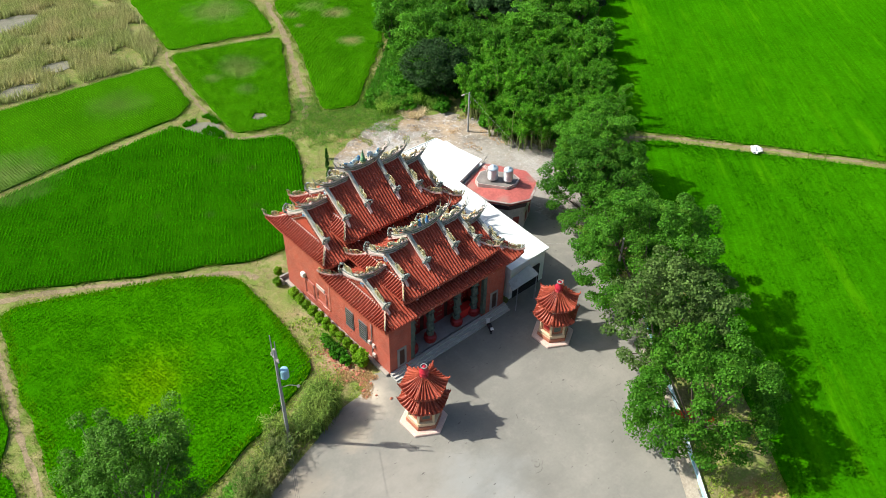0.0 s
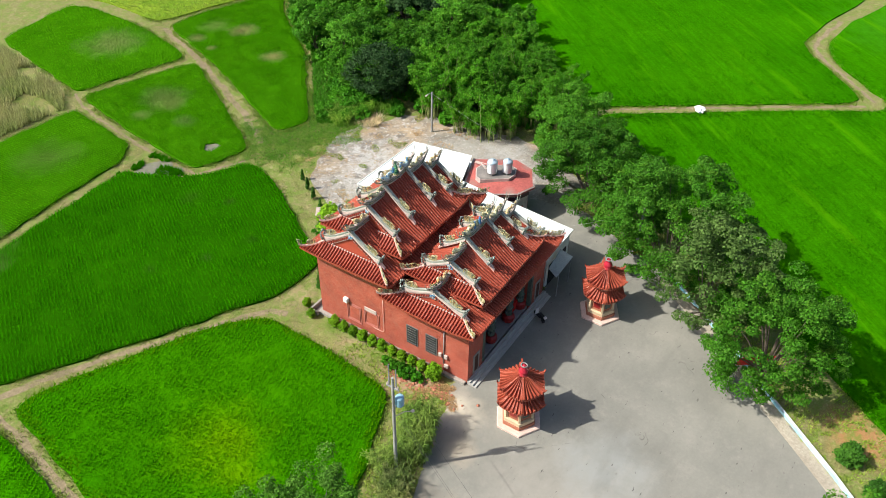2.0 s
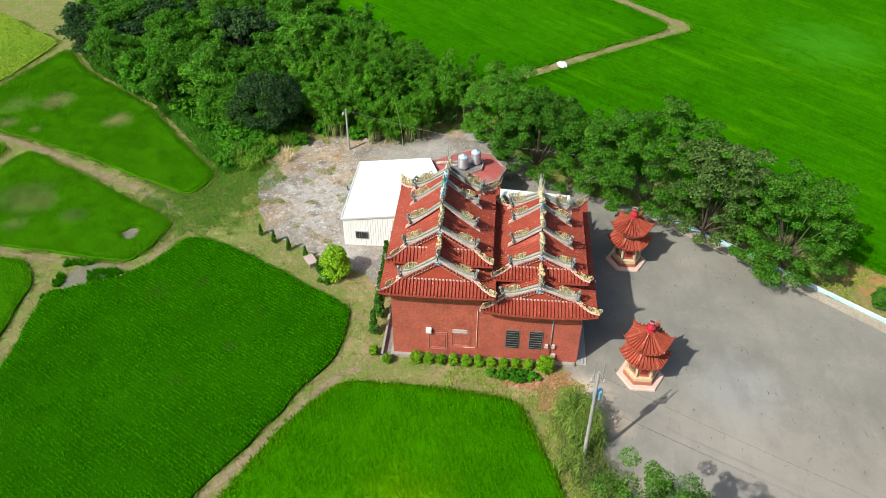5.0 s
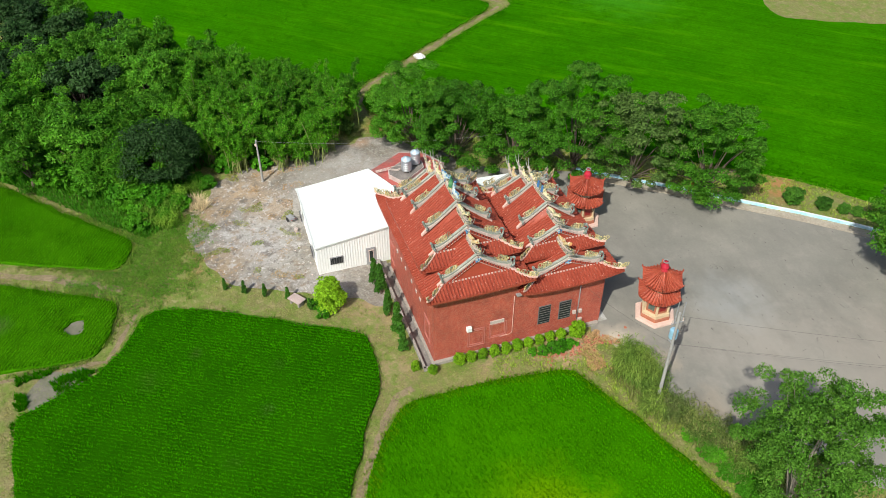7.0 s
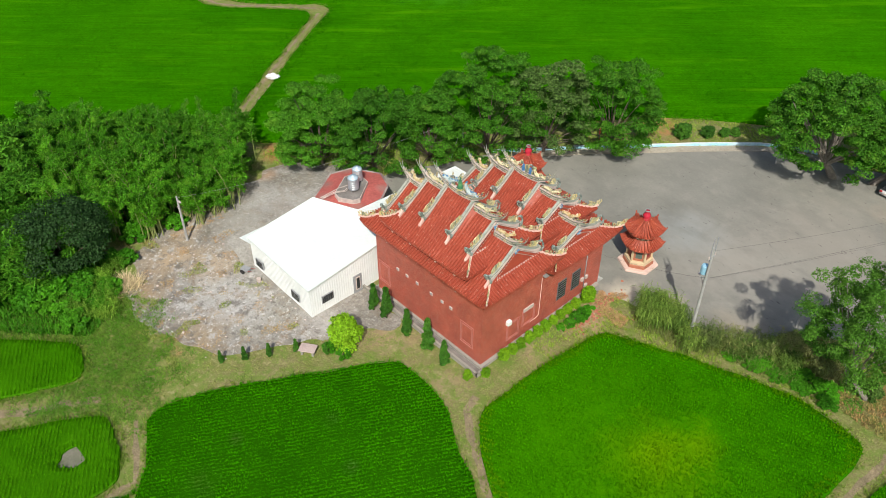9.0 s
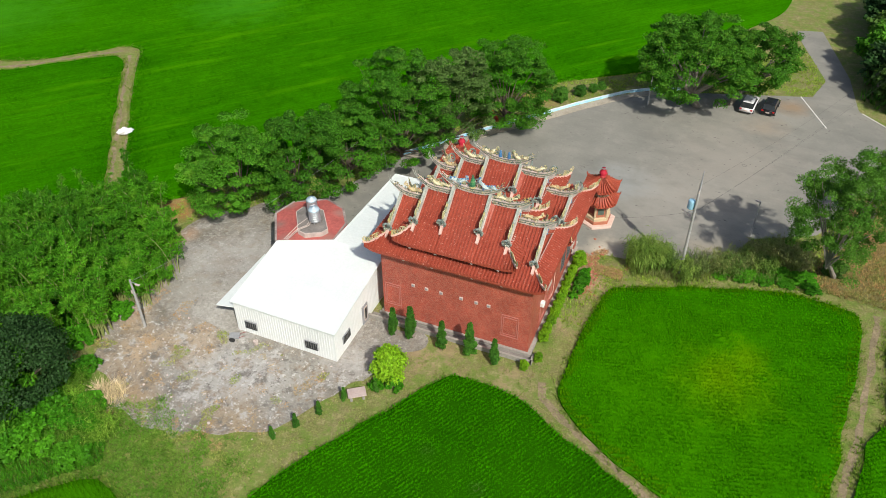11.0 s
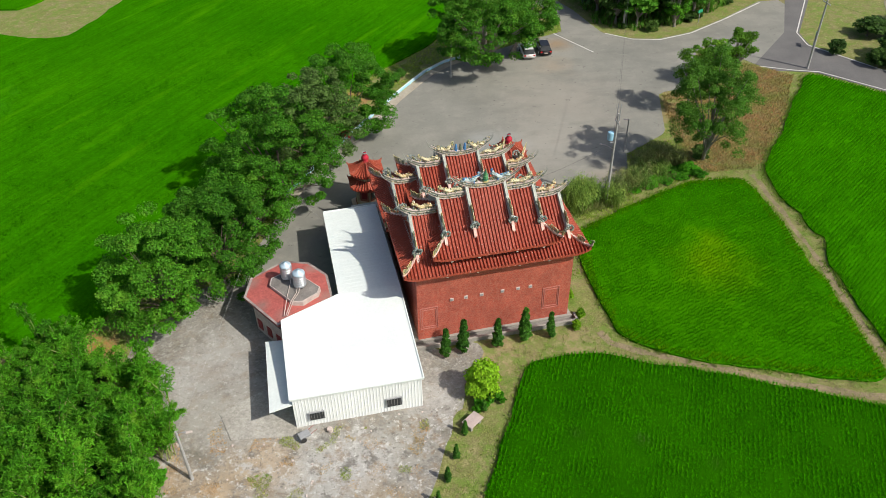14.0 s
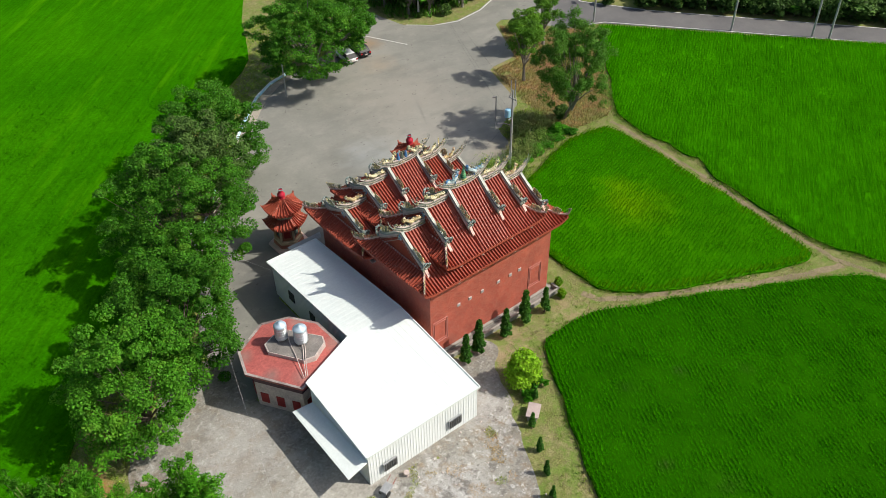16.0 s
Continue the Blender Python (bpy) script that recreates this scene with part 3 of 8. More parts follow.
M_LEAF_HEDGE = leafy("leaf_hedge", (0.105, 0.27, 0.008), (0.20, 0.39, 0.012), 0.8, 0.35, 0.3)
M_LEAF_CYPRESS = leafy("leaf_cypress", (0.026, 0.105, 0.009), (0.066, 0.19, 0.018), 1.0, 0.4, 0.2)
M_LEAF_SMALL = leafy("leaf_small_tree", (0.060, 0.19, 0.016), (0.115, 0.275, 0.03), 0.4, 0.45, 0.36)
M_REED = leafy("dry_reed", (0.60, 0.53, 0.25), (0.36, 0.46, 0.13), 0.22, 0.4, 0.5)
M_WEED = leafy("weed_grass", (0.36, 0.34, 0.12), (0.17, 0.30, 0.04), 0.55, 0.5, 0.35)
M_LONGGRASS = leafy("long_grass", (0.12, 0.22, 0.035), (0.27, 0.26, 0.11), 0.5, 0.5, 0.35)
M_FRINGE = leafy("fringe_grass", (0.32, 0.40, 0.075), (0.17, 0.33, 0.025), 0.7, 0.4, 0.4)
M_MEADOW = leafy("meadow_grass", (0.10, 0.33, 0.015), (0.24, 0.39, 0.05), 0.45, 0.45, 0.45, mottle=0.2)
M_LEAF_REED = leafy("leaf_reed", (0.10, 0.205, 0.03), (0.19, 0.28, 0.055), 0.6, 0.55, 0.35)
M_SCRUB = leafy("cut_scrub", (0.40, 0.23, 0.115), (0.20, 0.235, 0.06), 0.28, 0.5, 0.3, mottle=0.22)
M_RUST = leafy("brown_scrub", (0.50, 0.29, 0.15), (0.42, 0.33, 0.14), 0.4, 0.4, 0.2)
M_MUD = surf("wet_mud", (0.20, 0.185, 0.15), (0.11, 0.125, 0.07), 0.9, 5.0, 0.2, 0.6, bump=0.3)
M_CARWHITE = surf("white_car_paint", (0.72, 0.73, 0.74), (0.68, 0.69, 0.70), 1.0, 6.0, 0.03, 0.2, bump=0.0)
M_CARBLACK = surf("black_car_paint", (0.012, 0.012, 0.014), (0.02, 0.02, 0.022), 1.0, 6.0, 0.05, 0.15, bump=0.0)
M_RUBBER = surf("rubber", (0.02, 0.02, 0.02), (0.03, 0.03, 0.03), 2.0, 12.0, 0.1, 0.8, bump=0.1)
M_REDLIGHT = surf("red_lens", (0.45, 0.02, 0.02), (0.38, 0.015, 0.015), 2.0, 9.0, 0.05, 0.2, bump=0.0)
M_BANNER = surf("red_banner_cloth", (0.60, 0.02, 0.015), (0.50, 0.015, 0.012), 1.2, 9.0, 0.1, 0.7, bump=0.1)
M_YELLOWBAND = surf("yellow_band", (0.65, 0.45, 0.02), (0.55, 0.38, 0.02), 2.0, 9.0, 0.1, 0.6, bump=0.0)
M_SIGN = surf("green_sign", (0.02, 0.32, 0.16), (0.015, 0.27, 0.13), 2.0, 9.0, 0.05, 0.4, bump=0.0)
M_TARP = surf("white_tarp", (0.78, 0.78, 0.78), (0.66, 0.66, 0.67), 1.5, 6.0, 0.1, 0.7, bump=0.3)
M_PALETILE = surf("pale_pink_board", (0.46, 0.37, 0.34), (0.38, 0.30, 0.28), 1.2, 9.0, 0.15, 0.8, bump=0.2)


# ---------- building blocks ----------


def part(name, bm, material, parent=None, label="", smooth=False):
    """Links a bmesh as one mesh object, under a thing or a part where one is given."""
    me = bpy.data.meshes.new(name)
    bm.normal_update()
    bm.to_mesh(me)
    bm.free()
    return mesh_part(name, me, material, parent, label, smooth)


def mesh_part(name, me, material, parent=None, label="", smooth=False):
    for m in material if isinstance(material, (list, tuple)) else (material,):
        me.materials.append(m)
    if smooth:
        me.polygons.foreach_set("use_smooth", [True] * len(me.polygons))
    ob = new(name, me)
    if parent:
        ob.parent = parent
    if label:
        tagged(ob, label)
    return ob


def raw(name, verts, faces):
    me = bpy.data.meshes.new(name)
    me.from_pydata(verts, [], faces)
    me.update()
    return me


def thing(name, label, category, at=(0, 0, 0), rz=0.0, group="", kind=""):
    ob = new(name)
    ob.empty_display_size = 0.2
    ob.matrix_world = pose(*at, 0, 0, rz)
    return tagged(ob, label, category, group, kind)


def box(bm, c, s, rz=0.0, bevel=0.0, tilt=None):
    m = Matrix.Translation(c) @ Matrix.Rotation(rz, 4, "Z")
    if tilt:
        m = m @ Matrix.Rotation(tilt[1], 4, tilt[0])
    r = bmesh.ops.create_cube(bm, size=1.0, matrix=m @ Matrix.Diagonal((*s, 1)))
    if bevel:
        es = list({e for v in r["verts"] for e in v.link_edges})
        bmesh.ops.bevel(bm, geom=es, offset=bevel, segments=1, affect="EDGES", clamp_overlap=True)
    return bm


def boxes(*items):
    bm = bmesh.new()
    for it in items:
        box(bm, *it)
    return bm


def lathe(bm, profile, n=16, c=(0, 0, 0), turn=0.0):
    """A surface of revolution from (radius, height) pairs."""
    rings = []
    for r, z in profile:
        rings.append([bm.verts.new((c[0] + r * math.cos(turn + 2 * math.pi * k / n), c[1] + r * math.sin(turn + 2 * math.pi * k / n), c[2] + z)) for k in range(n)])
    for a, b in zip(rings, rings[1:]):
        for k in range(n):
            bm.faces.new((a[k], a[(k + 1) % n], b[(k + 1) % n], b[k]))
    bm.faces.new(list(reversed(rings[0])))
    bm.faces.new(rings[-1])
    return bm


def tube(bm, pts, radii, n=6, caps=True):
    """A round tube along points, with a radius at each."""
    rings = []
    pts = [Vector(p) for p in pts]
    for k, p in enumerate(pts):
        d = (pts[min(k + 1, len(pts) - 1)] - pts[max(k - 1, 0)]).normalized()
        a = d.cross(Vector((0, 0, 1)))
        a = a.normalized() if a.length > 0.05 else Vector((1, 0, 0))
        b = d.cross(a)
        r = radii[k] if isinstance(radii, (list, tuple)) else radii
        rings.append([bm.verts.new(p + r * (a * math.cos(2 * math.pi * i / n) + b * math.sin(2 * math.pi * i / n))) for i in range(n)])
    for a, b in zip(rings, rings[1:]):
        for i in range(n):
            bm.faces.new((a[i], a[(i + 1) % n], b[(i + 1) % n], b[i]))
    if caps:
        bm.faces.new(list(reversed(rings[0])))
        bm.faces.new(rings[-1])
    return bm


def sweep(bm, pts, w, h, lift=0.0, side=None):
    """A bar of rectangular section along points; w, h may taper along it; it stands on the points, lifted."""
    pts = [Vector(p) for p in pts]
    n = len(pts)
    rings = []
    for k, p in enumerate(pts):
        d = pts[min(k + 1, n - 1)] - pts[max(k - 1, 0)]
        s = Vector(side) if side else Vector((-d.y, d.x, 0)).normalized()
        ww = (w[k] if isinstance(w, (list, tuple)) else w) / 2
        hh = h[k] if isinstance(h, (list, tuple)) else h
        q = p + Vector((0, 0, lift))
        rings.append([bm.verts.new(q + s * a + Vector((0, 0, b))) for a, b in ((-ww, 0), (ww, 0), (ww, hh), (-ww, hh))])
    for a, b in zip(rings, rings[1:]):
        for i in range(4):
            bm.faces.new((a[i], a[(i + 1) % 4], b[(i + 1) % 4], b[i]))
    bm.faces.new(list(reversed(rings[0])))
    bm.faces.new(rings[-1])
    return bm


def poly_slab(bm, pts, z0, z1):
    lo = [bm.verts.new((x, y, z0)) for x, y in pts]
    hi = [bm.verts.new((x, y, z1)) for x, y in pts]
    bm.faces.new(hi)
    bm.faces.new(list(reversed(lo)))
    for k in range(len(pts)):
        j = (k + 1) % len(pts)
        bm.faces.new((lo[k], lo[j], hi[j], hi[k]))
    bmesh.ops.recalc_face_normals(bm, faces=bm.faces[:])
    return bm


def blob(bm, c, r, rough=0.25, sub=1, squash=(1, 1, 1), seed=None):
    g = random.Random(seed) if seed is not None else random
    res = bmesh.ops.create_icosphere(bm, subdivisions=sub, radius=1.0)
    for v in res["verts"]:
        k = 1 + rough * (g.random() - 0.5) * 2
        v.co = Vector((c[0] + v.co.x * r * squash[0] * k, c[1] + v.co.y * r * squash[1] * k, c[2] + v.co.z * r * squash[2] * k))


# ---------- polygons of the plan ----------
def inside(px, py, poly):
    """Which of the points lie in the polygon."""
    r = np.zeros(px.shape, bool)
    n = len(poly)
    for k in range(n):
        (x0, y0), (x1, y1) = poly[k], poly[(k + 1) % n]
        if y0 != y1:
            r ^= ((y0 > py) != (y1 > py)) & (px < (x1 - x0) * (py - y0) / (y1 - y0) + x0)
    return r


def nearest(px, py, poly):
    """The points of the polygon's edge nearest to the given ones, and how far they are."""
    best = np.full(px.shape, 1e9)
    qx, qy = px.copy(), py.copy()
    n = len(poly)
    for k in range(n):
        (x0, y0), (x1, y1) = poly[k], poly[(k + 1) % n]
        dx, dy = x1 - x0, y1 - y0
        t = np.clip(((px - x0) * dx + (py - y0) * dy) / (dx * dx + dy * dy + 1e-9), 0, 1)
        ex, ey = x0 + t * dx, y0 + t * dy
        d = np.hypot(px - ex, py - ey)
        m = d < best
        best, qx, qy = np.where(m, d, best), np.where(m, ex, qx), np.where(m, ey, qy)
    return qx, qy, best


def wavy(poly, step=1.6, amp=0.22, seed=3):
    """The polygon with softened corners and an uneven edge."""
    for _ in range(2):
        cut = []
        for k in range(len(poly)):
            (x0, y0), (x1, y1) = poly[k], poly[(k + 1) % len(poly)]
            length = math.hypot(x1 - x0, y1 - y0)
            f = min(0.25, 0.9 / max(length, 0.1))
            cut += [(x0 + f * (x1 - x0), y0 + f * (y1 - y0)), (x1 - f * (x1 - x0), y1 - f * (y1 - y0))]
        poly = cut
    res = []
    for k in range(len(poly)):
        (x0, y0), (x1, y1) = poly[k], poly[(k + 1) % len(poly)]
        n = max(1, int(math.hypot(x1 - x0, y1 - y0) / step))
        for i in range(n):
            x, y = x0 + (x1 - x0) * i / n, y0 + (y1 - y0) * i / n
            d = noise.noise_vector((x * 0.45, y * 0.45, seed))
            res.append((x + amp * d.x, y + amp * d.y))
    return res


def sheet(name, poly, cell, z, material, parent=None, holes=(), lip=0.0, skirt=0.45, wave=0.05, label="", category="", kind="structure"):
    """A field or paved area: a gently uneven top with its edge on the polygon, and sides that go down into the ground."""
    xs, ys = zip(*poly)
    x0, y0 = min(xs) - cell, min(ys) - cell
    nx, ny = int((max(xs) - x0) / cell) + 2, int((max(ys) - y0) / cell) + 2
    gx, gy = np.meshgrid(x0 + cell * np.arange(nx + 1), y0 + cell * np.arange(ny + 1), indexing="ij")
    keep = inside(gx[:-1, :-1] + cell / 2, gy[:-1, :-1] + cell / 2, poly)
    for h in holes:
        keep &= ~inside(gx[:-1, :-1] + cell / 2, gy[:-1, :-1] + cell / 2, h)
    inp = inside(gx, gy, poly)
    qx, qy, d = nearest(gx, gy, poly)
    pad = np.zeros((nx + 2, ny + 2), int)
    pad[1:-1, 1:-1] = keep
    around = pad[:-1, :-1] + pad[1:, :-1] + pad[:-1, 1:] + pad[1:, 1:]
    rim = (around > 0) & (around < 4)
    move = (~inp) | (d < cell * 0.35) | (rim & (d < cell * 1.2))
    vx, vy = np.where(move, qx, gx), np.where(move, qy, gy)
    for h in holes:
        inh = inside(gx, gy, h)
        hx, hy, hd = nearest(gx, gy, h)
        mv = inh | (hd < cell * 0.35)
        vx, vy = np.where(mv, hx, vx), np.where(mv, hy, vy)
    idx = -np.ones(gx.shape, int)
    verts, faces = [], []

    def vid(i, j):
        if idx[i, j] < 0:
            idx[i, j] = len(verts)
            x, y = float(vx[i, j]), float(vy[i, j])
            verts.append((x, y, z - (lip if rim[i, j] else 0.0) + wave * noise.noise((x * 0.5, y * 0.5, 1.7))))
        return int(idx[i, j])

    rims = {}
    for i, j in zip(*np.nonzero(keep)):
        q = [vid(i, j), vid(i + 1, j), vid(i + 1, j + 1), vid(i, j + 1)]
        faces.append(q)
        for a, b in zip(q, q[1:] + q[:1]):
            if (b, a) in rims:
                del rims[(b, a)]
            else:
                rims[(a, b)] = 1
    low = {}
    for a, b in rims:
        for k in (a, b):
            if k not in low:
                low[k] = len(verts)
                verts.append((verts[k][0], verts[k][1], z - skirt))
        faces.append([b, a, low[a], low[b]])
    ob = mesh_part(name, raw(name, verts, faces), material, parent)
    return tagged(ob, label, category, "", kind) if category else tagged(ob, label)


def blades(name, px, py, pz, height, width, n, spread, material, parent=None, vary=0.25, seed=1):
    """Tufts of grass: n leaning blades at each place, one mesh."""
    g = np.random.default_rng(seed)
    m = len(px)
    total = m * n
    bx, by, bz = np.repeat(px, n), np.repeat(py, n), np.repeat(pz, n) if not np.isscalar(pz) else np.full(total, pz)
    h = np.repeat(height * g.uniform(1 - vary, 1 + vary, m), n) * g.uniform(0.8, 1.15, total)
    a = g.uniform(0, 2 * np.pi, total)
    lean = spread * g.uniform(0.25, 1.0, total)
    bx, by = bx + 0.3 * lean * np.cos(a), by + 0.3 * lean * np.sin(a)
    wx, wy = -np.sin(a) * width / 2, np.cos(a) * width / 2
    v = np.empty((total, 3, 3))
    v[:, 0] = np.stack([bx - wx, by - wy, bz], 1)
    v[:, 1] = np.stack([bx + wx, by + wy, bz], 1)
    v[:, 2] = np.stack([bx + lean * np.cos(a), by + lean * np.sin(a), bz + h], 1)
    me = bpy.data.meshes.new(name)
    me.vertices.add(total * 3)
    me.vertices.foreach_set("co", v.ravel())
    me.loops.add(total * 3)
    me.loops.foreach_set("vertex_index", np.arange(total * 3, dtype=np.int32))
    me.polygons.add(total)
    me.polygons.foreach_set("loop_start", np.arange(0, total * 3, 3, dtype=np.int32))
    me.update(calc_edges=True)
    me.validate()
    return mesh_part(name, me, material, parent)


def rows_in(poly, holes, step, gap, turn, jitter, seed, margin=0.0):
    """Places in planted rows that fill a polygon."""
    g = np.random.default_rng(seed)
    xs, ys = np.array(poly).T
    cx, cy = (xs.min() + xs.max()) / 2, (ys.min() + ys.max()) / 2
    r = math.hypot(xs.max() - xs.min(), ys.max() - ys.min()) / 2 + 1
    u, v = np.meshgrid(np.arange(-r, r, gap), np.arange(-r, r, step), indexing="ij")
    u = u.ravel() + g.uniform(-jitter, jitter, u.size) * gap
    v = v.ravel() + g.uniform(-jitter, jitter, v.size) * step
    c, s = math.cos(turn), math.sin(turn)
    x, y = cx + u * c - v * s, cy + u * s + v * c
    k = inside(x, y, poly)
    for h in holes:
        k &= ~inside(x, y, h)
    return x[k], y[k]


def ring(cx, cy, rx, ry=None, n=14, wob=0.18, seed=0):
    ry = ry or rx
    g = random.Random(seed)
    return [(cx + rx * math.cos(2 * math.pi * k / n) * (1 + wob * g.uniform(-1, 1)), cy + ry * math.sin(2 * math.pi * k / n) * (1 + wob * g.uniform(-1, 1))) for k in range(n)]


# ---------- ground and paths ----------
bm = bmesh.new()
bmesh.ops.create_grid(bm, x_segments=8, y_segments=8, size=2500.0)
tagged(part("ground", bm, M_GROUND), "bare earth and dry grass of the field paths", "ground", "", "structure")

YARD = [(-6.9, -8.2), (7.2, -8.2), (8.2, -7.6), (12.9, -7.6), (12.9, 1.0), (17.0, 2.0), (21.0, 2.2), (21.5, -6.0), (18.6, -11.5), (16.3, -17.2), (12.1, -22.5),
        (9.1, -26.4), (6.0, -29.8), (3.2, -33.2), (0.5, -36.5), (-2.4, -39.6), (-4.9, -42.1), (-7.8, -44.3), (-11.0, -45.2), (-18.0, -47.5), (-27.5, -50.5), (-29.0, -56.0), (-24.0, -72.0), (-28.0, -73.0),
        (-32.0, -58.0), (-33.2, -48.6), (-36.5, -45.6), (-40.5, -44.4), (-46.0, -45.4), (-53.0, -48.6), (-62.0, -53.5), (-66.5, -53.0), (-59.5, -41.8), (-49.8, -33.4), (-46.5, -40.3), (-44.0, -39.5),
        (-38.6, -29.5), (-33.2, -29.0), (-29.6, -19.4), (-23.0, -16.0), (-21.6, -11.6), (-16.0, -9.6), (-13.4, -8.6), (-12.2, -8.0), (-10.4, -8.1), (-9.0, -7.4), (-7.9, -6.9), (-7.2, -6.6)]
sheet("pavement", YARD, 1.2, 0.03, M_ASPHALT, skirt=0.3, wave=0.012, label="worn grey asphalt forecourt with dark stains", category="forecourt")
ROADW = [(-49.8, -33.4), (-59.5, -41.8), (-66.5, -53.0), (-70.5, -52.4), (-61.5, -41.0), (-60.6, -37.0), (-66.0, -27.0), (-88.0, 2.0), (-120.0, 42.0), (-113.0, 46.0), (-81.8, 3.0), (-66.5, -16.2), (-56.2, -29.2), (-51.5, -30.8)]
sheet("road", ROADW, 1.5, 0.034, M_ROAD, skirt=0.3, wave=0.01, label="narrow grey asphalt lane beside the paddies", category="road")
GRAVEL = [(8.0, 8.6), (20.5, 3.0), (20.9, -3.4), (23.4, -5.6), (26.4, -2.6), (29.2, -0.6), (31.6, 2.2), (31.4, 8.0), (30.2, 12.0), (29.6, 16.0), (29.2, 20.5), (26.4, 24.6), (21.0, 26.9), (14.5, 26.2), (9.0, 23.6), (6.6, 18.6), (4.0, 13.2), (1.5, 11.2), (2.0, 8.8)]
sheet("pavement", wavy(GRAVEL, 0.6, 1.5, 9), 0.8, 0.035, M_GRAVEL, skirt=0.3, wave=0.05, label="broken pale concrete yard with weeds and dirt", category="yard")


b = bmesh.new()
poly_slab(b, [(24.0, 12.1), (23.2, 14.9), (18.3, 15.7), (17.9, 12.5), (19.4, 10.2), (21.0, 10.6)], -0.1, 0.082)
tagged(part("concrete_slab", b, M_SLABPALE), "pale worn concrete slab beside the steel shed", "slab", "", "structure")


def strip(name, pts, w, z0, z1, material, label, category):
    b = bmesh.new()
    sweep(b, [(x, y, z0) for x, y in pts], w, z1 - z0)
    bmesh.ops.recalc_face_normals(b, faces=b.faces[:])
    return tagged(part(name, b, material), label, category, "", "structure")


KERB = [(16.6, -17.3), (12.4, -22.6), (9.5, -26.4), (6.4, -29.9), (3.6, -33.3), (0.9, -36.6), (-2.0, -39.8), (-4.5, -42.4), (-7.8, -44.7), (-11.0, -45.8)]
kerb = strip("kerb_wall", KERB, 0.13, -0.1, 0.42, M_KERB, "low white kerb wall with a cyan painted edge", "kerb wall")
b = bmesh.new()
sweep(b, [(x - 0.085, y + 0.075, -0.1) for x, y in KERB], 0.085, 0.46)
bmesh.ops.recalc_face_normals(b, faces=b.faces[:])
part("painted_edge", b, M_KERBBLUE, kerb, "cyan painted edge")
strip("verge", [(x - 0.62, y + 0.45) for x, y in KERB], 1.25, -0.1, 0.075, M_PAVE, "tan concrete gutter strip along the kerb wall", "gutter")
strip("road_line", [(-26.1, -50.1), (-29.5, -42.6)], 0.16, 0.02, 0.052, M_WHITE_LINE, "faded white painted line", "road marking")
strip("road_line", [(-33.6, -48.2), (-36.7, -45.3), (-40.5, -44.1), (-46.0, -45.1), (-53.0, -48.3), (-62.0, -53.0)], 0.16, 0.02, 0.056, M_WHITE_LINE, "white edge line round the bend", "road marking")
strip("road_line", [(-66.8, -16.4), (-57.0, -29.0), (-54.0, -30.3), (-50.0, -32.6)], 0.16, 0.02, 0.056, M_WHITE_LINE, "white edge line along the paddy", "road marking")
strip("road_line", [(-82.0, 3.4), (-66.8, -16.4)], 0.16, 0.02, 0.056, M_WHITE_LINE, "white edge line along the paddy", "road marking")
strip("road_line", [(-69.5, -52.0), (-61.2, -41.2), (-60.3, -37.0), (-65.7, -27.2), (-87.6, 1.8)], 0.16, 0.02, 0.056, M_WHITE_LINE, "white edge line on the far side", "road marking")

def trodden(pts, w, seed):
    """A bare line worn along a path: a low sheet with ragged edges."""
    g = random.Random(seed)
    fine = []
    for (x0, y0), (x1, y1) in zip(pts, pts[1:]):
        n = max(1, int(math.hypot(x1 - x0, y1 - y0) / 0.9))
        fine += [(x0 + (x1 - x0) * k / n, y0 + (y1 - y0) * k / n) for k in range(n)]
    fine.append(pts[-1])
    left, right = [], []
    for k, (x, y) in enumerate(fine):
        (xa, ya), (xb, yb) = fine[max(k - 1, 0)], fine[min(k + 1, len(fine) - 1)]
        length = math.hypot(xb - xa, yb - ya)
        nx, ny = (ya - yb) / length, (xb - xa) / length
        side = 0.22 * noise.noise((x * 0.35, y * 0.35, seed))
        for row, sg in ((left, 1), (right, -1)):
            o = side + sg * w * g.uniform(0.25, 0.62)
            row.append((x + nx * o, y + ny * o))
    verts = [(x, y, 0.014) for p in zip(left, right) for x, y in p]
    faces = [(2 * k, 2 * k + 1, 2 * k + 3, 2 * k + 2) for k in range(len(fine) - 1)]
    return tagged(mesh_part("footpath", raw("footpath", verts, faces), M_TRODDEN), "bare brown trodden line along the field path", "path", "", "structure")


trodden([(-9.0, 10.6), (-9.4, 12.2), (-11.5, 13.7), (-16.5, 16.7), (-22.0, 20.0), (-27.5, 22.9), (-31.0, 24.0)], 0.75, 1)
trodden([(-34.9, -8.6), (-34.5, -3.0), (-33.5, 6.0), (-31.9, 16.0), (-31.0, 23.0), (-33.2, 30.0), (-36.6, 39.0)], 0.6, 2)
trodden([(12.0, 33.6), (16.0, 40.4), (20.6, 50.0), (24.4, 58.4), (28.4, 69.5)], 0.9, 3)
trodden([(8.0, 32.4), (2.6, 35.2), (3.2, 46.0), (5.4, 59.0), (7.2, 63.0)], 0.5, 4)
for k, o in ((5, -0.6), (6, 0.6)):
    trodden([(40.4 + o, 3.4 + 0.5 * o), (43.8 + o, 0.9 + 0.5 * o), (51.2 + o, -9.3 + 0.5 * o), (58.5 + o, -19.3 + 0.5 * o), (64.0 + o, -27.0 + 0.5 * o)], 0.55, k)
trodden([(66.4, -27.6), (70.9, -23.4), (75.9, -18.7), (79.4, -16.6), (82.4, -16.4), (92.0, -17.8)], 0.8, 7)

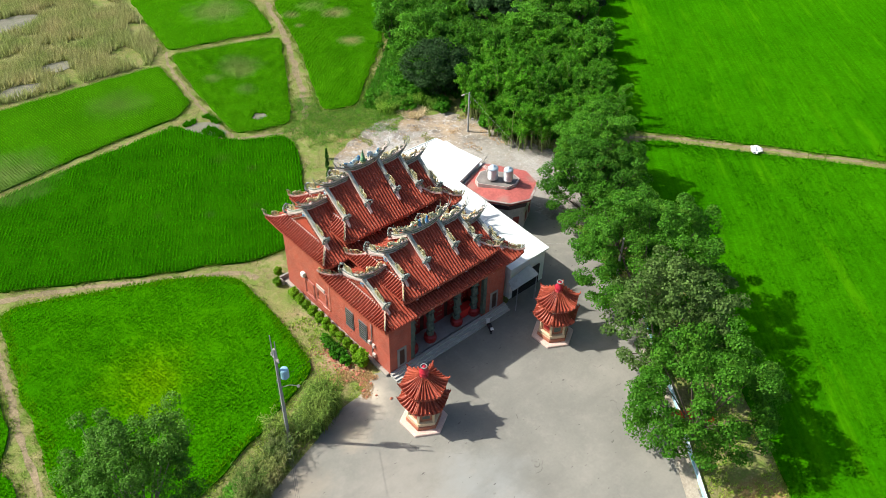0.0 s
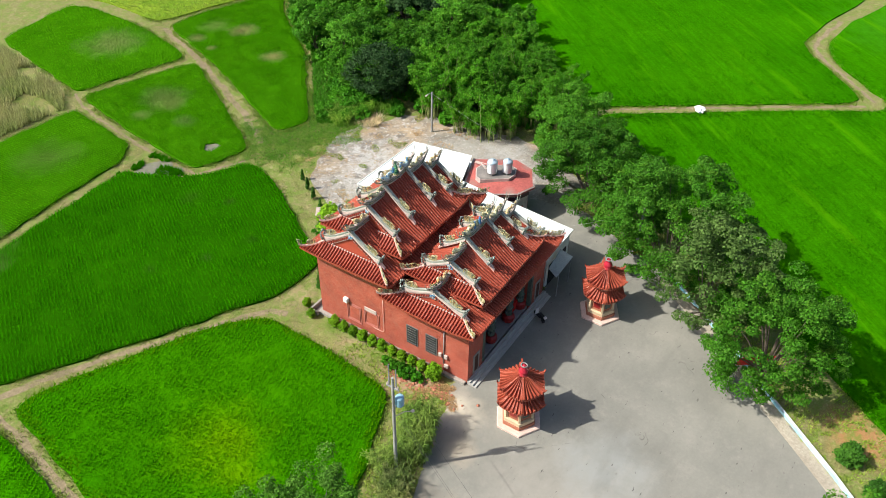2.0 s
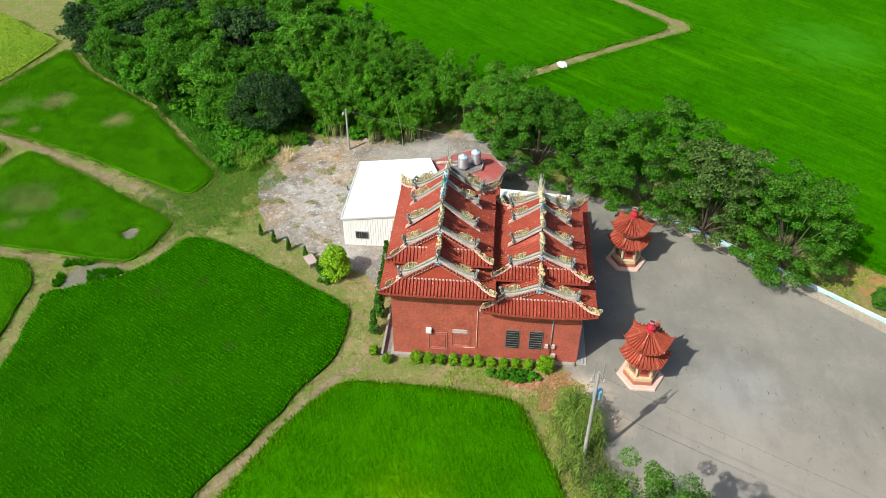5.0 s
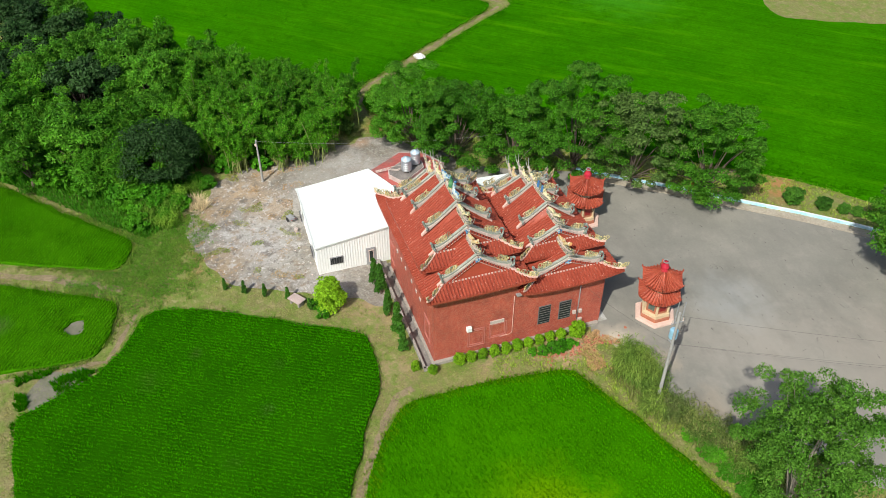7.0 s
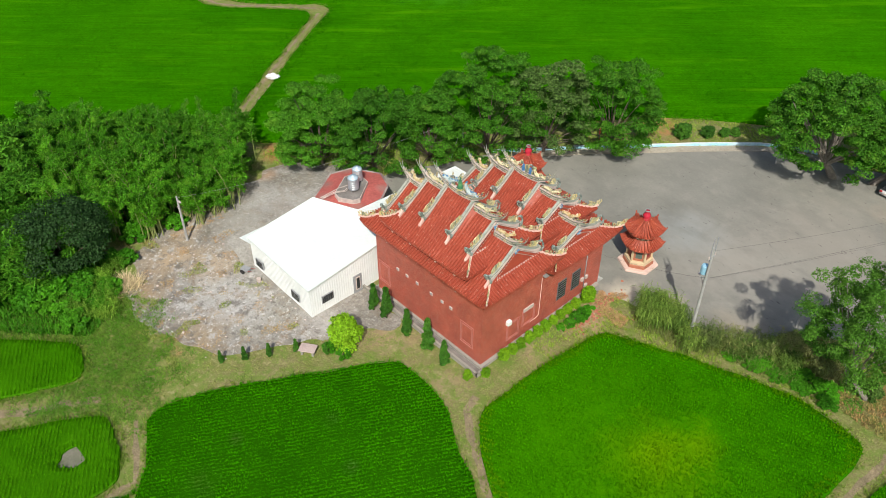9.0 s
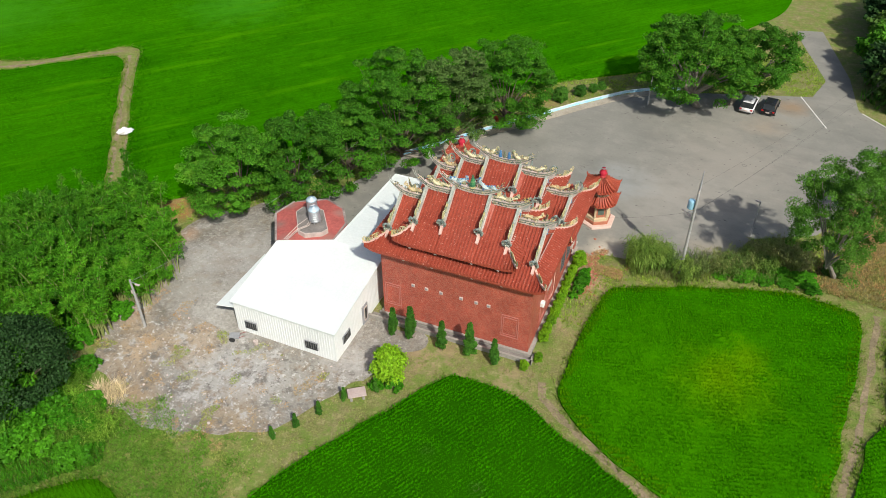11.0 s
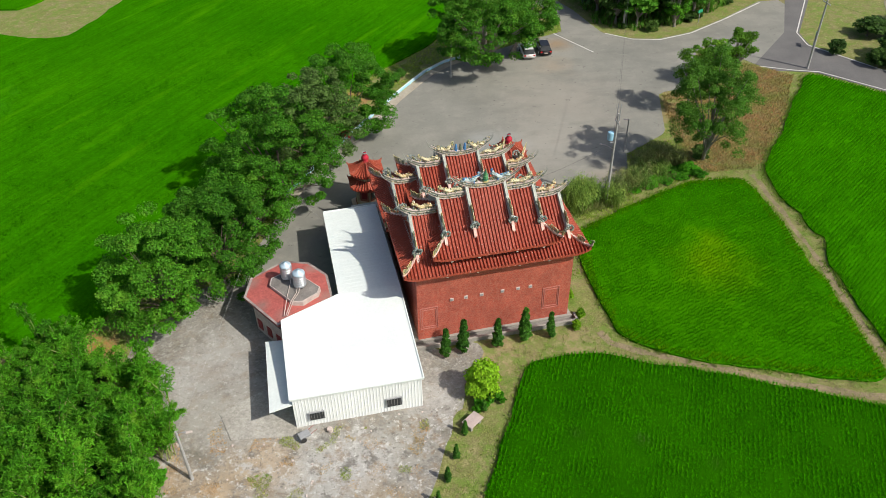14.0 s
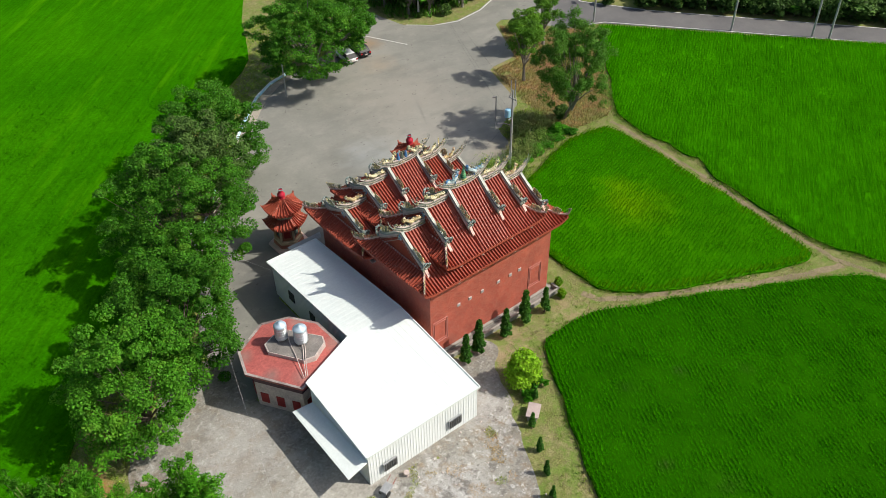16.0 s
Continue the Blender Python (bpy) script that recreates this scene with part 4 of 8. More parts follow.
# ---------- paddies ----------
MUD_C = ring(7.7, 37.9, 1.2, 0.8, wob=0.35, seed=4)
F_A = [(-11.2, -2.9), (-17.6, -5.7), (-26.8, -8.7), (-33.6, -8.3), (-33.5, -1.8), (-32.0, 9.5), (-30.4, 20.4), (-29.4, 21.9), (-24.8, 20.15), (-14.0, 15.05), (-10.7, 12.0), (-10.3, 10.0), (-10.5, 4.4)]
F_B = [(7.5, 31.9), (7.5, 28.6), (5.5, 24.6), (-1.6, 12.6), (-8.0, 13.1), (-11.7, 15.25), (-19.4, 19.1), (-25.3, 22.7), (-30.0, 25.3), (-31.6, 28.2), (-34.5, 36.0), (-36.0, 40.0), (-23.8, 40.5), (-9.8, 41.9), (-1.6, 42.3), (-1.3, 40.8), (-0.6, 39.4), (0.1, 37.4), (1.0, 36.2), (2.6, 34.4)]
F_C = [(3.2, 35.8), (10.0, 33.6), (18.3, 48.4), (22.6, 56.4), (6.9, 61.2), (4.5, 48.6)]
F_D = [(7.5, 62.8), (23.2, 59.0), (26.2, 70.6), (26.6, 75.7), (27.1, 83.1), (25.6, 88.6), (11.4, 86.0)]
F_E = [(-17.4, 60.2), (4.3, 59.2), (2.6, 46.4), (-0.6, 44.3), (-8.6, 43.9), (-23.5, 41.8), (-36.2, 41.6), (-40.0, 50.0), (-38.0, 61.0)]
F_F = [(14.8, 33.9), (18.9, 32.0), (34.0, 45.6), (43.0, 58.0), (50.0, 64.0), (36.0, 68.5), (29.2, 69.2), (23.2, 52.3)]
F_G = [(-36.6, -9.2), (-35.7, -4.0), (-35.5, -1.6), (-37.0, -1.0), (-35.5, -0.2), (-35.3, 3.2), (-36.8, 4.2), (-34.9, 5.0), (-34.1, 7.0), (-32.0, 20.2), (-34.0, 26.8), (-38.5, 38.0), (-46.0, 52.0), (-112.0, 44.0), (-80.5, 2.6), (-65.8, -15.5), (-55.4, -28.6), (-53.8, -28.0), (-44.8, -17.6)]
F_H = [(41.6, 6.0), (44.6, 1.8), (52.2, -8.4), (59.2, -18.2), (64.0, -25.0), (66.2, -25.8), (71.0, -21.6), (76.3, -16.8), (79.0, -14.9), (81.8, -14.8), (90.0, -16.0), (100.0, -18.5), (130.0, -24.0), (200.0, -40.0), (200.0, 60.0), (110.0, 60.0), (67.5, 31.0), (46.8, 12.6)]
F_I = [(37.2, 2.0), (40.8, 2.6), (43.3, 0.2), (50.8, -9.8), (58.3, -20.0), (63.0, -27.2), (64.2, -28.9), (66.6, -29.4), (70.8, -25.2), (75.4, -20.7), (79.6, -18.4), (82.9, -18.0), (92.0, -19.2), (100.0, -21.8), (200.0, -43.0), (200.0, -190.0), (64.0, -76.0), (51.0, -68.4), (45.4, -67.2), (41.6, -73.4), (36.6, -84.0), (10.0, -140.0), (-32.0, -150.0), (-22.0, -78.0), (-15.4, -66.5), (-9.8, -53.8), (-6.4, -50.0), (-3.0, -47.6), (-0.4, -45.8), (3.7, -42.6), (7.3, -39.4), (10.2, -35.8), (15.8, -28.2), (23.0, -17.5), (28.5, -8.5), (33.0, -3.4)]
F_J = [(56.5, -80.0), (52.0, -82.0), (46.0, -92.0), (24.0, -138.0), (60.0, -150.0), (120.0, -140.0), (62.0, -86.5)]
F_K = [(29.0, 73.6), (30.1, 71.5), (36.7, 69.7), (43.4, 67.8), (52.0, 66.2), (75.0, 100.0), (30.0, 130.0), (24.0, 110.0), (28.2, 91.1), (29.8, 85.7), (29.7, 78.5)]


FRINGE = []


def paddy(label, poly, bed, leaf, cell=0.6, gap=0.30, step=0.15, turn=0.6, holes=(), height=0.24, n=7, seed=1, near=None, wide=0.05, jitter=0.1, spread=0.15, edge=None, gaps=0.0):
    poly = wavy(poly, 0.7, 0.34, seed)
    FRINGE.append(poly)
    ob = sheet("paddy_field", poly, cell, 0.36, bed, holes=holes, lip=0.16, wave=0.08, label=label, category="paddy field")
    x, y = rows_in(poly, holes, step, gap, turn, jitter, seed)
    if near:
        nx_, ny_, r0, r1 = near
        d = np.hypot(x - nx_, y - ny_)
        k = np.random.default_rng(seed).random(len(x)) < np.clip((r1 - d) / (r1 - r0), 0, 1)
        x, y = x[k], y[k]
    if gaps:
        # chains of missing plants along the rows
        c, s_ = math.cos(turn), math.sin(turn)
        along, across = -x * s_ + y * c, x * c + y * s_
        k = np.array([noise.noise((a * 0.45, b * 1.9, seed)) for a, b in zip(along, across)]) < gaps
        x, y = x[k], y[k]
    z = 0.31 + np.array([0.05 * noise.noise((a * 0.8, b * 0.8, 2.0)) + 0.05 * noise.noise((a * 1.7, b * 1.7, 6.0)) for a, b in zip(x, y)])
    groups = [(np.ones(len(x), bool), leaf, "dense green rice plants in planted rows")]
    if edge:
        rim = nearest(x, y, poly)[2] < 0.85 + 0.6 * np.array([noise.noise((a * 0.5, b * 0.5, 8.0)) for a, b in zip(x, y)])
        groups = [(~rim, leaf, "dense green rice plants in planted rows"), (rim, edge, "paler yellow-green rice plants along the field's edge")]
    for pick, mat_, text in groups:
        crop = blades("rice_plants", x[pick], y[pick], z[pick], height, wide, n, spread, mat_, None, 0.12, seed=seed)
        tagged(crop, text, "rice", "", "stuff")
    return ob


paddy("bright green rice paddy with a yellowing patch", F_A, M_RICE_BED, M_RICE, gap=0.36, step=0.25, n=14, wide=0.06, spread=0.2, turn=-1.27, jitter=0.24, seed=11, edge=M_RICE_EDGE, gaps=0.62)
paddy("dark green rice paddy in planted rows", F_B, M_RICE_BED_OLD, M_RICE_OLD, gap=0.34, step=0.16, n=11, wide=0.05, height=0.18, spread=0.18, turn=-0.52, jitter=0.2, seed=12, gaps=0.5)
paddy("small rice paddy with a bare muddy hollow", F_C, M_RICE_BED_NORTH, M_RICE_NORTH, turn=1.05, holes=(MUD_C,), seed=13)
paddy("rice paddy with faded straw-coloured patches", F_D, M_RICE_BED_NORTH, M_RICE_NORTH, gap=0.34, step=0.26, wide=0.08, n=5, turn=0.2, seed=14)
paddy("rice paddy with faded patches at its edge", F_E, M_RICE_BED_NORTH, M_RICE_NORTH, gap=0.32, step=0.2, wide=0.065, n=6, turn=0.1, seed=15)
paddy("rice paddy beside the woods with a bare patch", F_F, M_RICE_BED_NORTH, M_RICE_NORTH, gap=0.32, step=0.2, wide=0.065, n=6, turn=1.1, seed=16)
NEAR_G = (-34.0, 4.0, 40.0, 78.0)
paddy("wide green rice paddy beside the lane", F_G, M_RICE_BED_WIDE, M_RICE, cell=1.2, gap=0.36, step=0.24, wide=0.09, n=8, spread=0.2, turn=-1.0, seed=17, near=NEAR_G, gaps=0.6)
NEAR_I = (22.0, -12.0, 24.0, 62.0)
paddy("broad bright green rice paddy", F_I, M_RICE_FAR, M_RICE_WIDE, cell=2.0, gap=0.40, step=0.34, turn=-0.75, seed=18, near=NEAR_I, n=6, wide=0.12, height=0.11, jitter=0.4, spread=0.27)
NEAR_H = (42.0, 0.0, 14.0, 46.0)
paddy("broad green rice paddy behind the woods", F_H, M_RICE_FAR, M_RICE_WIDE, cell=2.0, gap=0.40, step=0.34, turn=-0.75, seed=19, near=NEAR_H, n=6, wide=0.12, height=0.11, jitter=0.4, spread=0.27)
sheet("paddy_field", wavy(F_J, 3, 0.5, 2), 3.0, 0.3, M_RICE_FAR, wave=0.1, label="distant green paddy", category="paddy field")
paddy("yellowing uneven paddy beyond the path", F_K, M_YELLOW_FIELD, M_FRINGE, cell=2.5, gap=0.6, step=0.5, n=5, wide=0.12, jitter=0.5, spread=0.3, turn=0.3, seed=20, near=(38.0, 74.0, 10.0, 34.0))

FALLOW = [(-73.5, -37.0), (-77.5, -29.5), (-96.0, -4.0), (-128.0, 34.0), (-190.0, 0.0), (-130.0, -80.0), (-84.0, -52.0)]
sheet("field", wavy(FALLOW, 3, 0.6, 4), 2.5, 0.04, M_FALLOW, wave=0.06, label="bare grey-brown fallow field beyond the lane", category="field")
# bare mud in the hollows
for c, r, s in (((7.7, 37.9), 1.6, 21), ((0.3, 39.9), 2.3, 22), ((1.2, 37.6), 1.4, 23), ((-2.4, 39.0), 1.0, 24)):
    tagged(sheet("mud_patch", ring(*c, r, r * 0.8, seed=s), 0.4, 0.05, M_MUD, skirt=0.2, wave=0.03), "bare grey mud hollow beside the rice", "mud patch", "", "structure")

# reed marsh behind the paddies
MARSH = [(-17.0, 61.8), (3.6, 60.6), (6.4, 64.0), (9.5, 80.0), (11.0, 96.0), (-40.0, 120.0), (-60.0, 80.0), (-40.0, 63.0)]
MARSHMUD = [ring(-13.5, 64.3, 3.4, 1.6, seed=31), ring(-7.0, 68.0, 2.3, 1.7, seed=32), ring(-9.5, 87.0, 7.0, 3.0, seed=33), ring(-4.0, 108.0, 16.0, 5.0, seed=34)]
for m_poly in MARSHMUD:
    sheet("mud_patch", m_poly, 0.8, 0.06, M_MUD, skirt=0.2, wave=0.03, label="wet grey mud among the reeds", category="mud patch")
mx, my = rows_in(MARSH, MARSHMUD, 0.34, 0.34, 0.3, 0.5, 41)
keep_m = np.array([noise.noise((a * 0.22, b * 0.22, 5.0)) for a, b in zip(mx, my)]) > -0.36
tagged(blades("reeds", mx[keep_m], my[keep_m], 0.0, 1.2, 0.10, 6, 0.6, M_REED, seed=42), "tall dry straw-coloured reeds", "reeds", "", "stuff")

# grass and weeds on the paths
FIELDS = [F_A, F_B, F_C, F_D, F_E, F_F, F_G, F_H, F_I, YARD, ROADW, GRAVEL]


def scatter(x0, x1, y0, y1, count, seed, keepout, thin=0.0, freq=0.4):
    g = np.random.default_rng(seed)
    x, y = g.uniform(x0, x1, count), g.uniform(y0, y1, count)
    k = np.ones(count, bool)
    for f in keepout:
        k &= ~inside(x, y, f)
    x, y = x[k], y[k]
    k = np.array([noise.noise((a * freq, b * freq, seed * 1.3)) for a, b in zip(x, y)]) > thin
    return x[k], y[k]


gf = np.random.default_rng(77)
fx, fy = [], []
for poly_f in FRINGE:
    for (x0, y0), (x1, y1) in zip(poly_f, poly_f[1:] + poly_f[:1]):
        if not -90 < x0 < 84 or not -44 < y0 < 76:
            continue
        length = math.hypot(x1 - x0, y1 - y0)
        k = int(length * 34)
        t_, o_ = gf.random(k), gf.normal(0.16, 0.30, k)
        fx += list(x0 + (x1 - x0) * t_ + (y1 - y0) / length * o_)
        fy += list(y0 + (y1 - y0) * t_ - (x1 - x0) / length * o_)
fx, fy = np.array(fx), np.array(fy)
kf = np.array([noise.noise((a * 0.6, b * 0.6, 6.0)) for a, b in zip(fx, fy)]) > -0.22
tagged(blades("grass_verge", fx[kf], fy[kf], 0.04, 0.24, 0.05, 4, 0.2, M_FRINGE, seed=78), "yellow-green grass fringe along the paddy edges", "grass", "", "stuff")
TEMPLE_BLOCK = [(-8.6, -9), (8, -9), (13, -8), (18.5, 3), (18.5, 15.5), (7.5, 15.5), (7.5, 9.2), (-7.4, 9.2)]
wx, wy = scatter(-40, 45, -16, 72, 210000, 51, FIELDS + [TEMPLE_BLOCK, GRAVEL], -0.12, 0.7)
tagged(blades("weeds", wx, wy, 0.0, 0.09, 0.04, 3, 0.16, M_WEED, seed=52), "short dry grass and weeds on the paths", "weeds", "", "stuff")
wx, wy = scatter(8, 31, 15.6, 28, 26000, 53, [F_B, F_C, F_F, YARD, TEMPLE_BLOCK], 0.38, 0.5)
tagged(blades("weeds", wx, wy, 0.03, 0.10, 0.045, 3, 0.16, M_WEED, seed=54), "sparse weeds in the broken concrete", "weeds", "", "stuff")
wx, wy = scatter(8, 30, 13, 27, 16000, 83, [F_B, F_C, F_F, YARD, TEMPLE_BLOCK], 0.26, 0.6)
tagged(blades("dry_grass", wx, wy, 0.03, 0.06, 0.045, 3, 0.16, M_RUST, seed=84), "brown dead grass tufts in the broken concrete", "dry grass", "", "stuff")
wx, wy = scatter(4, 36, 20, 46, 52000, 55, [F_B, F_C, F_F], -0.9)
kk = np.hypot((wx - 20.5) / 12.0, (wy - 32.0) / 7.0) + 0.35 * np.array([noise.noise((a * 0.7, b * 0.7, 3.3)) for a, b in zip(wx, wy)]) + 0.45 * np.random.default_rng(3).random(len(wx)) < 1.15
wx, wy = wx[kk], wy[kk]
tagged(blades("weeds", wx, wy, 0.0, 0.15, 0.055, 4, 0.34, M_MEADOW, seed=56), "fresh green weeds at the edge of the yard", "weeds", "", "stuff")
wx, wy = scatter(-4.5, 3.2, 35.6, 42.5, 2600, 85, [F_B, F_C, F_E], 0.12, 0.7)
tagged(blades("weeds", wx, wy, 0.02, 0.34, 0.09, 6, 0.26, M_RICE_OLD, seed=86), "tufts of green weeds round the muddy hollow", "weeds", "", "stuff")
wx, wy = scatter(-30, 35, -64, 3, 70000, 57, [F_I, YARD, GRAVEL], -0.2)
tagged(blades("weeds", wx, wy, 0.0, 0.2, 0.06, 4, 0.25, M_FRINGE, seed=58), "grass behind the kerb wall", "weeds", "", "stuff")
SCRUB = [(-30.2, -19.0), (-33.4, -28.4), (-38.0, -28.6), (-44.2, -38.8), (-49.5, -32.8), (-53.0, -29.0), (-45.3, -18.7), (-37.6, -10.8), (-35.6, -9.6), (-29.0, -10.4)]
wx, wy = rows_in(SCRUB, (), 0.26, 0.26, 0.4, 0.5, 61)
kk = np.array([noise.noise((a * 0.55, b * 0.55, 2.0)) + 0.5 * noise.noise((a * 1.7, b * 1.7, 5.0)) for a, b in zip(wx, wy)]) > -0.62
wx, wy = wx[kk], wy[kk]
tagged(blades("scrub", wx, wy, 0.0, 0.24, 0.06, 8, 0.32, M_SCRUB, seed=62), "brown and green cut scrub on the corner plot", "scrub", "", "stuff")
LONG = [(-13.0, -5.2), (-12.4, -8.4), (-16.0, -9.3), (-21.6, -11.2), (-23.0, -14.6), (-29.6, -18.0), (-28.6, -10.6), (-24.0, -8.8), (-18.0, -6.8)]
wx, wy = rows_in(LONG, (), 0.28, 0.28, 0.4, 0.5, 63)
kk = np.array([noise.noise((a * 0.5, b * 0.5, 9.0)) for a, b in zip(wx, wy)]) > 0.0
tagged(blades("long_grass", wx[kk], wy[kk], 0.0, 0.7, 0.045, 7, 0.6, M_LONGGRASS, seed=64), "tall tangled grass beside the forecourt", "long grass", "", "stuff")

wx, wy = scatter(-13.2, -7.2, -9.0, -4.4, 5200, 65, [F_A], -0.2)
kk = np.hypot((wx + 10.4) / 2.6, (wy + 6.7) / 1.9) + 0.6 * np.array([noise.noise((a * 0.9, b * 0.9, 4.3)) for a, b in zip(wx, wy)]) < 1.0
tagged(blades("dry_grass", wx[kk], wy[kk], 0.0, 0.12, 0.06, 4, 0.22, M_RUST, seed=66), "flattened orange-brown dry grass by the temple's corner", "dry grass", "", "stuff")

THICK = [(19.4, 31.2), (34.4, 44.8), (43.4, 57.2), (50.0, 62.6), (54.0, 62.0), (36.0, 44.0), (30.0, 34.0), (29.0, 25.0), (25.5, 26.4), (21.0, 28.6)]
wx, wy = rows_in(THICK, (), 0.26, 0.26, 0.4, 0.5, 67)
tagged(blades("weeds", wx, wy, 0.0, 0.42, 0.11, 6, 0.4, M_LEAF_VINE, seed=68), "rank bright green weeds between the paddy and the woods", "weeds", "", "stuff")


# ---------- temple ----------
PITCH = 0.29
ROLL = ((0.0, 0.0), (0.24, -0.01), (0.28, 0.10), (0.40, 0.175), (0.60, 0.175), (0.72, 0.10), (0.76, -0.01))


def tiled(name, u0, u1, place, rows, material, parent, thick=0.14):
    """A tiled slope: round tile columns along it, laid in courses. place(u, t) gives the point at u across and t (0 to 1) down the slope."""
    n = max(1, round((u1 - u0) / PITCH))
    us = [(u0 + (k + a) * (u1 - u0) / n, b) for k in range(n) for a, b in ROLL] + [(u1, 0.0)]
    ts = []
    for k in range(rows):
        ts += [(k / rows, 0.0), ((k + 1) / rows, 0.028)]
    verts, faces = [], []
    w = len(us)
    for t, lift in ts:
        for u, b in us:
            x, y, z = place(u, t)
            verts.append((x, y, z + b + lift))
    for r in range(len(ts) - 1):
        for c in range(w - 1):
            a = r * w + c
            faces.append((a, a + 1, a + w + 1, a + w))
    base = len(verts)
    nt, nu = 5, max(6, n // 3)
    for i in range(nt):
        for j in range(nu):
            x, y, z = place(u0 + (u1 - u0) * j / (nu - 1), i / (nt - 1))
            verts.append((x, y, z - thick))
    for i in range(nt - 1):
        for j in range(nu - 1):
            a = base + i * nu + j
            faces.append((a, a + nu, a + nu + 1, a + 1))
    # closing board under the eave
    e0 = len(verts)
    for j in range(w):
        x, y, z = place(us[j][0], 1.0)
        verts += [(x, y, z + us[j][1] + 0.028), (x, y, z - thick)]
    for j in range(w - 1):
        a = e0 + 2 * j
        faces.append((a, a + 2, a + 3, a + 1))
    me = raw(name, verts, faces)
    return mesh_part(name, me, material, parent)


class Roof:
    """One hip-and-gable roof with its ridge along x: half ridge a, ridge height zr, depth d, eave height ze, gable foot at depth f, side eave at x = xs."""

    def __init__(self, yc, a, zr, d, ze, f, xs, up, hump=0.0, humpx=1.6, zside=None, power=1.2):
        self.yc, self.a, self.zr, self.d, self.ze, self.f, self.xs, self.up, self.hump, self.humpx, self.power = yc, a, zr, d, ze, f, xs, up, hump, humpx, power
        self.zside = zside if zside else ze + up * 0.5

    def prof(self, v):
        s = min(max(v / self.d, 0.0), 1.0)
        return self.ze + (self.zr - self.ze) * (1 - s) ** self.power

    def z(self, x, v):
        corner = max(0.0, (abs(x) - (self.xs - 1.4)) / 1.4)
        h = self.hump * max(0.0, 1 - v / self.d) if abs(x) < self.humpx else 0.0
        return self.prof(v) + h + self.up * corner ** 2.2 * (v / self.d) ** 2

    def slope(self, s):
        def place(u, t):
            over = abs(u) - self.a - 0.12
            v0 = 0.0 if over <= 0 else self.f + over / (self.xs - self.a - 0.12) * (self.d - self.f)
            v = v0 + (self.d - v0) * t
            return u, self.yc + s * v, self.z(u, v)
        return place

    def side(self, s):
        def place(u, t):
            av = abs(u)
            x0 = self.a + 0.12 if av <= self.f else self.a + 0.12 + (av - self.f) / (self.d - self.f) * (self.xs - self.a - 0.12)
            x = x0 + (self.xs - x0) * t
            top = self.z(x0, av) if av > self.f else self.prof(self.f)
            end = self.zside + (self.ze + self.up - self.zside) * (av / self.d) ** 3
            k = (x - self.a - 0.12) / (self.xs - self.a - 0.12)
            k0 = (x0 - self.a - 0.12) / (self.xs - self.a - 0.12)
            kk = (k - k0) / (1 - k0) if k0 < 0.999 else 1.0
            return s * x, self.yc + u, top + (end - top) * (1 - (1 - kk) ** 1.3)
        return place


def ornaments(bm, pts, count, size, wide, g, flat=0.8):
    """Small glazed pieces heaped along a line."""
    for _ in range(count):
        k = g.random() * (len(pts) - 1)
        i = min(int(k), len(pts) - 2)
        p = Vector(pts[i]).lerp(Vector(pts[i + 1]), k - i)
        r = size * g.uniform(0.5, 1.2)
        m = Matrix.Translation(p + Vector((g.uniform(-wide, wide), g.uniform(-wide, wide), g.uniform(0, size * 2)))) @ Euler((g.uniform(0, 6), g.uniform(0, 6), g.uniform(0, 6))).to_matrix().to_4x4() @ Matrix.Diagonal((r, r * flat, r * 0.55, 1))
        bmesh.ops.create_icosphere(bm, subdivisions=1, radius=1.0, matrix=m)


def tendrils(bm, pts, count, size, g, thick=0.035):
    """Curling scrolls that stand up from a line."""
    for _ in range(count):
        k = g.random() * (len(pts) - 1)
        i = min(int(k), len(pts) - 2)
        p = Vector(pts[i]).lerp(Vector(pts[i + 1]), k - i)
        a0, sweep_a, r = g.uniform(-0.5, 1.2), g.uniform(2.0, 4.2) * g.choice((-1, 1)), size * g.uniform(0.35, 0.8)
        d = (Vector(pts[i + 1]) - Vector(pts[i])).normalized()
        line = []
        for q in range(7):
            ang = a0 + sweep_a * q / 6
            rr = r * (1 - 0.09 * q)
            line.append(p + d * (rr * math.sin(ang)) + Vector((0, 0, size * 0.6 + rr * math.cos(ang) * 0.9)) + Vector((g.uniform(-0.03, 0.03), g.uniform(-0.03, 0.03), 0)))
        tube(bm, [p] + line, [thick * 1.3] + [thick * (1 - 0.08 * q) for q in range(7)], 4)


def dragon(bm, p0, p1, h, g, r=0.13):
    """An arched beast on a ridge: wavy body, crest pieces and four stubs."""
    p0, p1 = Vector(p0), Vector(p1)
    line = []
    for q in range(11):
        t = q / 10
        line.append(p0.lerp(p1, t) + Vector((0, 0.10 * math.sin(t * 11), h * (0.45 + 0.35 * math.sin(t * 9.0) + 0.5 * t))))
    tube(bm, line, [r * (0.35 + 0.9 * math.sin(0.25 + 2.6 * q / 10)) for q in range(11)], 6)
    for q in range(9):
        ornaments(bm, [line[q], line[q + 1]], 3, r * 0.75, 0.08, g)
    head = line[-1]
    ornaments(bm, [head, head + Vector((0, 0, 0.1))], 8, r * 1.1, 0.10, g)
    for q in (3, 7):
        tube(bm, [line[q], Vector((line[q].x, line[q].y + 0.15, p0.z))], [r * 0.5, r * 0.3], 4)


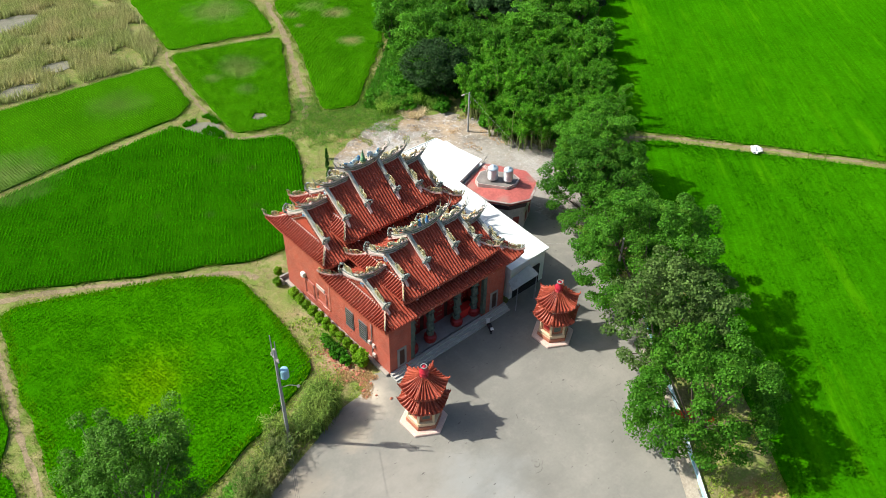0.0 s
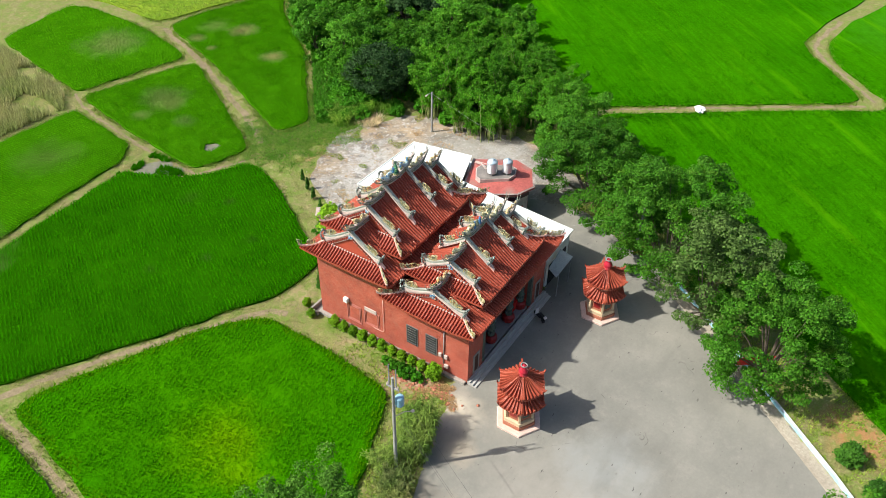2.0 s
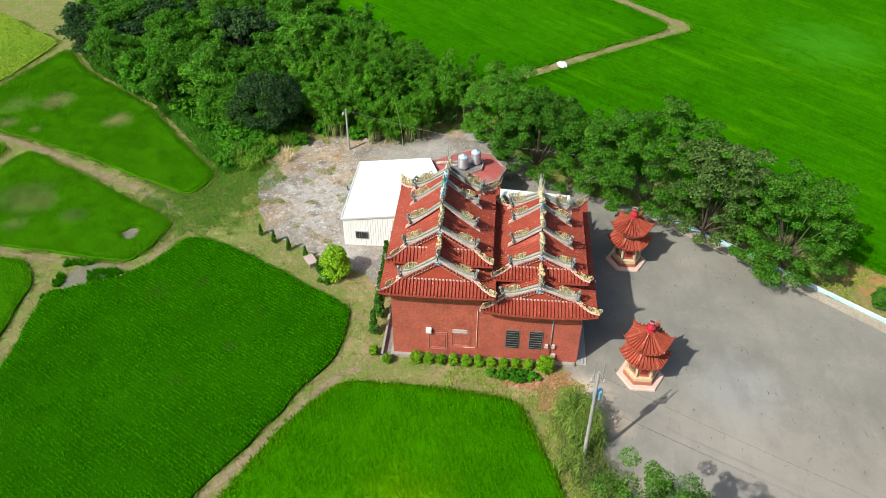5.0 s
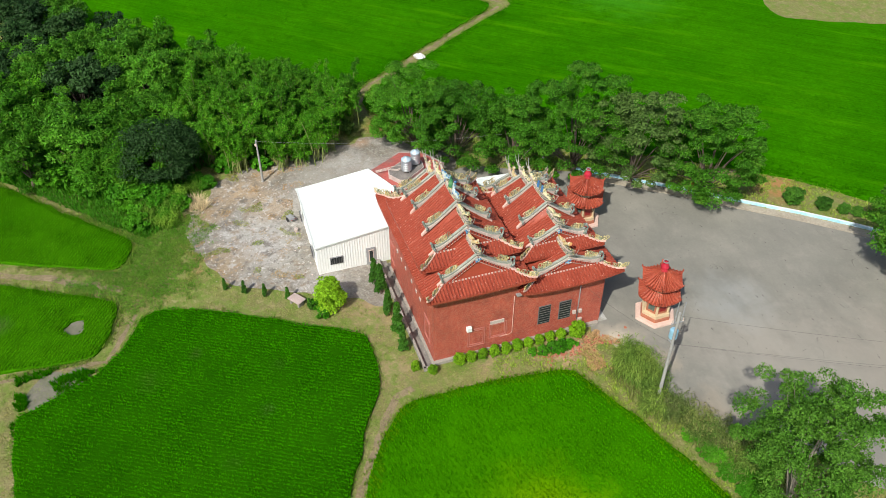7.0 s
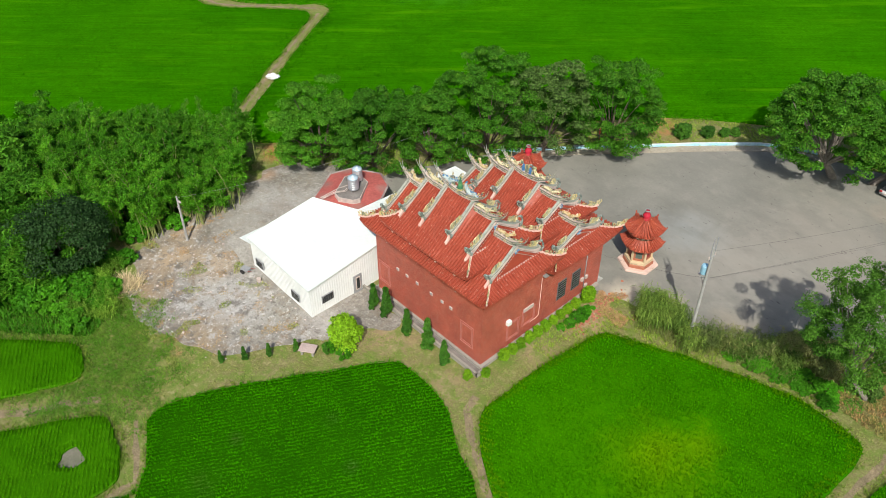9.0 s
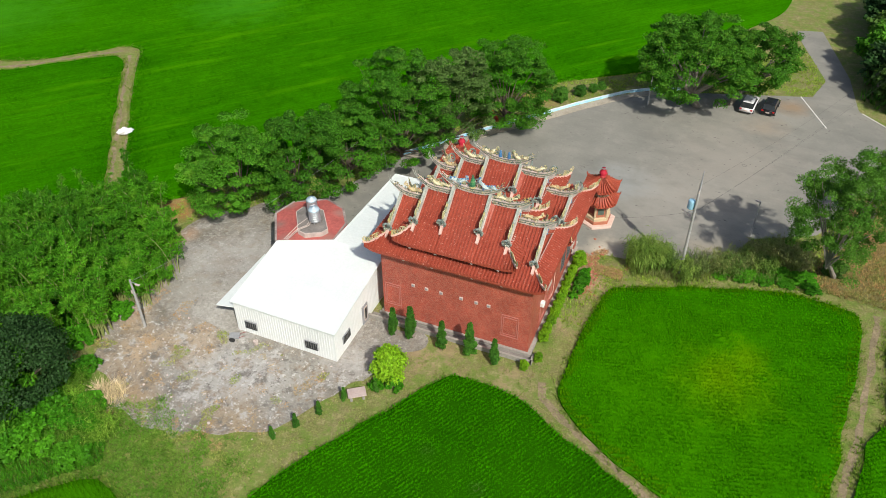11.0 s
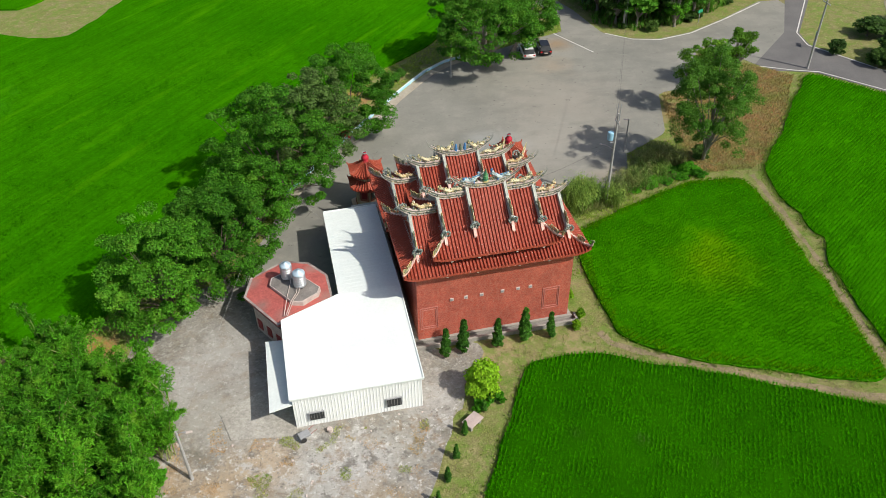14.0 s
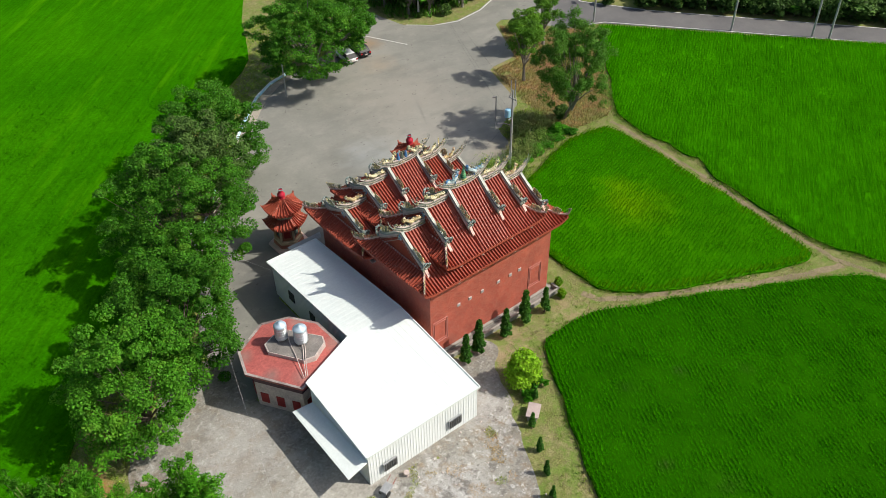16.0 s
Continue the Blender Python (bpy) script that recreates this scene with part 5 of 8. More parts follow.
def ridge_line(x0, x1, y, z, out0, out1, rise, n=14):
    """Points of a main ridge that bends up towards its free ends and runs out past them."""
    a, b = x0 - out0, x1 + out1
    pts = []
    for k in range(n + 1):
        x = a + (b - a) * k / n
        e0 = max(0.0, (x0 + 0.45 * (x1 - x0) - x) / (0.45 * (x1 - x0) + out0)) if out0 > 0 else 0.0
        e1 = max(0.0, (x - (x1 - 0.45 * (x1 - x0))) / (0.45 * (x1 - x0) + out1)) if out1 > 0 else 0.0
        pts.append((x, y, z + rise * max(e0, e1) ** 2.3))
    return pts


def main_ridge(temple, x0, x1, y, z, out0, out1, rise, g, label):
    pts = ridge_line(x0, x1, y, z, out0, out1, rise)
    n = len(pts)
    fade = []
    for k, p in enumerate(pts):
        over = max(0.0, x0 - p[0], p[0] - x1)
        fade.append(max(0.12, 1 - 1.0 * over / max(out0, out1, 0.01)))
    b = bmesh.new()
    sweep(b, pts, [0.28 * max(f, 0.3) for f in fade], [0.09 * f for f in fade])
    sweep(b, pts, [0.27 * max(f, 0.3) for f in fade], [0.05 * f for f in fade], 0.24)
    sweep(b, pts, [0.30 * max(f, 0.3) for f in fade], [0.07 * f for f in fade], 0.45)
    body = part("ridge", b, M_TRIM, temple, label)
    b = bmesh.new()
    sweep(b, pts, [0.22 * max(f, 0.5) for f in fade], [0.33 * f for f in fade], 0.12)
    part("ridge_band", b, M_RIDGEBAND, body, "dark ridge band under the cap")
    b = bmesh.new()
    inner = [p for p in pts if x0 - 0.2 <= p[0] <= x1 + 0.2]
    for sgn in (-1, 1):
        ornaments(b, [(p[0], p[1] + sgn * 0.13, p[2] + 0.12) for p in inner], int(40 * (x1 - x0) / 2.5), 0.075, 0.03, g)
    ornaments(b, [(p[0], p[1], p[2] + 0.52) for p in pts], int(46 * (x1 - x0) / 2.5), 0.085, 0.06, g)
    tendrils(b, [(p[0], p[1], p[2] + 0.5) for p in pts], int(9 * (x1 - x0) / 2.5), 0.3, g, 0.026)
    tagged(part("porcelain_relief", b, M_BITS, body, "small glazed flowers and leaves"), kind="stuff")
    for end, on in ((0, out0 > 0), (-1, out1 > 0)):
        if on:
            b = bmesh.new()
            p = Vector(pts[end])
            d = (Vector(pts[end]) - Vector(pts[1 if end == 0 else -2])).normalized()
            for s in (-0.05, 0.05):
                bp = bmesh.new()
                tube(bp, [p + Vector((0, s * 0.4, 0.05)), p + d * 0.3 + Vector((0, s * 2, 0.22)), p + d * 0.5 + Vector((0, s * 3, 0.6))], [0.045, 0.034, 0.014], 4)
                part("prong", bp, M_RIDGECAP, body, "thin upswept ridge prong")
            ornaments(b, [Vector(pts[2 if end == 0 else -3]) + Vector((0, 0, 0.5)), p + Vector((0, 0, 0.1))], 14, 0.07, 0.06, g)
            tagged(part("swallowtail", b, M_GOLD, body, "glazed pieces at the ridge tip"), kind="stuff")
    return pts


def hip_ridges(temple, roof, xs, g, finial_v):
    """The ridges down the slopes at each x, turned up at the foot, with gold scrolls and a standing cloud finial there."""
    for x in xs:
        for s in (-1, 1):
            v1 = finial_v[abs(x)]
            vs = np.linspace(0.05, v1, 11)
            pts = [(x, roof.yc + s * v, roof.z(x * 0.985, v) + 0.06) for v in vs]
            turn_up = [0.34 * (v / v1) ** 5 for v in vs]
            b = bmesh.new()
            for o in (-0.13, 0.13):
                sweep(b, [(p[0] + o, p[1], p[2]) for p in pts], 0.06, [0.17 + k for k in turn_up], side=(1, 0, 0))
            body = part("slope_ridge", b, M_TRIM, temple, "white-edged ridge running down the tiles")
            b = bmesh.new()
            sweep(b, pts, 0.17, [0.33 + k for k in turn_up], 0.0, side=(1, 0, 0))
            part("ridge_crest", b, M_FINIAL, body, "dark glazed crest")
            b = bmesh.new()
            sweep(b, [(p[0], p[1], p[2] + 0.33 + k) for p, k in zip(pts, turn_up)], 0.24, 0.05, side=(1, 0, 0))
            part("ridge_cap", b, M_RIDGECAP, body, "pale grey-green ridge cap")
            # gold scrolls just above the foot
            b = bmesh.new()
            line = [(p[0], p[1], p[2] + 0.34 + k) for p, k in zip(pts, turn_up)]
            tendrils(b, line[6:10], 15, 0.54, g, 0.032)
            tendrils(b, line[5:8], 5, 0.28, g, 0.026)
            tagged(part("scrollwork", b, M_GOLD, body, "curling gold scrolls"), kind="stuff")
            # finial: a pierced oval of cloud scrolls
            e = Vector(pts[-1]) + Vector((0, s * 0.10, 0.28))
            b = bmesh.new()
            for k in range(22):
                ang = 2 * math.pi * k / 22
                blob(b, (e.x + 0.34 * math.sin(ang), e.y + s * (0.16 * math.cos(ang) + g.uniform(-0.02, 0.10)), e.z + 0.30 + 0.40 * math.cos(ang)), g.uniform(0.08, 0.13), 0.3, 1, (1, 0.8, 1))
            for k in range(14):
                ang, rr = g.uniform(0, 6.28), g.uniform(0.0, 0.26)
                blob(b, (e.x + rr * math.sin(ang), e.y + s * g.uniform(-0.06, 0.06), e.z + 0.28 + rr * 1.2 * math.cos(ang)), g.uniform(0.06, 0.11), 0.3, 1, (1, 0.7, 1))
            part("cloud_finial", b, M_FINIAL, body, "grey-green carved cloud finial")
            v2 = v1 + 0.5
            b = bmesh.new()
            sweep(b, [(x, roof.yc + s * v, roof.z(x * 0.985, min(v, roof.d)) + 0.06) for v in (v1, v1 + 0.2, v2)], 0.24, [0.42, 0.26, 0.16], side=(1, 0, 0))
            part("ridge_foot", b, M_PINKTRIM, body, "pink ridge foot")


def corner_ridges(temple, roof, g):
    """The short ridges from the slope ridges out to the upturned corners."""
    for sx in (-1, 1):
        for sy in (-1, 1):
            pts = []
            for k in range(8):
                t = k / 7
                x = roof.a + 0.1 + t * (roof.xs - roof.a - 0.05)
                v = roof.f - 0.05 + t * (roof.d - roof.f + 0.1)
                pts.append((sx * x, roof.yc + sy * v, roof.z(x, min(v, roof.d)) + 0.05 + 0.22 * t ** 3))
            b = bmesh.new()
            sweep(b, pts, [0.18 - 0.008 * k for k in range(8)], 0.15)
            body = part("corner_ridge", b, M_PINKTRIM, temple, "upturned corner ridge")
            b = bmesh.new()
            tendrils(b, [(p[0], p[1], p[2] + 0.12) for p in pts[3:]], 16, 0.46, g, 0.031)
            tendrils(b, [(p[0], p[1], p[2] + 0.12) for p in pts[:4]], 5, 0.30, g, 0.028)
            ornaments(b, [(p[0], p[1], p[2] + 0.16) for p in pts[2:]], 10, 0.06, 0.05, g)
            tagged(part("scrollwork", b, M_GOLD, body, "curling gold scrolls"), kind="stuff")


def gable(temple, roof, low):
    for s in (-1, 1):
        vs = np.linspace(-roof.f, roof.f, 15)
        b = bmesh.new()
        x = s * (roof.a - 0.04)
        lo = [b.verts.new((x, roof.yc + v, low)) for v in (vs[0], vs[-1])]
        hi = [b.verts.new((x, roof.yc + v, roof.prof(abs(v)) + 0.02)) for v in vs]
        b.faces.new([lo[0]] + hi + [lo[1]])
        r = bmesh.ops.extrude_face_region(b, geom=b.faces[:])
        for v in r["geom"]:
            if isinstance(v, bmesh.types.BMVert):
                v.co.x -= s * 0.25
        bmesh.ops.recalc_face_normals(b, faces=b.faces[:])
        body = part("gable", b, M_GABLE, temple, "red plastered gable")
        # barge ridge along the gable's edge, white with a dark line
        pts = [(s * (roof.a + 0.06), roof.yc + v, roof.prof(abs(v)) + 0.02 - 0.10) for v in np.linspace(-roof.f - 0.1, roof.f + 0.1, 19)]
        b = bmesh.new()
        sweep(b, pts, 0.08, 0.08, side=(1, 0, 0))
        part("barge_trim", b, M_TRIM, body, "white barge moulding")
        b = bmesh.new()
        line = [(s * (roof.a + 0.035), roof.yc + v, roof.prof(abs(v)) - 0.34) for v in np.linspace(-roof.f - 0.1, roof.f + 0.1, 19)]
        sweep(b, line, 0.07, 0.26, side=(1, 0, 0))
        part("barge_band", b, M_MAROON, body, "dark maroon band below the barge moulding")
        b = bmesh.new()
        for v in np.linspace(-roof.f, roof.f, int(roof.f * 2 / 0.24)):
            tube(b, [(s * (roof.a + 0.05), roof.yc + v, roof.prof(abs(v)) - 0.10), (s * (roof.a + 0.13), roof.yc + v, roof.prof(abs(v)) - 0.33)], 0.075, 6)
        tagged(part("tile_row", b, M_TILE, body, "row of short red round tiles under the barge"), kind="stuff")
        b = bmesh.new()
        sweep(b, [(p[0], p[1], p[2] - 0.10) for p in line], 0.09, 0.07, side=(1, 0, 0))
        part("lower_trim", b, M_TRIM, body, "white line below the tile row")
        pts = [(s * (roof.a + 0.12), roof.yc + v, roof.prof(roof.f) + 0.0) for v in np.linspace(-roof.f, roof.f, 5)]
        b = bmesh.new()
        sweep(b, pts, 0.12, 0.08, side=(1, 0, 0))
        part("foot_trim", b, M_TRIM, body, "white moulding at the gable foot")
        # curled end of the ridge over the gable
        b = bmesh.new()
        for k in range(16):
            ang = random.uniform(0, 6.28)
            rr = random.uniform(0.0, 0.3)
            blob(b, (s * (roof.a + 0.12), roof.yc + rr * math.cos(ang), roof.zr - 0.25 + rr * math.sin(ang)), random.uniform(0.07, 0.13), 0.3, 1, (0.6, 1, 1))
        part("gable_boss", b, M_BLUE, body, "blue and white porcelain boss")


temple = thing("temple", "red brick temple with two tiers of clay-tiled swallowtail roofs", "temple")
og = random.Random(5)

# walls, floor and steps
FLOOR = 0.45
REAR_TOP, FRONT_TOP = 7.7, 6.35
part("rear_wall", boxes(((0, 7.85, REAR_TOP / 2 + 0.1), (13.7, 0.3, REAR_TOP - 0.2))), M_BRICK, temple, "red facing brick wall")
for s in (-1, 1):
    part("side_wall", boxes(((s * 6.7, 3.95, REAR_TOP / 2 + 0.25), (0.3, 7.5, REAR_TOP + 0.1))), M_BRICK, temple, "red facing brick wall")
    part("side_wall", boxes(((s * 6.7, -3.9, FRONT_TOP / 2 + 0.1), (0.3, 8.2, FRONT_TOP - 0.2))), M_BRICK, temple, "red facing brick wall")
    part("front_wall", boxes(((s * 5.345, -7.86, FRONT_TOP / 2 + 0.1), (2.4, 0.3, FRONT_TOP - 0.2))), M_BRICK, temple, "red brick end pier beside the porch")
    part("porch_wall", boxes(((s * 4.3, -6.75, FRONT_TOP / 2 + 0.1), (0.3, 1.9, FRONT_TOP - 0.2))), M_BRICK2, temple, "red lacquered porch side wall")
part("cross_wall", boxes(((0, 0.35, 4.2), (13.1, 0.3, 8.2))), M_GABLE, temple, "red inner wall of the rear hall")
part("plinth", boxes(((0, 8.13, 0.13), (14.5, 0.25, 0.34)), ((-7.0, 0.2, 0.14), (0.35, 16.1, 0.34)), ((7.0, 0.2, 0.14), (0.3, 16.1, 0.34))), M_CONCRETE, temple, "grey cement plinth course")
part("porch_floor", boxes(((0, -6.8, FLOOR / 2), (13.3, 2.0, FLOOR)), ((0, -2.6, FLOOR / 2 - 0.02), (13.0, 6.4, FLOOR))), M_STONE, temple, "grey stone porch floor")
for k in range(3):
    part("step", boxes(((0.1, -8.14 - 0.3 * k, (FLOOR - 0.15 * k) / 2 - 0.005 * k), (13.9 - 0.0 * k, 0.3, FLOOR - 0.15 * k - 0.01))), M_STEP, temple, "pale granite step")
# temple doors behind the porch
part("door_wall", boxes(((0, -5.65, 3.2), (8.6, 0.25, 5.6))), M_DARKWOOD, temple, "dark carved door wall")
for x in (-2.9, 0.0, 2.9):
    for s in (-1, 1):
        d = part("door", boxes(((x + s * 0.62, -5.82, FLOOR + 1.45), (1.18, 0.1, 2.9), 0.0, 0.02)), M_REDPAINT, temple, "red lacquered door leaf")
        part("boss", boxes(*[((x + s * (0.35 + 0.25 * i), -5.89, FLOOR + 0.7 + 0.5 * j), (0.1, 0.04, 0.1)) for i in range(3) for j in range(4)]), M_GOLD, d, "gold door bosses")["kind"] = "stuff"
part("lintel", boxes(((0, -7.55, 5.55), (9.0, 0.35, 0.55)), ((0, -7.5, 4.95), (8.8, 0.25, 0.3))), M_DARKWOOD, temple, "dark carved porch beam")
part("porch_ceiling", boxes(((0, -6.8, 5.95), (8.4, 2.2, 0.12))), M_DARKWOOD, temple, "dark timber porch ceiling")
for x in (-1.6, 1.6, -3.75, 3.75):
    col = bmesh.new()
    lathe(col, [(0.30, FLOOR + 0.5), (0.34, FLOOR + 0.9), (0.27, FLOOR + 1.3), (0.35, FLOOR + 1.8), (0.28, FLOOR + 2.3), (0.35, FLOOR + 2.9), (0.28, FLOOR + 3.5), (0.34, FLOOR + 4.1), (0.3, FLOOR + 4.6)], 14, (x, -7.2, 0))
    for k in range(26):
        ang = k * 0.9
        blob(col, (x + 0.3 * math.cos(ang), -7.2 + 0.3 * math.sin(ang), FLOOR + 0.7 + k * 0.145), 0.13, 0.35, 1)
    c_ob = part("column", col, M_CARVED, temple, "grey-green carved dragon column")
    b = bmesh.new()
    lathe(b, [(0.5, FLOOR), (0.56, FLOOR + 0.12), (0.60, FLOOR + 0.4), (0.56, FLOOR + 0.66), (0.40, FLOOR + 0.8)], 14, (x, -7.2, 0))
    part("column_base", b, M_REDPAINT, c_ob, "red column base")
for s in (-1, 1):
    w_ob = part("side_door", boxes(((s * 5.55, -8.02, FLOOR + 1.2), (1.0, 0.06, 2.2))), M_STONE, temple, "grey carved stone door panel")
    part("door_inset", boxes(((s * 5.55, -8.06, FLOOR + 1.2), (0.5, 0.04, 1.7))), M_DARKWOOD, w_ob, "dark inset")
    part("pier_panel", boxes(((s * 4.32, -7.85, 2.9), (0.4, 0.36, 4.6))), M_CARVED, temple, "grey carved stone pier")
altar = part("offering_table", boxes(((2.9, -6.7, FLOOR + 0.95), (1.9, 0.8, 0.08)), ((2.9, -7.08, FLOOR + 0.5), (1.9, 0.04, 0.9)), ((2.05, -6.7, FLOOR + 0.45), (0.08, 0.7, 0.9)), ((3.75, -6.7, FLOOR + 0.45), (0.08, 0.7, 0.9))), M_BANNER, temple, "table under a bright red cloth")

# windows, blocked panels and vents
def barred_window(y, z, w, h):
    win = part("window", boxes(((-6.87, y, z), (0.10, w + 0.12, h + 0.12))), M_DARKBAR, temple, "dark framed window with slats")
    part("pane", boxes(((-6.905, y, z), (0.05, w, h))), M_GLASS, win, "dark glass")
    for k in range(7):
        part("bar", boxes(((-6.95, y, z - h / 2 + h * (k + 0.5) / 7), (0.035, w - 0.08, 0.035))), M_DARKBAR, win)


barred_window(-2.3, 2.75, 1.05, 2.0)
barred_window(-4.3, 2.75, 1.05, 2.0)


def outlined(name, c, w, h, axis, label):
    """A blocked opening: a shallow frame of tile round a flush panel."""
    items = []
    for a, b_, sw, sh in ((0, h / 2, w + 0.06, 0.06), (0, -h / 2, w + 0.06, 0.06), (-w / 2, 0, 0.06, h - 0.06), (w / 2, 0, 0.06, h - 0.06)):
        items.append(((c[0] + a, c[1], c[2] + b_), (sw, 0.06, sh)) if axis == "x" else ((c[0], c[1] + a, c[2] + b_), (0.06, sw, sh)))
    for q in (0.8,):
        for a, b_, sw, sh in ((0, q * h / 2, q * w, 0.05), (0, -q * h / 2, q * w, 0.05), (-q * w / 2, 0, 0.05, q * h - 0.05), (q * w / 2, 0, 0.05, q * h - 0.05)):
            items.append(((c[0] + a, c[1], c[2] + b_), (sw, 0.05, sh)) if axis == "x" else ((c[0], c[1] + a, c[2] + b_), (0.05, sw, sh)))
    return part(name, boxes(*items), M_TILETRIM, temple, label)


for x in (5.85, -5.1):
    outlined("blocked_window", (x, 8.02, 2.7), 1.5, 2.4, "x", "bricked-up window panel outlined in tile")
outlined("blocked_window", (-6.87, 4.1, 2.0), 1.55, 2.0, "y", "bricked-up opening outlined in tile")
outlined("blocked_window", (-6.87, 2.1, 2.3), 1.6, 1.7, "y", "bricked-up opening outlined in tile")
part("vent_window", boxes(((-6.88, 2.2, 3.3), (0.08, 1.3, 0.38))), M_TRIM, temple, "narrow pale vent window")
part("air_outlet", boxes(((-7.02, 4.85, 3.35), (0.36, 0.5, 0.5), 0.0, 0.05)), M_STEEL, temple, "white box air outlet")
for x in (3.86, 2.6, 1.23, -0.62, -2.02, -3.13):
    v_ob = part("vent_block", boxes(((x, 8.02, 4.42), (0.32, 0.08, 0.32))), M_TRIM, temple, "white vent block")
    part("vent_grille", boxes(((x, 8.065, 4.42), (0.2, 0.03, 0.2))), M_GREYPAINT, v_ob, "grey grille")
pipe = bmesh.new()
tube(pipe, [(-6.93, 0.75, 5.9), (-6.93, 0.75, 1.6), (-6.93, 0.95, 1.45), (-6.93, 1.9, 1.4)], 0.026, 6)
part("drain_pipe", pipe, M_PINKTRIM, temple, "pale drain pipe", smooth=True)
pipe = bmesh.new()
tube(pipe, [(-6.93, -5.6, 6.0), (-6.93, -5.6, 1.2)], 0.05, 6)
part("drain_pipe", pipe, M_GREYPAINT, temple, "grey service pipe", smooth=True)
for y, z, w in ((-5.25, 2.2, 0.3), (-5.85, 2.2, 0.3), (-5.9, 1.1, 0.4)):
    part("meter_box", boxes(((-6.96, y, z), (0.2, w, 0.38), 0.0, 0.02)), M_TRIM, temple, "white meter box")
part("gutter_tray", boxes(((-7.0, 0.4, 6.05), (0.42, 0.45, 0.1)), ((7.0, 0.4, 6.05), (0.42, 0.45, 0.1)), ((0, 0.1, 6.1), (13.4, 0.6, 0.1))), M_STONE, temple, "grey rain trough between the halls")

# the two halls' roofs
def hall(yc, z_out, z_side, z_mid, ze0, up0, zs0, d0, d1, ze1, up1, zs1, label):
    lower = Roof(yc, 6.5, z_out, d0, ze0, 3.0, 8.0, up0, zside=zs0)
    upper = Roof(yc, 4.1, z_side, d1, ze1, d1 - 1.6, 5.45, up1, hump=z_mid - z_side, zside=zs1, power=1.1)
    for roof, rows in ((lower, 15), (upper, 14)):
        for s in (-1, 1):
            tiled("tiled_slope", -roof.xs, roof.xs, roof.slope(s), rows, M_TILE, temple)
            tiled("side_skirt", -roof.d, roof.d, roof.side(s), 5, M_TILE, temple)
        gable(temple, roof, roof.prof(roof.f) - 0.9)
        corner_ridges(temple, roof, og)
    # timber storey and beam ends between the two tiers
    part("clerestory", boxes(((0, yc, (ze1 + ze0) / 2 + 0.05), (9.2, d1 * 2 - 1.3, ze1 - ze0 + 0.1))), M_DARKWOOD, temple, "dark timber band between the roof tiers")
    for s in (-1, 1):
        for x in (-3.9, -1.6, 1.6, 3.9):
            part("beam_end", boxes(((x, yc + s * (d1 - 0.4), ze1 - 0.24), (0.2, 0.7, 0.2), 0.0, 0.03)), M_TRIM, temple, "pale carved beam end")
            part("beam_end", boxes(((x * 1.12, yc + s * (d0 - 0.55), ze0 - 0.26), (0.2, 0.9, 0.2), 0.0, 0.03)), M_TRIM, temple, "pale carved beam end")
    # main ridges: middle, sides, ends
    mid = main_ridge(temple, -1.62, 1.62, yc, z_mid + 0.05, 1.1, 1.1, 0.95, og, "tall middle ridge with upswept ends")
    for s in (-1, 1):
        if s < 0:
            a = main_ridge(temple, -4.1, -1.75, yc, z_side + 0.05, 0.85, 0.0, 0.8, og, "side ridge with an upswept end")
            c = main_ridge(temple, -6.5, -4.15, yc, z_out + 0.05, 0.75, 0.0, 0.75, og, "outer ridge with an upswept end")
        else:
            a = main_ridge(temple, 1.75, 4.1, yc, z_side + 0.05, 0.0, 0.85, 0.8, og, "side ridge with an upswept end")
            c = main_ridge(temple, 4.15, 6.5, yc, z_out + 0.05, 0.0, 0.75, 0.75, og, "outer ridge with an upswept end")
        for x0, x1, z, m, nm in ((2.0, 3.9, z_side, M_GOLD, "yellow-green porcelain beast"), (4.5, 6.1, z_out, M_ORANGE, "orange and white porcelain beast")):
            b = bmesh.new()
            dragon(b, (s * x0, yc, z + 0.58), (s * x1, yc, z + 0.62), 0.36, og)
            part("ridge_beast", b, m, temple, nm)
    hip_ridges(temple, upper, (-4.1, 4.1), og, {4.1: d1 - 1.55})
    hip_ridges(temple, upper, (-1.62, 1.62), og, {1.62: d1 - 1.7})
    hip_ridges(temple, lower, (-6.5, 6.5), og, {6.5: 2.95})
    return lower, upper, mid


hall(4.1, 10.85, 12.1, 12.75, 7.92, 0.38, 8.15, 4.75, 4.4, 9.2, 0.28, 9.45, "rear")
hall(-4.3, 8.45, 9.9, 10.7, 6.6, 0.35, 6.55, 4.75, 4.0, 7.85, 0.3, 8.1, "front")
# middle ridge groups
b = bmesh.new()
for k in range(6):
    lathe(b, [(0.24 - 0.025 * k, 0), (0.30 - 0.028 * k, 0.03), (0.17 - 0.02 * k, 0.09), (0.16 - 0.02 * k, 0.17)], 8, (0, 4.1, 13.3 + 0.17 * k))
lathe(b, [(0.05, 0), (0.08, 0.08), (0.01, 0.3)], 8, (0, 4.1, 14.3))
part("ridge_pagoda", b, M_JADE, temple, "small green tiered porcelain pagoda")
for s in (-1, 1):
    b = bmesh.new()
    dragon(b, (s * 2.1, 4.1, 13.4), (s * 0.55, 4.1, 13.35), 0.42, og, 0.15)
    part("ridge_dragon", b, M_BLUE, temple, "blue and white porcelain dragon")
    b = bmesh.new()
    dragon(b, (s * 2.2, -4.3, 11.35), (s * 0.75, -4.3, 11.3), 0.42, og, 0.15)
    part("ridge_dragon", b, M_GOLD, temple, "yellow-green porcelain dragon")
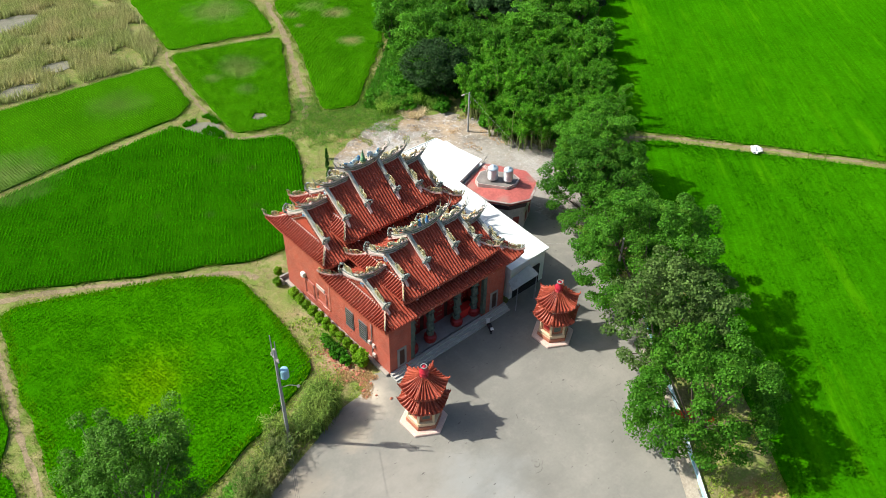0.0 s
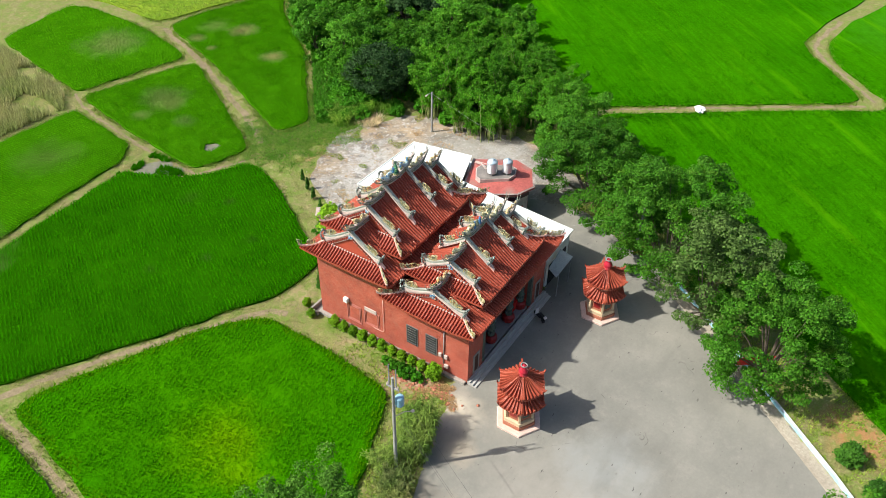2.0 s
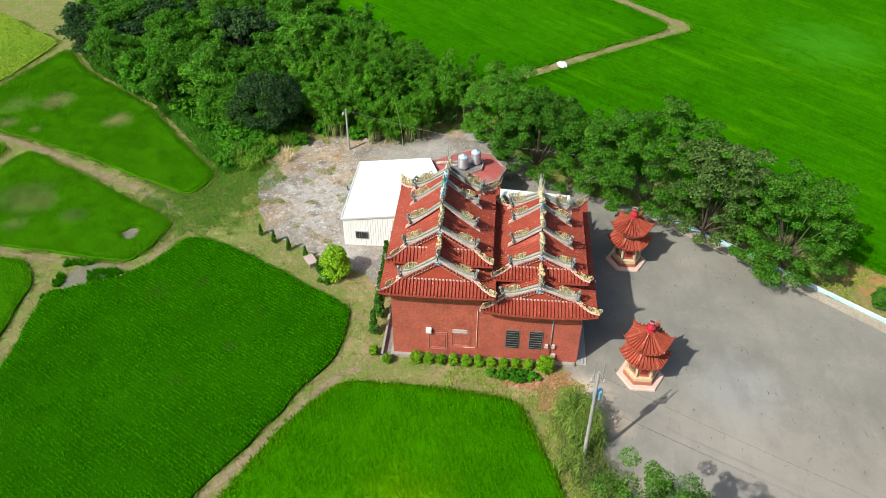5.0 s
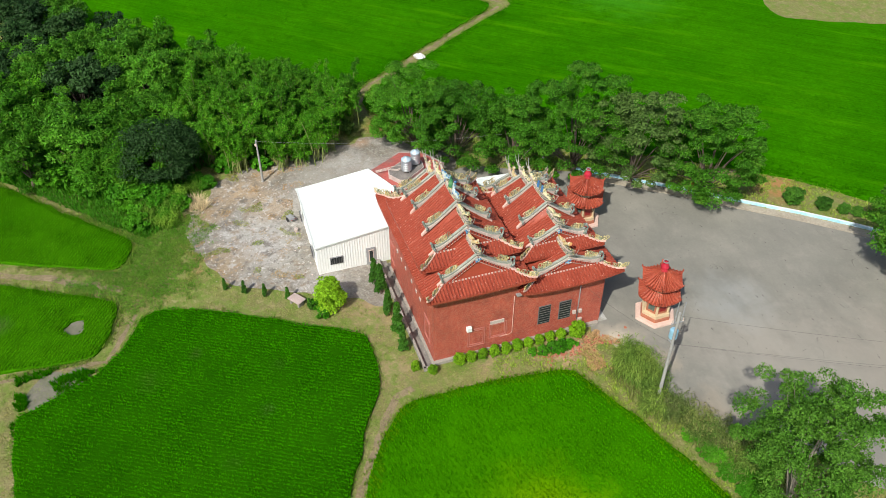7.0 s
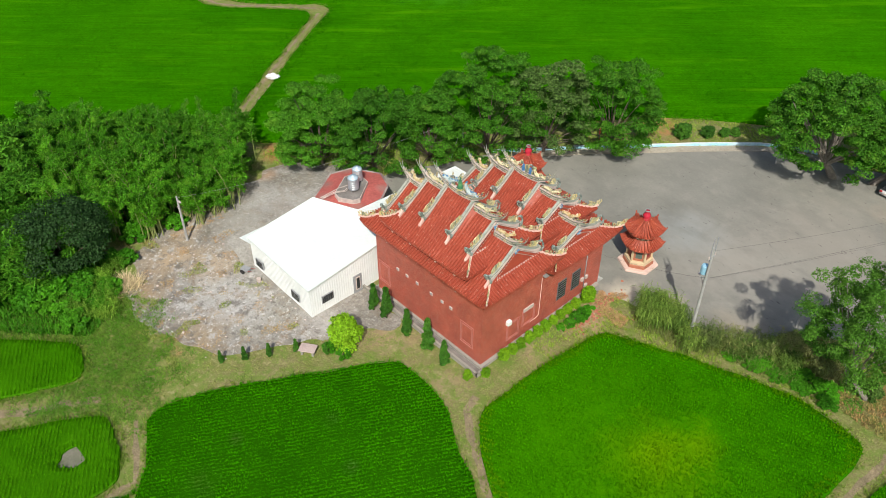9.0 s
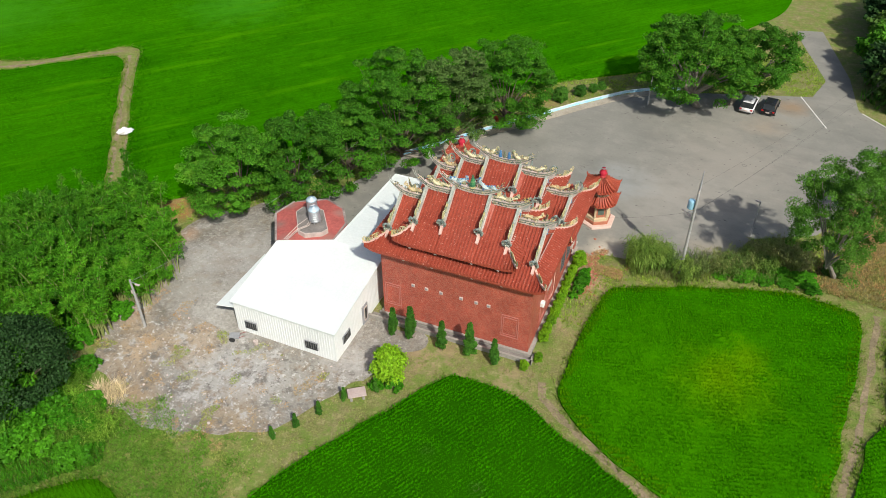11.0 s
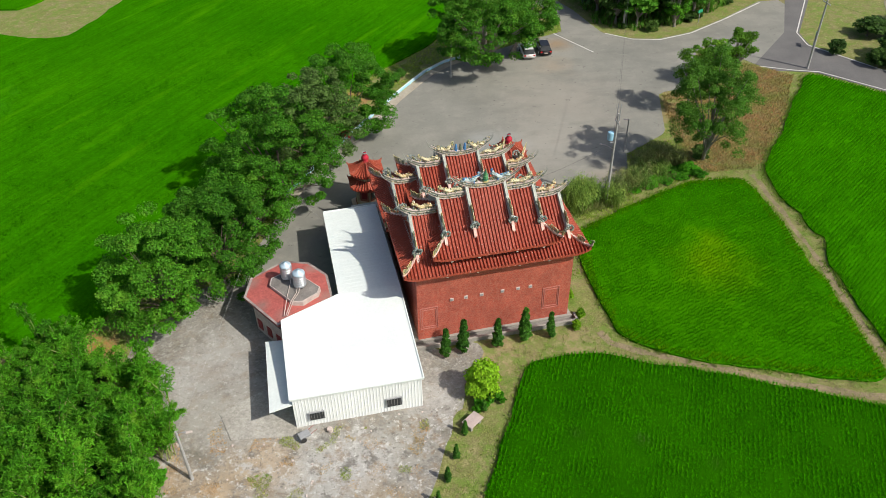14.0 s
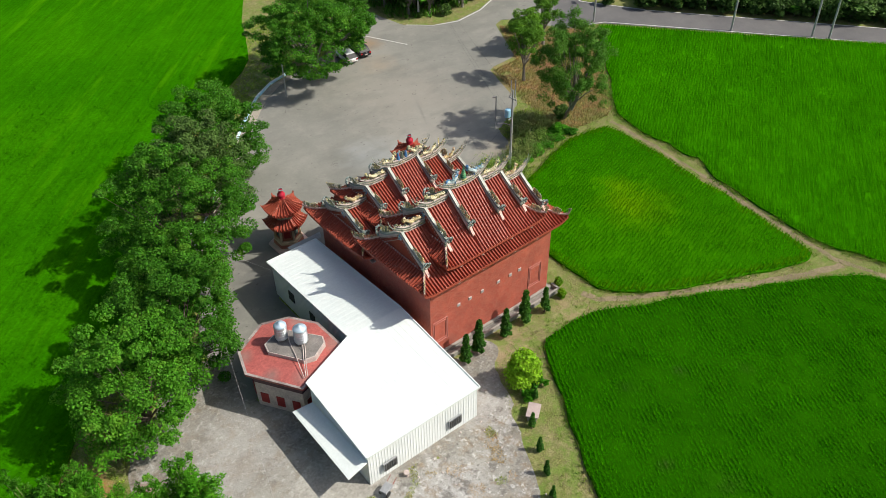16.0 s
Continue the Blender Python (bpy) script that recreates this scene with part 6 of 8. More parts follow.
for x in (-0.42, 0.0, 0.42):
    b = bmesh.new()
    lathe(b, [(0.16, 0), (0.15, 0.3), (0.10, 0.5), (0.11, 0.6), (0.05, 0.72)], 8, (x, -4.3, 11.22))
    part("ridge_ornament", b, M_BLUE if x else M_GOLD, temple, "small glazed ridge ornament")


# ---------- white steel annexe ----------
annexe = thing("steel_annexe", "white corrugated steel shed with a flat white roof against the temple", "shed")


def ribbed(p0, p1, z0, z1, step=0.25, deep=0.02):
    """An upright trapezoid-ribbed steel sheet wall between two plan points."""
    (x0, y0), (x1, y1) = p0, p1
    length = math.hypot(x1 - x0, y1 - y0)
    dx, dy = (x1 - x0) / length, (y1 - y0) / length
    nx, ny = dy, -dx
    n = int(length / step)
    st = length / n
    prof = []
    for k in range(n):
        prof += [(k * st, 0), ((k + 0.55) * st, 0), ((k + 0.65) * st, deep), ((k + 0.9) * st, deep)]
    prof.append((length, 0))
    verts, faces = [], []
    for s, d in prof:
        for z in (z0, z1[0] + (z1[1] - z1[0]) * s / length):
            verts.append((x0 + dx * s + nx * d, y0 + dy * s + ny * d, z))
    for k in range(len(prof) - 1):
        faces.append((2 * k, 2 * k + 2, 2 * k + 3, 2 * k + 1))
    return raw("wall_sheet", verts, faces)


OUT = [(18.1, 14.85), (8.0, 15.05), (8.0, 5.4), (8.0, -7.7), (12.7, -7.7), (12.85, 5.4), (18.0, 7.3)]
RX = [(18.25, 15.0), (7.85, 15.2), (7.85, 5.3), (7.85, -7.85), (13.0, -7.85), (13.1, 5.3), (18.15, 7.15)]


def roof_z(x, y):
    return 4.65 - 0.125 * (y - 5.3) if y > 5.2 else 4.65 - 0.055 * (5.3 - y)


for p0, p1 in zip(OUT, OUT[1:] + OUT[:1]):
    mesh_part("wall", ribbed(p0, p1, 0.0, (roof_z(*p0) - 0.1, roof_z(*p1) - 0.1)), M_STEELWALL, annexe, "cream ribbed steel wall")


verts, faces = [], []
hi = [(x, y, roof_z(x, y)) for x, y in RX]
lo = [(x, y, roof_z(x, y) - 0.14) for x, y in RX]
me = raw("roof", hi + lo, [(6, 5, 2, 1, 0), (5, 4, 3, 2), (7, 8, 9, 12, 13), (9, 10, 11, 12)] + [(k, (k + 1) % 7, (k + 1) % 7 + 7, k + 7) for k in range(7)])
roof_o = mesh_part("roof", me, M_STEEL, annexe, "bright white sheet roof")
for p0, p1 in zip(RX, RX[1:] + RX[:1]):
    b = bmesh.new()
    sweep(b, [(*p0, roof_z(*p0) - 0.02), (*p1, roof_z(*p1) - 0.02)], 0.10, 0.1)
    part("roof_trim", b, M_STEEL, annexe, "white edge flashing")


# sheet ribs, along the fall of each roof
for k in range(16):
    x = 8.45 + 0.6 * k
    y0 = 5.6 if x < 13 else 5.6 + (x - 13.0) * 0.37
    b = bmesh.new()
    sweep(b, [(x, y0, roof_z(x, y0)), (x, 14.9, roof_z(x, 14.9))], 0.10, 0.008)
    part("roof_rib", b, M_STEEL, roof_o)
for k in range(25):
    y = -7.5 + 0.5 * k
    b = bmesh.new()
    sweep(b, [(8.0, y, roof_z(8.0, y)), (12.9, y, roof_z(12.9, y))], 0.10, 0.012)
    part("roof_rib", b, M_STEEL, roof_o)


def small_window(c, w, h, axis):
    s = (w, 0.1, h) if axis == "x" else (0.1, w, h)
    win = part("window", boxes((c, tuple(a + 0.1 if a > 0.2 else a for a in s))), M_GREYPAINT, annexe, "grey aluminium window")
    o = 0.035 if axis == "x" else -0.035
    c2 = (c[0], c[1] + o, c[2]) if axis == "x" else (c[0] + o, c[1], c[2])
    part("pane", boxes((c2, tuple(a - 0.02 if a > 0.2 else a for a in s))), M_GLASS, win, "dark glass")
    for k in range(-2, 3):
        cc = (c2[0] + k * w / 5, c2[1] + 0.05, c2[2]) if axis == "x" else (c2[0] - 0.05, c2[1] + k * w / 5, c2[2])
        part("bar", boxes((cc, (0.03, 0.03, h))), M_DARKBAR, win)


small_window((16.4, 15.1, 1.3), 1.1, 0.75, "x")
small_window((10.3, 15.15, 1.25), 1.15, 0.8, "x")
small_window((7.94, 13.2, 1.45), 1.2, 0.75, "y")
door = part("door", boxes(((7.94, 9.7, 1.05), (0.1, 0.95, 2.1))), M_GREYPAINT, annexe, "grey steel door with a grille")
part("door_grille", boxes(((7.87, 9.7, 1.15), (0.05, 0.5, 1.5))), M_TRIM, door, "pale scrolled grille")
part("grille_dark", boxes(((7.85, 9.7, 1.15), (0.04, 0.34, 1.3))), M_GLASS, door, "dark glass behind the grille")
for y in (-1.0, -4.5):
    win = part("window", boxes(((12.76, y, 1.9), (0.1, 0.9, 1.0))), M_GLASS, annexe, "dark side window")
# solid dark panel: its colour gives the shade inside the open doorway
part("side_door", boxes(((12.84, 3.4, 1.1), (0.1, 1.0, 2.2))), M_GLASS, annexe, "dark panel standing for the shaded open doorway")
# lean-to awning over the yard
aw = raw("awning", [(18.1, 7.6, 2.66), (19.75, 7.3, 2.5), (19.9, 15.0, 2.5), (18.1, 14.8, 2.66), (18.1, 7.6, 2.58), (19.75, 7.3, 2.42), (19.9, 15.0, 2.42), (18.1, 14.8, 2.58)],
         [(0, 1, 2, 3), (7, 6, 5, 4), (0, 4, 5, 1), (1, 5, 6, 2), (2, 6, 7, 3), (3, 7, 4, 0)])
mesh_part("awning", aw, M_STEEL, annexe, "pale blue-white lean-to awning")
for y in (8.0, 11.2, 14.4):
    part("awning_strut", boxes(((19.0, y, 2.4), (1.7, 0.06, 0.06))), M_GREYPAINT, annexe, "steel awning strut")
# front canopy of the narrow part
b = bmesh.new()
top = [b.verts.new(p) for p in ((6.95, -8.35, 3.46), (10.2, -7.95, 3.46), (10.1, -9.35, 3.2), (6.5, -9.4, 3.2))]
r = bmesh.ops.extrude_face_region(b, geom=[b.faces.new(top)])
for v in r["geom"]:
    if isinstance(v, bmesh.types.BMVert):
        v.co.z -= 0.06
bmesh.ops.recalc_face_normals(b, faces=b.faces[:])
part("canopy", b, M_CANOPY, annexe, "grey-green weathered sheet canopy")
for x in (7.4, 9.95):
    part("canopy_post", boxes(((x, -9.25, 1.6), (0.07, 0.07, 3.2))), M_GREYPAINT, annexe, "thin canopy post")
# flat dark panel whose colour stands for the shade under the canopy
part("front_shade_panel", boxes(((10.2, -7.76, 1.25), (3.6, 0.08, 2.5))), M_GLASS, annexe, "dark panel standing for the shaded open front under the canopy")

# ---------- octagonal building with water tanks ----------
OC = (17.3, 3.0)
OCT = [(17.4, -1.2), (20.4, 0.5), (21.1, 2.9), (18.5, 7.1), (13.6, 5.35), (13.75, 1.7), (15.2, -0.4)]
OCT = [(x - OC[0], y - OC[1]) for x, y in OCT]
octo = thing("octagonal_house", "low many-sided house with a red-painted concrete roof", "house", (*OC, 0))


def ringed(levels):
    """A closed form from the house's outline at several (scale, height) levels."""
    b_ = bmesh.new()
    rings = [[b_.verts.new((x * s, y * s, z)) for x, y in OCT] for s, z in levels]
    n = len(OCT)
    for lo_, hi_ in zip(rings, rings[1:]):
        for k in range(n):
            b_.faces.new((lo_[k], lo_[(k + 1) % n], hi_[(k + 1) % n], hi_[k]))
    b_.faces.new(list(reversed(rings[0])))
    b_.faces.new(rings[-1])
    bmesh.ops.recalc_face_normals(b_, faces=b_.faces[:])
    return b_


wall8 = part("wall", ringed([(0.84, 0.0), (0.84, 3.45)]), M_TRIM, octo, "off-white plastered wall")
part("band", ringed([(0.86, 2.75), (0.86, 3.2)]), M_PURPLE, octo, "dark purple band under the eave")
part("eave_band", ringed([(0.90, 3.42), (0.93, 3.62)]), M_PURPLE, octo, "dark purple eave moulding")
part("roof", ringed([(0.9, 3.6), (1.0, 3.72), (1.0, 3.93), (0.93, 3.99), (0.42, 4.28)]), M_REDROOF, octo, "faded red-coated concrete roof")
b = bmesh.new()
sweep(b, [(x * 0.975, y * 0.975, 3.93) for x, y in OCT + OCT[:1]], 0.26, 0.045)
part("rim", b, M_WORNEDGE, octo, "pale worn roof edge")
for k in range(len(OCT)):
    (x0, y0), (x1, y1) = OCT[k], OCT[(k + 1) % len(OCT)]
    x0, y0, x1, y1 = x0 * 0.845, y0 * 0.845, x1 * 0.845, y1 * 0.845
    length = math.hypot(x1 - x0, y1 - y0)
    cnt = max(1, int((length - 0.4) / 1.0))
    for q in range(cnt):
        t = (q + 0.5) / cnt
        part("panel", boxes(((x0 + (x1 - x0) * t, y0 + (y1 - y0) * t, 1.05), (0.68, 0.07, 1.05), math.atan2(y1 - y0, x1 - x0))), M_REDPAINT, wall8, "dark red window panel")
PLATF = [(18.6, 1.7), (18.8, 2.6), (17.1, 5.2), (16.2, 5.4), (14.8, 4.6), (14.55, 3.9), (16.4, 1.4), (17.6, 1.25)]
PLATF = [(x - OC[0], y - OC[1]) for x, y in PLATF]
plat = bmesh.new()
poly_slab(plat, PLATF, 4.0, 4.6)
pl = part("tank_platform", plat, M_TRIM, octo, "white-sided tank platform")
b = bmesh.new()
poly_slab(b, [(0.95 * x + 0.05 * -0.55, 0.95 * y + 0.05 * 0.3) for x, y in PLATF], 4.55, 4.625)
part("platform_top", b, M_STAINCONC, pl, "dark stained cement top")


def water_tank(x, y, r, h):
    t = thing("water_tank", "stainless steel water tank with ribbed sides on the red roof", "water tank", (x, y, 4.6), group="roof tanks")
    bmt = bmesh.new()
    prof = [(r * 0.98, 0.25)]
    for k in range(5):
        z = 0.25 + (h - 0.5) * k / 5
        prof += [(r, z + 0.03), (r, z + (h - 0.5) / 5 * 0.75), (r * 0.95, z + (h - 0.5) / 5 * 0.85)]
    prof += [(r, h - 0.27)]
    lathe(bmt, prof, 20)
    bml = bmesh.new()
    lathe(bml, [(r * 1.01, h - 0.29), (r * 0.98, h - 0.2), (r * 0.72, h - 0.06), (r * 0.3, h), (r * 0.28, h + 0.06), (0.02, h + 0.08)], 20)
    part("lid", bml, M_TANKLID, t, "pale blue-grey domed lid", smooth=True)
    part("tank_body", bmt, M_STAINLESS, t, "polished ribbed steel shell", smooth=False)
    for a in range(4):
        ang = a * math.pi / 2 + 0.4
        part("leg", boxes(((r * 0.85 * math.cos(ang), r * 0.85 * math.sin(ang), 0.14), (0.07, 0.07, 0.3))), M_GREYPAINT, t)
    return t


water_tank(17.2, 2.1, 0.52, 1.75)
water_tank(16.2, 3.4, 0.56, 1.75)
pp = bmesh.new()
for k, (a, b2) in enumerate((((16.3, 4.0), (17.6, 6.4)), ((16.5, 4.0), (17.75, 6.4)), ((16.9, 2.6), (17.9, 6.4)))):
    tube(pp, [(a[0], a[1], 5.0), (a[0] + 0.1, a[1] + 0.3, 4.75), ((a[0] + b2[0]) / 2, (a[1] + b2[1]) / 2, 4.72), (b2[0], b2[1], 4.2)], 0.035, 5)
tagged(part("water_pipes", pp, M_TRIM), "white plastic water pipes over the red roof", "pipes")


# ---------- paper-burning pavilions ----------
def hex_tiles(parent, r0, z0, r1, z1, label):
    """Six tiled faces from the eave (r0, z0) up to (r1, z1), with ridges and upturned tips."""
    for k in range(6):
        a0, a1 = math.pi / 3 * k, math.pi / 3 * (k + 1)
        am = (a0 + a1) / 2

        def place(u, t, am=am):
            r = r1 + (r0 - r1) * t
            half = r * math.tan(math.pi / 6) * math.cos(math.pi / 6)
            lat = u * half
            rr = r * math.cos(math.pi / 6)
            z = z1 + (z0 - z1) * (1 - (1 - t) ** 1.5) + 0.24 * abs(u) ** 3 * t * t
            return rr * math.cos(am) - lat * math.sin(am), rr * math.sin(am) + lat * math.cos(am), z
        n = 6
        verts, faces = [], []
        us = [(-1 + 2 * (q + a) / n, b_ * 1.3) for q in range(n) for a, b_ in ROLL] + [(1.0, 0.0)]
        for t in (0, 0.2, 0.4, 0.6, 0.8, 1.0):
            for u, b_ in us:
                x, y, z = place(u, t)
                verts.append((x, y, z + b_))
        w = len(us)
        for r in range(5):
            for c in range(w - 1):
                a = r * w + c
                faces.append((a, a + w, a + w + 1, a + 1))
        e0 = len(verts)
        for u, b_ in us:
            x, y, z = place(u, 1.0)
            verts += [(x, y, z + b_), (x * 0.97, y * 0.97, z - 0.12)]
        for c in range(w - 1):
            a = e0 + 2 * c
            faces.append((a, a + 1, a + 3, a + 2))
        mesh_part("roof_face", raw("roof_face", verts, faces), M_TILE_PAV, parent, label)
        pts = []
        for t in (0, 0.25, 0.5, 0.75, 1.0, 1.06):
            r = r1 + (r0 - r1) * t
            z = z1 + (z0 - z1) * (1 - (1 - min(t, 1)) ** 1.5) + 0.24 * t * t + (0.16 if t > 1 else 0)
            pts.append((r * math.cos(a0), r * math.sin(a0), z + 0.03))
        b_ = bmesh.new()
        sweep(b_, pts, 0.13, 0.12)
        part("hip_ridge", b_, M_TILE_PAV, parent, "rounded hip ridge")


def pavilion(x, y, turn, label):
    p = thing("burner_pavilion", label, "pavilion", (x, y, 0.0), turn, group="paper-burning pavilions")
    b_ = bmesh.new()
    lathe(b_, [(2.02, 0.0), (2.02, 0.20), (1.96, 0.25)], 6)
    part("slab", b_, M_SLABPINK, p, "pale pink hexagonal base slab")
    b_ = bmesh.new()
    lathe(b_, [(1.5, 0.24), (1.5, 0.55), (1.44, 0.62)], 6)
    part("plinth", b_, M_ORANGEBRICK, p, "orange brick plinth")
    b_ = bmesh.new()
    lathe(b_, [(1.42, 0.6), (1.42, 0.95), (1.3, 1.0)], 6)
    part("sill", b_, M_CREAM, p, "cream tiled sill")
    b_ = bmesh.new()
    lathe(b_, [(1.15, 0.95), (1.15, 2.9)], 6)
    core = part("body", b_, M_ORANGEBRICK, p, "orange-red hexagonal burner body")
    for k in range(6):
        a = math.pi / 3 * k
        part("post", boxes(((1.22 * math.cos(a), 1.22 * math.sin(a), 1.9), (0.2, 0.2, 1.9), a, 0.02)), M_CREAM, p, "cream corner post")
        am = a + math.pi / 6
        r = 1.15 * math.cos(math.pi / 6)
        part("niche", boxes(((r * math.cos(am), r * math.sin(am), 1.75), (0.06, 0.62, 0.9), am)), M_CARVED if k % 2 else M_REDPAINT, core, "framed niche panel")
    hex_tiles(p, 2.16, 2.78, 1.05, 3.6, "glazed red tile roof face")
    b_ = bmesh.new()
    lathe(b_, [(1.12, 3.3), (1.12, 4.5)], 6)
    part("upper_body", b_, M_CREAM, p, "cream neck between the roofs")
    b_ = bmesh.new()
    lathe(b_, [(1.16, 3.62), (1.2, 3.72), (1.16, 3.8)], 6)
    part("neck_band", b_, M_BITS, p, "patterned neck band")
    hex_tiles(p, 2.02, 4.38, 0.30, 5.40, "glazed red tile roof face")
    b_ = bmesh.new()
    lathe(b_, [(0.34, 5.4), (0.38, 5.52), (0.27, 5.62), (0.40, 5.85), (0.38, 6.0), (0.24, 6.18), (0.21, 6.34), (0.26, 6.44)], 14)
    vase = part("vase_finial", b_, M_VASE, p, "crimson glazed vase finial", smooth=True)
    b_ = bmesh.new()
    lathe(b_, [(0.27, 6.43), (0.28, 6.52), (0.22, 6.525), (0.20, 6.3)], 14)
    part("vase_rim", b_, M_STONE, vase, "pale open rim")
    return p


pavilion(-7.65, -13.45, 30, "two-tiered hexagonal red-tiled burner pavilion with a crimson vase")
pavilion(7.8, -13.65, 30, "two-tiered hexagonal red-tiled burner pavilion with a crimson vase")


# ---------- poles and cables ----------
def pole(name, label, x, y, h, r, material=M_POLE):
    p = thing(name, label, "pole", (x, y, 0))
    b_ = bmesh.new()
    tube(b_, [(0, 0, -0.1), (0, 0, h * 0.5), (0, 0, h)], [r, r * 0.85, r * 0.65], 10)
    part("shaft", b_, material, p, "round grey concrete shaft")
    return p


up = pole("utility_pole", "grey concrete utility pole with a pale blue transformer", -17.25, -8.0, 10.6, 0.155)
b = bmesh.new()
lathe(b, [(0.3, 0), (0.33, 0.05), (0.33, 0.8), (0.28, 0.9), (0.1, 0.95)], 14, (0.42, -0.25, 7.5))
part("transformer", b, M_TRANSFORMER, up, "pale blue transformer can")
part("crossarm", boxes(((0, 0, 9.6), (0.1, 1.1, 0.1))), M_GREYPAINT, up, "steel crossarm")
part("bracket", boxes(((0.2, 0, 7.3), (0.7, 0.1, 0.1))), M_GREYPAINT, up, "steel transformer bracket")
for y in (-0.45, 0.0, 0.45):
    b = bmesh.new()
    lathe(b, [(0.05, 0), (0.08, 0.08), (0.04, 0.14), (0.07, 0.22), (0.02, 0.3)], 8, (0, y, 9.65))
    part("insulator", b, M_TRIM, up, "white insulator")
b = bmesh.new()
tube(b, [(0, 0.3, 9.8), (0, 0.3, 11.8)], [0.06, 0.04], 6)
tube(b, [(0, -0.3, 9.8), (0, -0.3, 11.6)], [0.06, 0.04], 6)
part("mast", b, M_GREYPAINT, up, "twin thin masts")
b = bmesh.new()
tube(b, [(0, 0, 6.4), (0.6, -0.5, 6.7), (1.0, -0.9, 6.65)], 0.035, 5)
lathe(b, [(0.05, 0), (0.13, 0.05), (0.12, 0.14)], 8, (1.05, -0.95, 6.55))
part("lamp_arm", b, M_TRIM, up, "small street lamp arm")

lamp = pole("street_lamp", "grey concrete lamp pole with a white lantern at the yard's edge", 26.1, 17.8, 5.6, 0.14)
b = bmesh.new()
tube(b, [(0, 0, 5.3), (-0.4, 0.1, 5.55), (-0.75, 0.15, 5.5)], 0.035, 5)
part("arm", b, M_GREYPAINT, lamp, "thin lamp arm")
part("lantern", boxes(((-0.9, 0.17, 5.48), (0.45, 0.2, 0.12), 0.0, 0.03)), M_TRIM, lamp, "white lantern head")
part("bracket", boxes(((0.12, 0, 4.2), (0.2, 0.16, 0.3))), M_TRIM, lamp, "white junction box")

sp = pole("utility_pole", "grey pole with a yellow and black banded foot beside the trees", 17.3, -13.2, 6.2, 0.14)
for k in range(4):
    b = bmesh.new()
    lathe(b, [(0.155, 0.3 + 0.3 * k), (0.155, 0.6 + 0.3 * k)], 10)
    part("band", b, M_YELLOWBAND if k % 2 else M_CABLE, sp, "yellow and black warning band")
yp = pole("street_lamp", "short grey lamp pole at the forecourt edge", -23.0, -16.6, 4.4, 0.10)
part("lantern", boxes(((0.25, -0.1, 4.3), (0.5, 0.18, 0.1), -0.3, 0.02)), M_TRIM, yp, "white lantern head")
bp = pole("street_lamp", "grey lamp pole under the big tree", -7.8, -40.2, 5.6, 0.10)
part("lantern", boxes(((0.3, 0.0, 5.5), (0.6, 0.18, 0.1), 0.0, 0.02)), M_TRIM, bp, "white lantern head")
for x, y in ((-56.0, -30.4), (-68.6, -14.6), (-75.4, -5.6), (-76.6, -3.6)):
    q = pole("utility_pole", "tall dark utility pole beside the lane", x, y, 10.0, 0.16)
    part("crossarm", boxes(((0, 0, 9.3), (0.1, 1.6, 0.1))), M_GREYPAINT, q, "steel crossarm")


def cable(p0, p1, sag, label="thin black overhead cable", material=M_CABLE, r=0.007):
    b_ = bmesh.new()
    pts = []
    for k in range(13):
        t = k / 12
        p = Vector(p0).lerp(Vector(p1), t)
        p.z -= sag * 4 * t * (1 - t)
        pts.append(p)
    tube(b_, pts, r, 5)
    return tagged(part("overhead_cable", b_, material), label, "cable")


q = pole("utility_pole", "grey concrete utility pole among the roadside trees", -37.0, -49.5, 10.2, 0.17)
part("crossarm", boxes(((0, 0, 9.6), (1.4, 0.1, 0.1))), M_GREYPAINT, q, "steel crossarm")
cable((-17.25, -8.0, 10.3), (-37.0, -49.5, 9.9), 1.0)
cable((-17.5, -8.1, 7.5), (-37.0, -49.6, 8.2), 0.9)
cable((-17.25, -8.4, 7.1), (-37.2, -49.5, 7.8), 0.9)
cable((-17.25, -8.0, 7.4), (-7.0, -5.6, 5.6), 0.4)
cable((26.1, 17.8, 5.4), (17.3, -13.2, 6.0), 0.9, "pale sagging overhead wire", M_PALECABLE)
cable((17.3, -13.2, 6.0), (13.0, -6.5, 3.7), 0.25, "pale sagging overhead wire", M_PALECABLE)
cable((-68.6, -14.6, 9.4), (-56.0, -30.4, 9.4), 0.5)
cable((-75.4, -5.6, 9.4), (-68.6, -14.6, 9.4), 0.3)
for dy in (-0.6, 0.6):
    cable((-56.0, -30.4 + dy, 9.6), (-30.0, -70.0 + dy, 9.6), 0.9)


